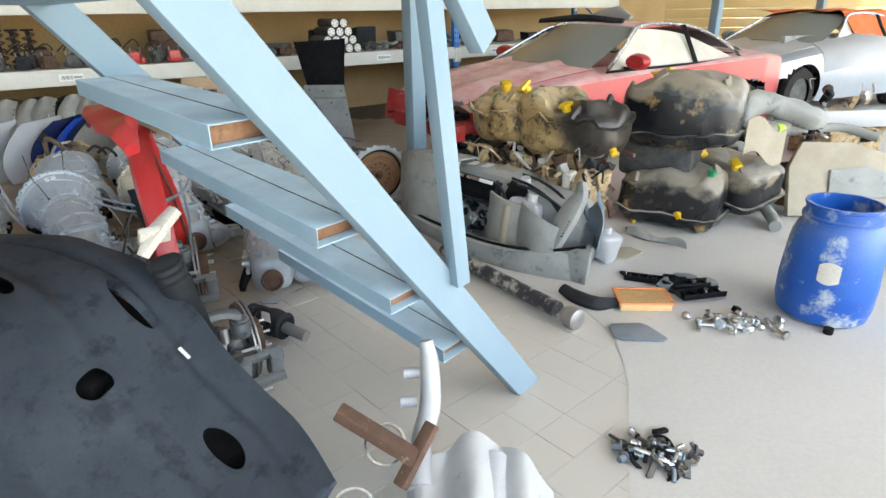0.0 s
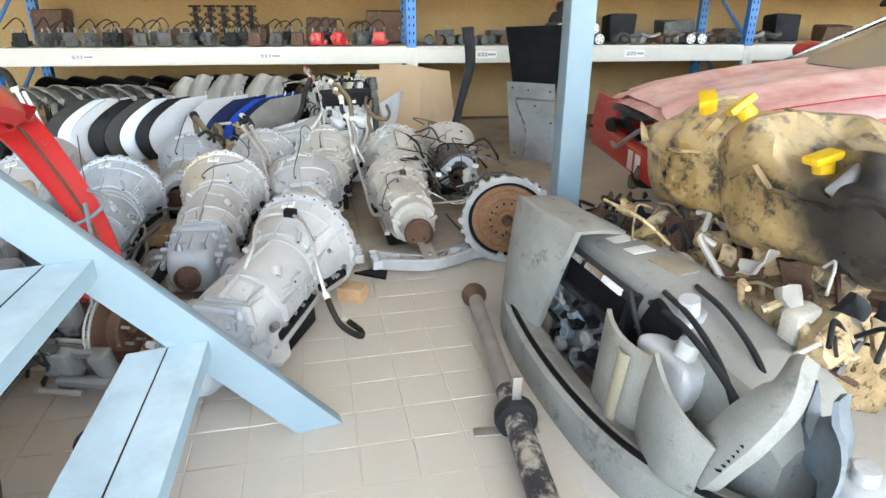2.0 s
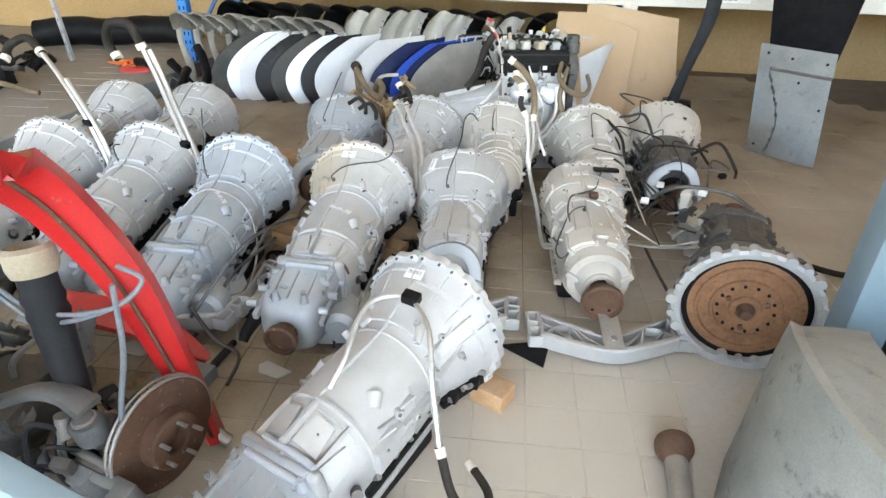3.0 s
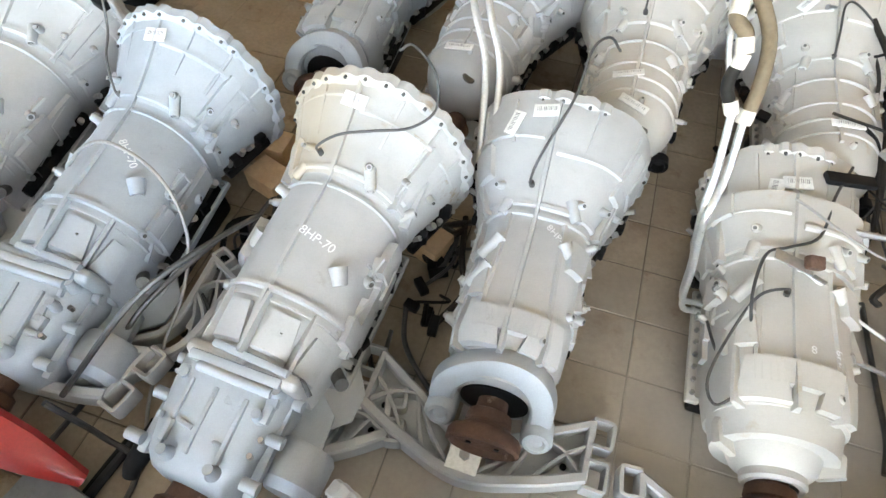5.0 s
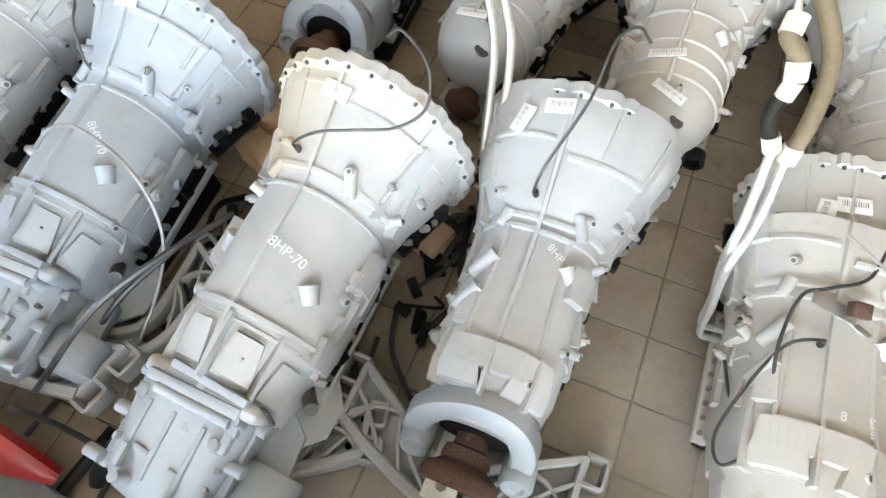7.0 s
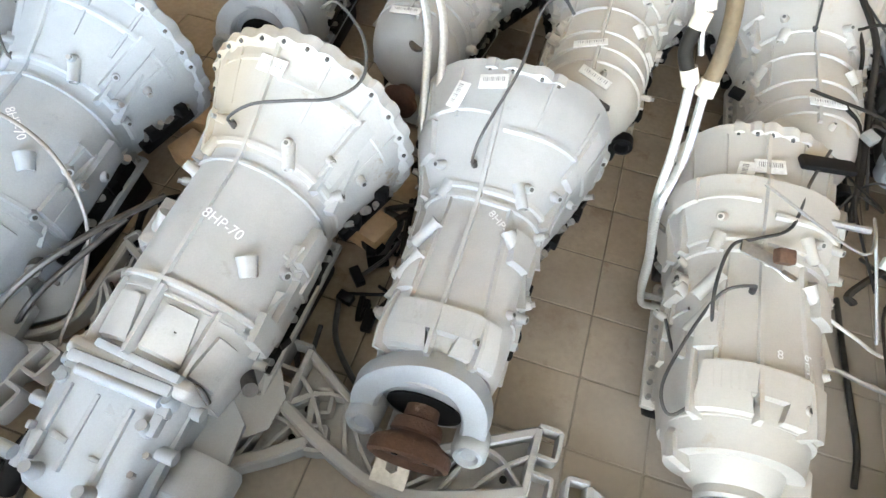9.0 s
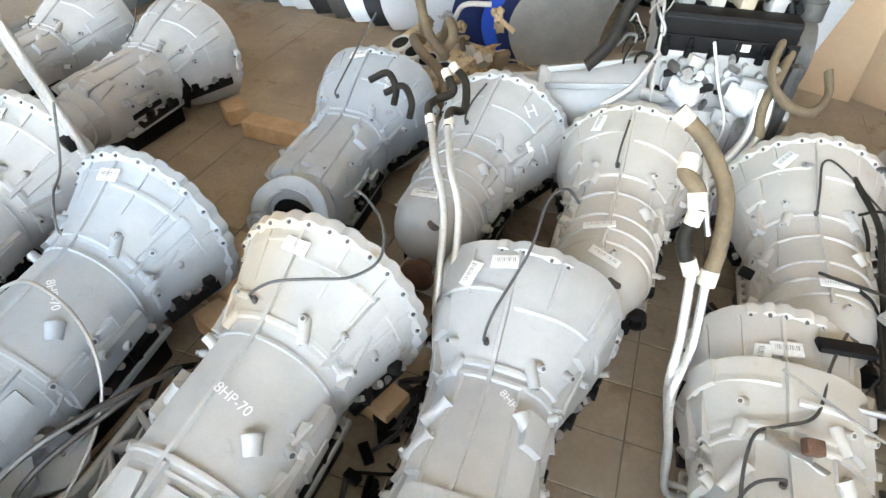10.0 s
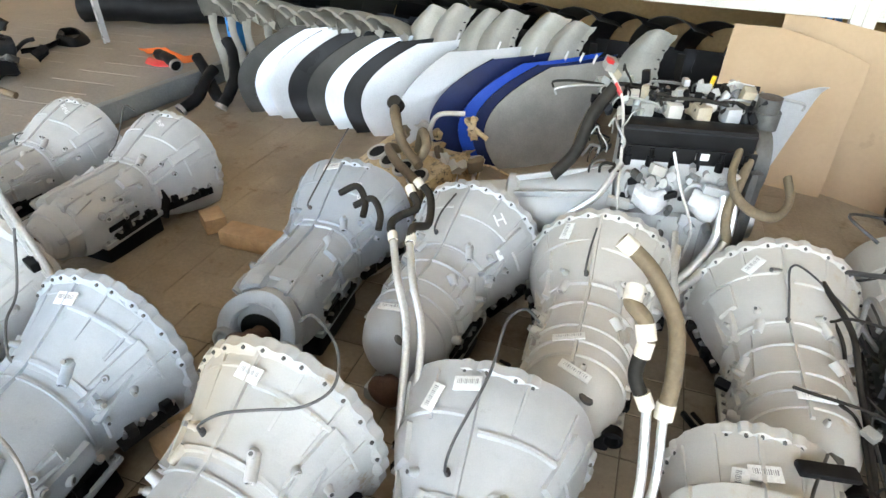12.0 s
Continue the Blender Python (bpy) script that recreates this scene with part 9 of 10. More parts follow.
pipe_pair("pair of bright bent pipes lying over a grey gearbox", [[(-2.29, 4.19, 0.585), (-2.20, 4.17, 0.53), (-2.10, 4.155, 0.45), (-1.96, 4.085, 0.30), (-1.872, 4.055, 0.18), (-1.80, 4.02, 0.08), (-1.74, 3.97, 0.05)], [(-2.265, 4.225, 0.585), (-2.175, 4.20, 0.53), (-2.08, 4.185, 0.45), (-1.94, 4.11, 0.30), (-1.855, 4.08, 0.18), (-1.79, 4.05, 0.08)]], 0.0095, M_PIPE,
          [([(-2.29, 4.19, 0.585), (-2.335, 4.20, 0.605), (-2.375, 4.235, 0.60), (-2.39, 4.29, 0.61), (-2.45, 4.29, 0.64)], 0.011), ([(-2.265, 4.225, 0.585), (-2.31, 4.25, 0.60), (-2.36, 4.31, 0.57), (-2.45, 4.35, 0.60), (-2.50, 4.33, 0.63)], 0.011)], M_RUBBER, ((-1.93, 4.09, 0.28),))
pipe_pair("tall bright pipes with looped hose rising from gearboxes", [[(-2.70, 3.36, 0.14), (-2.78, 3.33, 0.30), (-2.82, 3.28, 0.55), (-2.83, 3.25, 0.72), (-2.85, 3.22, 0.86)], [(-2.67, 3.38, 0.14), (-2.75, 3.35, 0.30), (-2.79, 3.30, 0.55), (-2.80, 3.27, 0.72), (-2.82, 3.24, 0.86)]], 0.012, M_PIPE,
          [([(-2.85, 3.22, 0.86), (-2.87, 3.19, 0.96), (-2.92, 3.12, 0.96), (-2.95, 3.10, 0.88), (-2.90, 3.12, 0.82)], 0.02)], M_RUBBER, ((-2.785, 3.30, 0.42),))
pipe_pair("bright pipes with dark looped hose beyond the row", [[(-3.05, 2.98, 0.30), (-3.12, 2.95, 0.50), (-3.30, 2.90, 0.68), (-3.42, 2.86, 0.78)], [(-3.02, 3.0, 0.30), (-3.09, 2.97, 0.50), (-3.27, 2.92, 0.68)]], 0.012, M_PIPE,
          [([(-3.42, 2.86, 0.78), (-3.52, 2.82, 0.84), (-3.60, 2.74, 0.80), (-3.56, 2.70, 0.74)], 0.02)], M_RUBBER, ((-3.12, 2.95, 0.5),))
pipe_pair("two bright pipes along the pale silver gearbox", [[(-1.03, 3.44, 0.485), (-1.05, 3.36, 0.49), (-1.02, 3.29, 0.47), (-0.96, 3.22, 0.42), (-0.94, 3.16, 0.36)], [(-1.0, 3.45, 0.485), (-0.88, 3.42, 0.47), (-0.77, 3.36, 0.37), (-0.70, 3.33, 0.26)]], 0.0075, M_PIPE,
          [([(-0.70, 3.33, 0.26), (-0.62, 3.32, 0.16), (-0.58, 3.38, 0.09), (-0.64, 3.45, 0.06), (-0.74, 3.46, 0.08)], 0.012)], M_RUBBER, ((-1.0, 3.445, 0.49),))
pipe_pair("bright pipe running from engine between the gearboxes", [[(-2.16, 5.0, 0.46), (-2.08, 4.93, 0.42), (-2.02, 4.90, 0.36), (-1.97, 4.90, 0.28)], [(-2.20, 5.02, 0.48), (-2.12, 4.96, 0.43), (-2.05, 4.93, 0.36)]], 0.009, M_PIPE)

rw = random.Random(77)
wl = thing("wiring_harness", "tangled dark wiring harness over dusty gearboxes", "wiring harness")
for i in range(30):
    p = Vector((rw.uniform(-2.0, -1.1), 0, 0))
    p.y = 5.15 - (p.x + 1.5) * 0.75 + rw.uniform(-0.22, 0.30)
    p.z = rw.uniform(0.12, 0.46)
    q = p + Vector((rw.uniform(-0.35, 0.35), rw.uniform(-0.35, 0.35), 0))
    q.z = rw.uniform(0.05, 0.45)
    b = B()
    tube(b, [p, p.lerp(q, 0.33) + Vector((rw.uniform(-0.1, 0.1), rw.uniform(-0.1, 0.1), 0.08)), p.lerp(q, 0.66) + Vector((rw.uniform(-0.1, 0.1), rw.uniform(-0.1, 0.1), 0.04)), q], rw.choice((0.003, 0.004, 0.005, 0.008)), 7, 6)
    part("cable", b, rw.choice((M_WIRE, M_RUBBER, M_RUBBER, M_STEEL)), wl)
for i in range(10):
    b = B()
    box(b, 0.035, 0.025, 0.02, T(rw.uniform(-1.9, -1.1), rw.uniform(4.8, 5.4), rw.uniform(0.12, 0.4), rw.uniform(0, 90), 0, rw.uniform(0, 90)), 0.004)
    part("plug", b, rw.choice((M_BLACK, M_TAG, M_GREYDASH)), wl)
b = B()
tube(b, [(-1.60, 4.50, 0.22), (-1.2, 4.62, 0.20), (-0.95, 4.78, 0.24), (-0.80, 4.86, 0.30)], 0.006, 7, 6)
part("pale_cable", b, M_STEEL, wl)
b = B()
tube(b, [(-1.05, 5.2, 0.02), (-0.95, 5.35, 0.02), (-0.8, 5.42, 0.02), (-0.62, 5.5, 0.02), (-0.5, 5.72, 0.02)], 0.014, 8, 6)
solo("loose_hose", b, M_RUBBER, "dark rubber hose lying on the tiled floor", "hose")
junk("dusty_housing", "dusty cast housing with pipes behind the converter", "gearbox part", T(-1.12, 5.12, 0, 0, 0, 40), (0.34, 0.30, 0.30), 18, (M_ALU_WARM, M_ALU, M_ALU_DARK), 51)


def member(a, c, z, label, w=0.15, full=True):
    """A cast mounting member from a to c: a bowed front beam, a bent rear rail, braced ends with open loops, a bright strap."""
    a, c = Vector((*a, z)), Vector((*c, z))
    t = thing("mounting_member", label, "mounting bracket", group="cast mounting members")
    d = (c - a).normalized()
    n = Vector((d.y, -d.x, 0))                      # towards the bowed side
    L = (c - a).length
    mid = (a + c) / 2

    def at(u, v, dz=0.0):
        return a + d * L * u + n * w * v + Vector((0, 0, dz))

    def beam(name, pts, wide, high, k=5):
        P = spline(pts, k)
        rows = []
        for i, p in enumerate(P):
            tg = (P[min(i + 1, len(P) - 1)] - P[max(i - 1, 0)]).normalized()
            q = Vector((tg.y, -tg.x, 0)).normalized()
            rows.append([p + q * wide * e + Vector((0, 0, high * f)) for e, f in ((-0.5, -0.5), (0.5, -0.5), (0.5, 0.40), (0.32, 0.5), (-0.32, 0.5), (-0.5, 0.40))])
        part(name, rings(B(), rows), M_ALU, t)

    beam("front_beam", [at(0.02, 0.42), at(0.22, 0.72), at(0.5, 0.98), at(0.78, 0.72), at(0.98, 0.42)], 0.026, 0.058)
    beam("rear_rail", [at(0.02, -0.42), at(0.24, 0.02), at(0.42, 0.36), at(0.5, 0.40), at(0.58, 0.36), at(0.76, 0.02), at(0.98, -0.42)], 0.020, 0.044)
    for s in (0, 1):
        def at2(u, v, dz=0.0, s=s):
            return at(1 - u if s else u, v, dz)
        beam("end_rail", [at2(0.02, -0.45), at2(0.02, 0.0), at2(0.02, 0.46)], 0.018, 0.046, 2)
        beam("brace", [at2(0.03, 0.40), at2(0.13, 0.10), at2(0.24, 0.02)], 0.010, 0.040, 3)
        beam("brace", [at2(0.03, -0.05), at2(0.12, 0.22), at2(0.22, 0.68)], 0.010, 0.040, 3)
        beam("brace", [at2(0.24, 0.04), at2(0.27, 0.40), at2(0.32, 0.78)], 0.010, 0.040, 3)
        beam("brace", [at2(0.24, 0.04), at2(0.34, 0.52), at2(0.44, 0.86)], 0.010, 0.040, 3)
        pts = [at2(0.03, -0.40), at2(0.03, 0.40), at2(0.22, 0.68), at2(0.40, 0.88), at2(0.42, 0.40), at2(0.24, 0.06)]
        part("web_plate", plate(B(), [(p.x, p.y) for p in (pts if s else pts[::-1])], 0.008, T(0, 0, z - 0.022), 0.001), M_ALU, t)
        for v in (-0.30, 0.34):                     # open loops at the ends
            beam("end_loop", [at2(0.02, v - 0.20), at2(-0.055, v - 0.20), at2(-0.068, v - 0.14), at2(-0.068, v + 0.14), at2(-0.055, v + 0.20), at2(0.02, v + 0.20)], 0.011, 0.046, 3)
            part("rivet_hole", cyl(B(), 0.008, 0.003, Matrix.Translation(at2(0.10, v * 0.9, -0.010)), seg=12), M_BLACK, t)
    yaw = math.degrees(math.atan2(d.y, d.x))
    if full:
        part("mount_strap", box(B(), 0.072, 0.19, 0.010, Matrix.Translation(mid + n * w * 0.32 + Vector((0, 0, 0.045))) @ T(0, 0, 0, 12, 0, yaw), 0.004), M_PIPE, t, "flat bright steel strap")
        part("mount_bolt", cyl(B(), 0.012, 0.012, Matrix.Translation(mid + n * w * 0.72 + Vector((0, 0, 0.044))) @ T(rx=12), seg=6), M_STEEL, t)
    return t


member((-1.60, 3.645), (-1.24, 4.04), 0.055, "cast aluminium mounting member under the slim gearbox")
member((-1.11, 4.07), (-0.80, 4.48), 0.045, "cast aluminium mounting member on the tiled floor")
member((-2.22, 2.84), (-1.80, 3.14), 0.09, "cast aluminium mounting member between two gearboxes", full=False)
member((-1.88, 3.02), (-2.03, 3.40), 0.06, "cast aluminium mounting member beside a transfer case", 0.12, False)
member((-1.70, 3.28), (-1.50, 3.66), 0.05, "cast aluminium mounting member beside a wood block", 0.12, False)
member((-2.52, 2.62), (-2.40, 3.00), 0.06, "cast aluminium mounting member by the gearbox row", 0.12, False)

WB = mesh("wood_block", box(B(), 0.12, 0.09, 0.07, T(0, 0, 0.035), 0.006), M_WOOD)
for x, y, a in ((-2.33, 3.58, 30), (-0.95, 3.72, 20), (-3.56, 3.76, 10), (-2.46, 3.62, 50), (-1.93, 3.93, 30), (-2.05, 4.5, 30), (-2.78, 3.05, 40)):
    ob = new("wood_block", WB)
    ob.matrix_world = T(x, y, 0.003, 0, 0, a)
    tagged(ob, "small rough timber block under a gearbox", "timber block", "timber blocks under gearboxes")
b = B()
box(b, 0.40, 0.10, 0.07, T(0, 0, 0.036), 0.006)
solo("timber_plank", b, M_WOOD, "short rough timber plank lying on the floor", "timber plank", T(-3.30, 3.95, 0, 0, 0, 47))
b = B()
plate(b, [(0, 0), (0.18, 0.03), (0.10, 0.16)], 0.012, T(-1.14, 3.92, 0.004, 0, 0, 5), 0.003)
solo("black_plate", b, M_BLACK, "flat black plastic corner piece on tiles", "plastic piece")
for k, pts in enumerate((((-1.75, 3.0, 0.2), (-1.70, 3.05, 0.06), (-1.62, 3.10, 0.02), (-1.5, 3.02, 0.015)), ((-2.02, 3.42, 0.22), (-1.93, 3.2, 0.16), (-1.86, 3.05, 0.03), (-1.75, 2.92, 0.02)), ((-1.80, 3.72, 0.10), (-1.72, 3.68, 0.03), (-1.62, 3.66, 0.02), (-1.55, 3.72, 0.03)), ((-1.98, 3.52, 0.3), (-1.90, 3.38, 0.34), (-1.85, 3.22, 0.3), (-1.80, 3.0, 0.12)))):
    b = B()
    tube(b, pts, 0.007, 7, 6)
    solo("thin_cable", b, M_WIRE, "thin dark cable trailing from a gearbox", "cable", group="thin trailing cables")
for label, mt, r, pts in (
        ("pale thin cable arching from a gearbox to the floor", M_STEEL, 0.0045, ((-2.265, 3.144, 0.34), (-2.254, 3.201, 0.39), (-2.233, 3.258, 0.40), (-2.152, 3.325, 0.375), (-2.082, 3.353, 0.31), (-2.019, 3.342, 0.22), (-1.94, 3.292, 0.15), (-1.863, 3.218, 0.09), (-1.774, 3.15, 0.03), (-1.69, 3.122, 0.012))),
        ("dark cable hooked over a transfer case", M_WIRE, 0.005, ((-1.433, 3.386, 0.05), (-1.49, 3.419, 0.20), (-1.535, 3.446, 0.29), (-1.552, 3.467, 0.31), (-1.547, 3.501, 0.30), (-1.523, 3.508, 0.27))),
        ("dark rod lying between two gearboxes", M_WIRE, 0.007, ((-1.757, 3.796, 0.05), (-1.668, 3.757, 0.04), (-1.579, 3.76, 0.03), (-1.516, 3.772, 0.03))),
        ("dark rod lying beside a cast member", M_WIRE, 0.006, ((-1.70, 3.735, 0.06), (-1.588, 3.651, 0.03), (-1.506, 3.589, 0.02))),
        ("thick dark harness hanging behind a gearbox", M_RUBBER, 0.008, ((-1.914, 5.30, 0.42), (-1.765, 5.242, 0.38), (-1.648, 5.139, 0.34), (-1.551, 5.074, 0.28), (-1.46, 5.005, 0.22), (-1.372, 4.907, 0.15))),
        ("dark harness strand hanging behind a gearbox", M_RUBBER, 0.005, ((-1.924, 5.281, 0.40), (-1.789, 5.255, 0.34), (-1.684, 5.171, 0.28), (-1.561, 5.084, 0.20), (-1.443, 5.078, 0.08))),
        ("thin grey pipe lying on the tiled floor", M_WIRE, 0.007, ((-1.304, 4.958, 0.012), (-1.204, 4.879, 0.012), (-1.097, 4.797, 0.012), (-1.0, 4.723, 0.012), (-0.94, 4.654, 0.012))),
        ("pale sleeved cable leaving a dusty gearbox", M_TAG, 0.004, ((-1.355, 4.545, 0.355), (-1.332, 4.565, 0.35), (-1.252, 4.639, 0.28), (-1.184, 4.73, 0.21), (-1.122, 4.808, 0.16), (-1.02, 4.90, 0.20))),
        ("thin dark wire looping over a dusty gearbox", M_WIRE, 0.0035, ((-1.517, 4.841, 0.39), (-1.467, 4.744, 0.38), (-1.398, 4.64, 0.37), (-1.404, 4.56, 0.365), (-1.41, 4.504, 0.36), (-1.348, 4.428, 0.335), (-1.262, 4.374, 0.29), (-1.243, 4.338, 0.25), (-1.295, 4.345, 0.23), (-1.367, 4.38, 0.22)))):
    solo("loose_cable", tube(B(), pts, r, 8, 6), mt, label, "cable", group="loose cables about the gearboxes")
sb = thing("sensor_bracket", "rusty sensor bracket lying on a dusty gearbox", "bracket", T(-1.37, 4.545, 0.362, 0, 8, 40))
part("strap", box(B(), 0.085, 0.03, 0.004, T(0, 0, 0), 0.001), M_STEEL, sb)
part("sensor_body", box(B(), 0.035, 0.03, 0.024, T(0.035, 0.01, 0.014, 20, 0, 20), 0.005), M_RUST, sb)
part("tab", box(B(), 0.03, 0.012, 0.003, T(0.055, -0.02, 0.006, 0, -20, -30), 0.001), M_STEEL, sb)
part("module", box(B(), 0.12, 0.035, 0.016, T(-1.49, 4.81, 0.385, 0, 5, 62), 0.006), M_BLACK, thing("control_module", "small black module tied to a gearbox flange", "module"))
rg = random.Random(17)
for label, (x0, y0), (x1, y1), n in (("dark wiring loom with plugs between two gearboxes", (-2.30, 3.62), (-1.78, 3.16), 9), ("black wiring loom with plugs lying between gearboxes", (-2.00, 4.12), (-1.62, 3.74), 8),
                                     ("dark loom with plugs behind the gearbox row", (-2.75, 3.30), (-2.25, 2.85), 8), ("black loom lying below the barrel gearboxes", (-2.35, 4.55), (-1.95, 4.20), 7), ("dark loom trailing beside the dusty gearbox", (-1.95, 5.0), (-1.40, 4.75), 8)):
    lm = thing("wiring_loom", label, "wiring loom", group="dark looms between gearboxes")
    for i in range(n):
        u, v = rg.uniform(0, 0.7), rg.uniform(0.3, 1.0)
        p = Vector((x0 + (x1 - x0) * u + rg.uniform(-0.03, 0.03), y0 + (y1 - y0) * u + rg.uniform(-0.03, 0.03), 0.02))
        q = Vector((x0 + (x1 - x0) * v + rg.uniform(-0.04, 0.04), y0 + (y1 - y0) * v + rg.uniform(-0.04, 0.04), rg.uniform(0.012, 0.06)))
        part("strand", tube(B(), [p, p.lerp(q, 0.35) + Vector((rg.uniform(-0.05, 0.05), rg.uniform(-0.05, 0.05), 0.03)), p.lerp(q, 0.7) + Vector((rg.uniform(-0.05, 0.05), rg.uniform(-0.05, 0.05), 0.01)), q], rg.uniform(0.004, 0.010), 7, 5), rg.choice((M_RUBBER, M_BLACK, M_WIRE)), lm)
        part("plug", box(B(), rg.uniform(0.03, 0.06), 0.025, 0.022, Matrix.Translation(q) @ T(rz=rg.uniform(0, 180)), 0.004), M_BLACK, lm)
# black brackets on the two far gearboxes and hose on the bluish one
b = B()
plate(b, [(0, 0), (0.10, 0.01), (0.12, 0.10), (0.06, 0.15), (0.0, 0.10)], 0.008, T(-3.66, 3.52, 0.06, 80, 0, 42), 0.002)
solo("black_bracket", b, M_BLACK, "black steel bracket beside a gearbox flange", "bracket")
for k, (dx, dz) in enumerate(((0, 0), (-0.06, 0.02))):
    b = B()
    p = Vector((-2.72 + dx, 4.20 + 0.5 * dx, 0.46 + dz))
    tube(b, [p, p + Vector((0.03, 0.05, 0.03)), p + Vector((0.08, 0.06, 0.0)), p + Vector((0.12, 0.04, -0.03))], 0.011, 10, 6)
    solo("short_hose", b, M_RUBBER, "short black rubber hose on a bluish gearbox", "hose", group="short rubber hoses")

# ---- on and beside the platform ----
for k, pts in enumerate((((-5.08, 3.68, 0.045), (-5.13, 3.78, 0.10), (-5.20, 3.86, 0.22), (-5.32, 3.92, 0.26)), ((-5.10, 3.94, 0.05), (-5.20, 3.90, 0.12), (-5.36, 3.88, 0.22), (-5.50, 3.84, 0.32)), ((-5.02, 3.92, 0.06), (-5.06, 3.98, 0.14), (-5.16, 4.04, 0.24), (-5.30, 4.06, 0.40), (-5.36, 4.04, 0.50)), ((-5.40, 3.70, 0.30), (-5.52, 3.66, 0.33), (-5.66, 3.60, 0.32)))):
    t = thing("intake_hose", "dusty black intake hose in a heap by kerb", "hose", group="heap of black intake hoses")
    b = B()
    tube(b, [(x, y, z * 0.75) for x, y, z in pts], [0.034, 0.04, 0.034, 0.038], 14, 6)
    rumple(b, 0.006, 22)
    part("hose", b, M_BLACK, t)
    b = B()
    p, q = Vector(pts[0]), Vector(pts[1])
    turn(b, [(0.035, -0.012), (0.041, -0.012), (0.041, 0.012), (0.035, 0.012)], Matrix.Translation((0, 0, -0.25 * p.z)) @ aim(p, p + (q - p)), 20, caps=False)
    part("clamp", b, M_STEEL, t)
b = B()
for i in range(5):
    tube(b, [(-6.25 + 0.06 * i, 3.45 + 0.05 * i, 0.135), (-6.12 + 0.05 * i, 3.62, 0.16 + 0.01 * i), (-5.98 + 0.03 * i, 3.58 + 0.04 * i, 0.15), (-5.86, 3.70 + 0.03 * i, 0.14)], 0.028, 8, 5, flat=0.25)
rumple(b, 0.012, 9)
solo("ratchet_strap", b, M_ORANGE, "crumpled orange ratchet strap on the platform", "strap")
b = B()
tube(b, [(-5.95, 3.50, 0.135), (-5.82, 3.58, 0.14), (-5.74, 3.70, 0.15)], 0.03, 8, 6, flat=0.25)
solo("red_strap", b, M_REDC, "red webbing strap on the platform edge", "strap")
b = B()
tube(b, [(-6.50, 2.62, 0.13), (-6.56, 2.78, 0.135), (-6.80, 2.86, 0.14), (-7.0, 2.82, 0.14), (-6.96, 2.96, 0.16), (-6.74, 3.04, 0.15), (-6.60, 2.98, 0.14), (-6.72, 2.84, 0.15)], 0.045, 8, 6, flat=0.25)
solo("black_strap", b, M_BLACK, "black webbing strap coiled on the platform", "strap")
for k in range(2):
    b = B()
    tube(b, [(-7.45 + 0.3 * k, 3.0 + 0.62 * k, 0.26), (-7.30 + 0.3 * k, 3.35 + 0.62 * k, 0.28), (-7.15 + 0.3 * k, 3.65 + 0.62 * k, 0.26)], [0.13, 0.14, 0.13], 14, 6)
    rumple(b, 0.012, 5, k)
    solo("rolled_bumper", b, M_BLACK, "dusty black rolled bumper cover on the platform", "bumper cover", group="rolled bumper covers")
ml = thing("steel_angle", "white slotted steel angle leg on the platform", "steel angle", T(-6.62, 3.18, 0.12, 0, -6, 20))
b = B()
box(b, 0.05, 0.004, 1.5, T(0, 0, 0.75))
box(b, 0.004, 0.05, 1.5, T(-0.024, 0.024, 0.75))
part("angle", b, M_WHITE, ml)
b = B()
for i in range(14):
    box(b, 0.01, 0.002, 0.03, T(0.006, -0.0028, 0.06 + 0.1 * i))
tagged(part("slot", b, M_BLACK, ml), kind="stuff")
junk("black_engine", "black dusty engine resting on the low platform", "engine", T(-5.95, 2.45, 0.12, 0, 0, 40), (0.75, 0.55, 0.45), 34, (M_BLACK_DUSTY, M_BLACK, M_ALU_DARK), 61)
b = B()
tube(b, [(-5.55, 2.55, 0.2), (-5.35, 2.6, 0.26), (-5.2, 2.75, 0.22), (-5.15, 2.82, 0.2)], 0.02, 9, 6)
solo("loose_hose", b, M_HOSE_BROWN, "muddy brown hose hanging from the black engine", "hose")


# ---- far side: stripped front end, door card, standing door ----
junk("stripped_front_end", "stripped muddy car front end beyond the tanks", "car front", T(3.75, 6.6, 0, 0, 0, 20), (1.1, 0.8, 0.7), 60, (M_MUDMETAL, M_ALU_WARM, M_RUST, M_BLACK_DUSTY), 71)
b = B()
sheet(b, lambda u, v: (0.9 * u, 0.35 * v, 0.10 * math.sin(math.pi * u) + 0.06 * math.sin(math.pi * v)), 10, 6, 0.01)
solo("white_panel", b, M_WHITE, "white body panel on the stripped front end", "body panel", T(3.30, 6.15, 0.86, 45, 0, 12))
b = B()
box(b, 0.95, 0.06, 0.16, I4, 0.02)
solo("white_beam", b, M_WHITE, "white bumper beam fixed to the stripped front", "bumper beam", T(3.75, 6.1, 0.45, 0, 0, 12))
b = B()
plate(b, [(0, 0), (0.85, 0), (0.98, 0.22), (0.90, 0.40), (0.55, 0.52), (0.16, 0.54), (0.04, 0.36)], 0.05, T(2.42, 4.42, 0.01, 66, 0, 12), 0.015)
dc = solo("door_card", b, M_BEIGE, "beige car door trim panel leaning by the drum", "door trim")
b = B()
plate(b, [(0.30, 0.10), (0.80, 0.10), (0.84, 0.26), (0.62, 0.34), (0.34, 0.32)], 0.03, T(2.42, 4.42, 0.01, 66, 0, 12) @ T(0, 0, 0.045), 0.01)
solo("armrest", b, M_GREYDASH, "grey armrest panel set on the door trim", "armrest")
b = B()
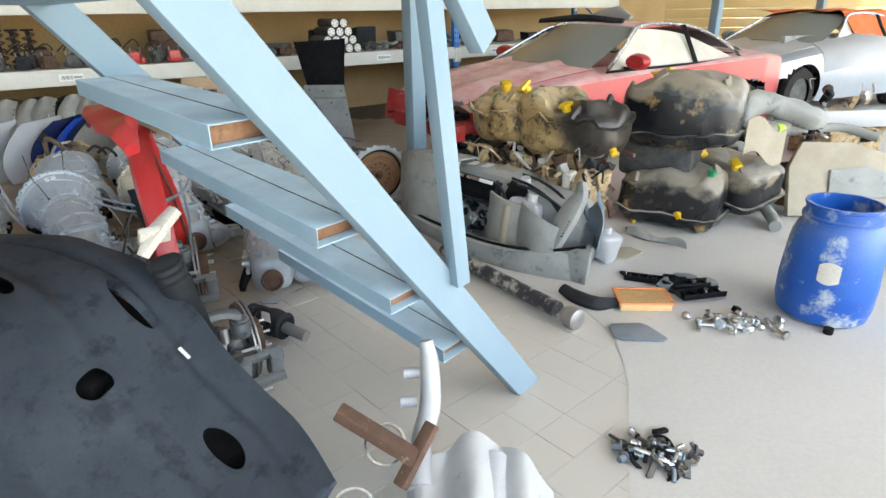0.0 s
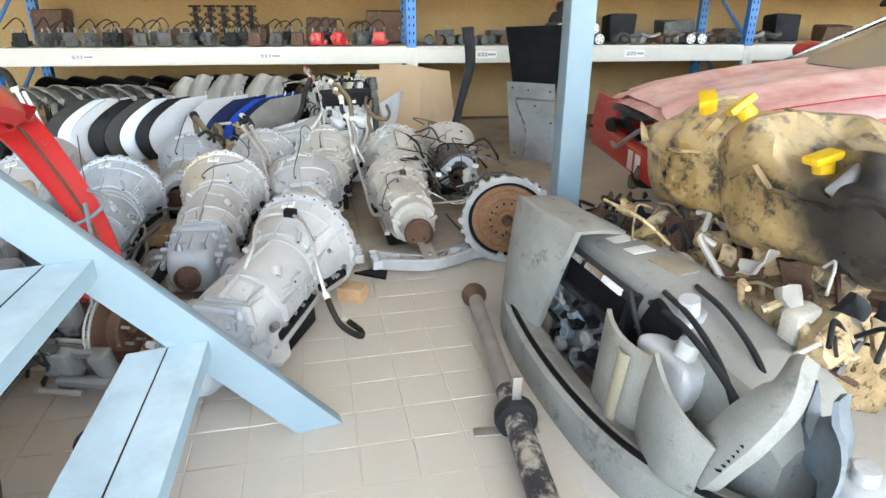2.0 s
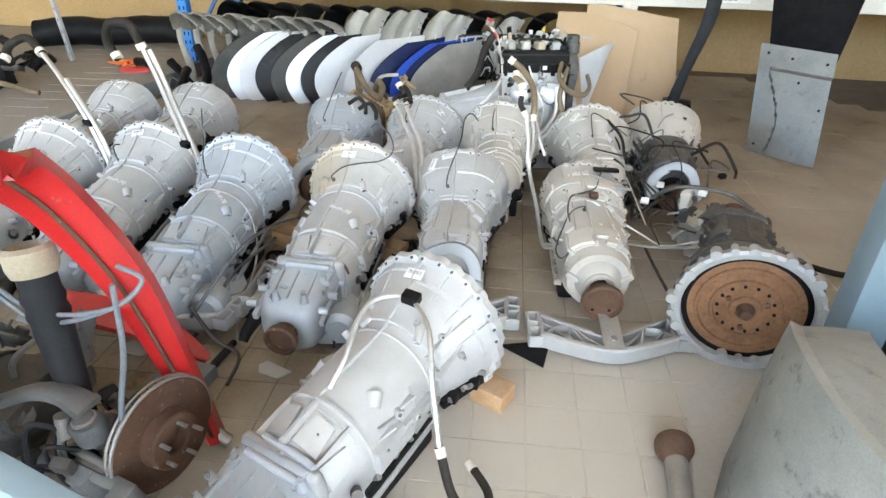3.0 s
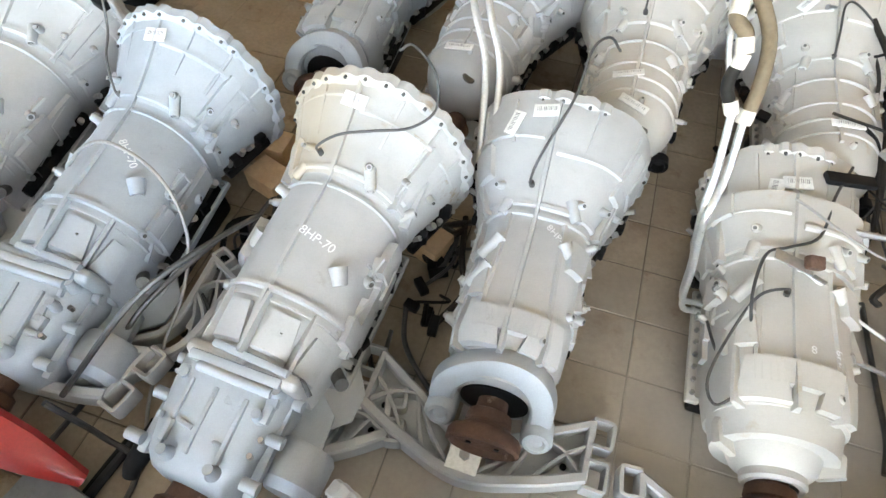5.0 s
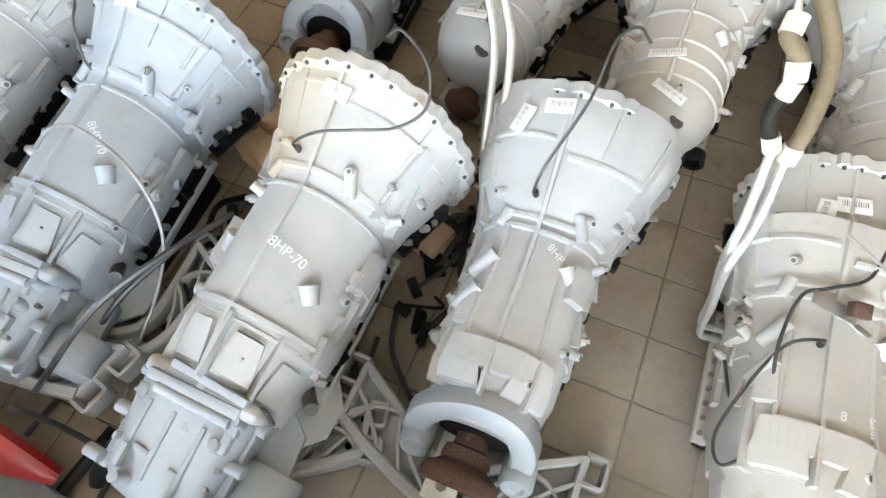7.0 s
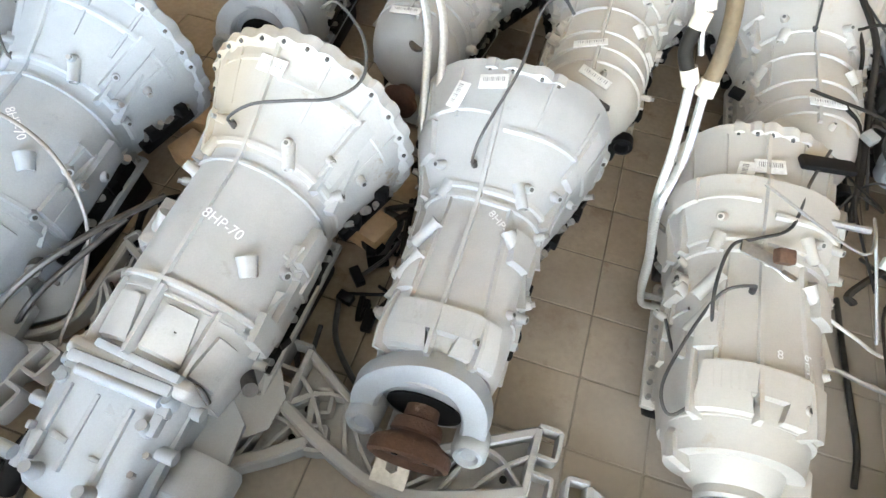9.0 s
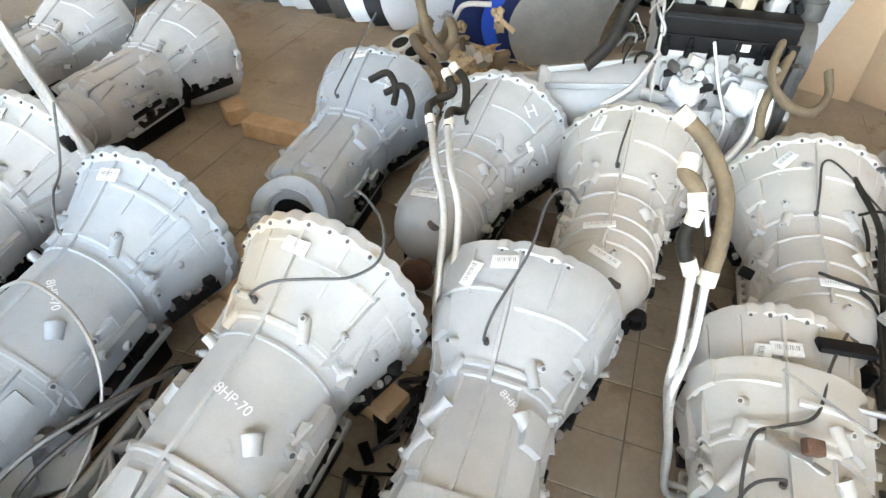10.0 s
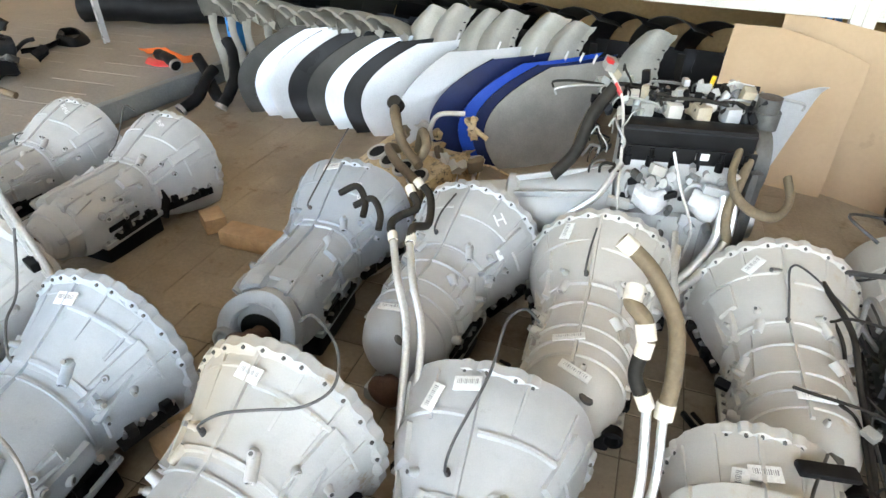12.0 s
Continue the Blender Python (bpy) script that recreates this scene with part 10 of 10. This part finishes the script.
sheet(b, lambda u, v: (0.5 * math.sin(1.2 * u), 0.10 * math.sin(math.pi * u) + 0.08 * v, 1.05 * v), 10, 12, 0.06)
solo("standing_door", b, M_GREYDASH, "grey car door standing beyond the coupe", "car door", T(4.1, 9.0, 0.004, 0, 0, 20))
rb = random.Random(91)
for k in range(14):
    x = 3.0 + 0.75 * k
    junk("far_scrap", "dark car parts heaped along the far rack", "scrap part", RF @ T(7.6 + 0.7 * (k % 7), -0.8 - 1.2 * (k // 7), 0, 0, 0, rb.uniform(0, 90)), (0.7, 0.6, rb.uniform(0.6, 1.3)), 10, (M_BLACK_DUSTY, M_ALU_DARK, M_RUST, M_SILVER), 200 + k, "scrap along the far rack")
junk("oily_housing", "tan oily cast housing with hoses by fenders", "engine part", T(-3.45, 4.78, 0, 0, 0, 30), (0.5, 0.34, 0.36), 26, (M_MUDMETAL, M_MUDMETAL, M_ALU_WARM, M_HOSE_BROWN), 81)

# red panel end, grey plate and cable sleeve on the tiles by the gearbox row
rp = thing("red_fender", "bent red painted fender end on the tiles", "car fender")
part("panel", ribbon(B(), [(-2.02, 2.60, 0.22), (-1.84, 2.78, 0.20), (-1.70, 2.92, 0.13), (-1.625, 3.0, 0.05)], [0.12, 0.12, 0.09, 0.03], 0.03, (0.2, -0.3, 1)), M_REDC, rp)
part("folded_edge", tube(B(), [(-1.98, 2.68, 0.21), (-1.80, 2.84, 0.18), (-1.68, 2.96, 0.11), (-1.62, 3.0, 0.05)], 0.008, 7, 6), M_RUST, rp)
b = B()
box(b, 0.17, 0.13, 0.05, T(0, 0, 0.028), 0.008)
solo("grey_block", b, M_SLATE, "dull grey plastic block on the tiles", "plastic block", T(-1.60, 2.91, 0, 0, 0, 38))
cs = thing("cable_sleeve", "dark ribbed cable sleeve lying on the tiles", "cable sleeve")
for k in (0, 1):
    part("sleeve", tube(B(), [(-1.70 + 0.02 * k, 3.11 - 0.016 * k, 0.022), (-1.65 + 0.02 * k, 3.05 - 0.016 * k, 0.024), (-1.60 + 0.02 * k, 2.99 - 0.016 * k, 0.022)], 0.013, 9, 6), M_BLACK_DUSTY if k else M_BLACK, cs)
part("loose_wire", tube(B(), [(-1.60, 2.99, 0.03), (-1.57, 2.98, 0.05), (-1.58, 2.95, 0.03), (-1.55, 2.93, 0.02)], 0.0025, 6, 6), M_STEEL, cs)

# ---- floor tiles ----
TS, TURN = 0.169, 48.5
U = Vector((math.cos(radians(TURN)), math.sin(radians(TURN)), 0))
Vv = Vector((-U.y, U.x, 0))
tb = B()
box(tb, TS - 0.004, TS - 0.004, 0.012, T(0, 0, -0.006), 0.0015, 1)
TILE = mesh("tile", tb, M_TILE)
near_tiles, far_tiles = [], []
for i in range(-42, 42):
    for j in range(-32, 48):
        c = U * (i + 0.5) * TS + Vv * (j + 0.5) * TS + Vector((-1.632, 4.469, 0))
        q = RF.inverted() @ c
        if q.x < 0.14 or q.y > 1.2 or c.y < -0.5 or c.x > 2.2 or c.y > 8.5:
            continue
        (near_tiles if (c - Vector((-1.35, 3.95, 0))).length < 1.98 else far_tiles).append(c)
near_tiles.sort(key=lambda c: (c - Vector((-1.35, 3.95, 0))).length)
far_tiles += near_tiles[300:]
rt = random.Random(9)
for c in near_tiles[:300]:
    part("tile", TILE, None, floor, m=T(c.x, c.y, rt.uniform(-0.0012, 0.0012), rt.uniform(-0.25, 0.25), rt.uniform(-0.25, 0.25), TURN))
verts, faces = [], []
h = (TS - 0.0014) / 2
for c in far_tiles:
    k = len(verts)
    dz = rt.uniform(-0.001, 0.001)
    for z in (-0.012, dz):
        for a, e in ((-1, -1), (1, -1), (1, 1), (-1, 1)):
            verts.append(c + U * a * h + Vv * e * h + Vector((0, 0, z)))
    faces += [(k + 4, k + 5, k + 6, k + 7)] + [(k + a, k + (a + 1) % 4, k + 4 + (a + 1) % 4, k + 4 + a) for a in range(4)]
me = bpy.data.meshes.new("far_tiles")
me.from_pydata(verts, [], faces)
me.materials.append(M_TILE)
ft = new("far_tiles", me)
ft.parent = floor
tagged(ft, kind="stuff")
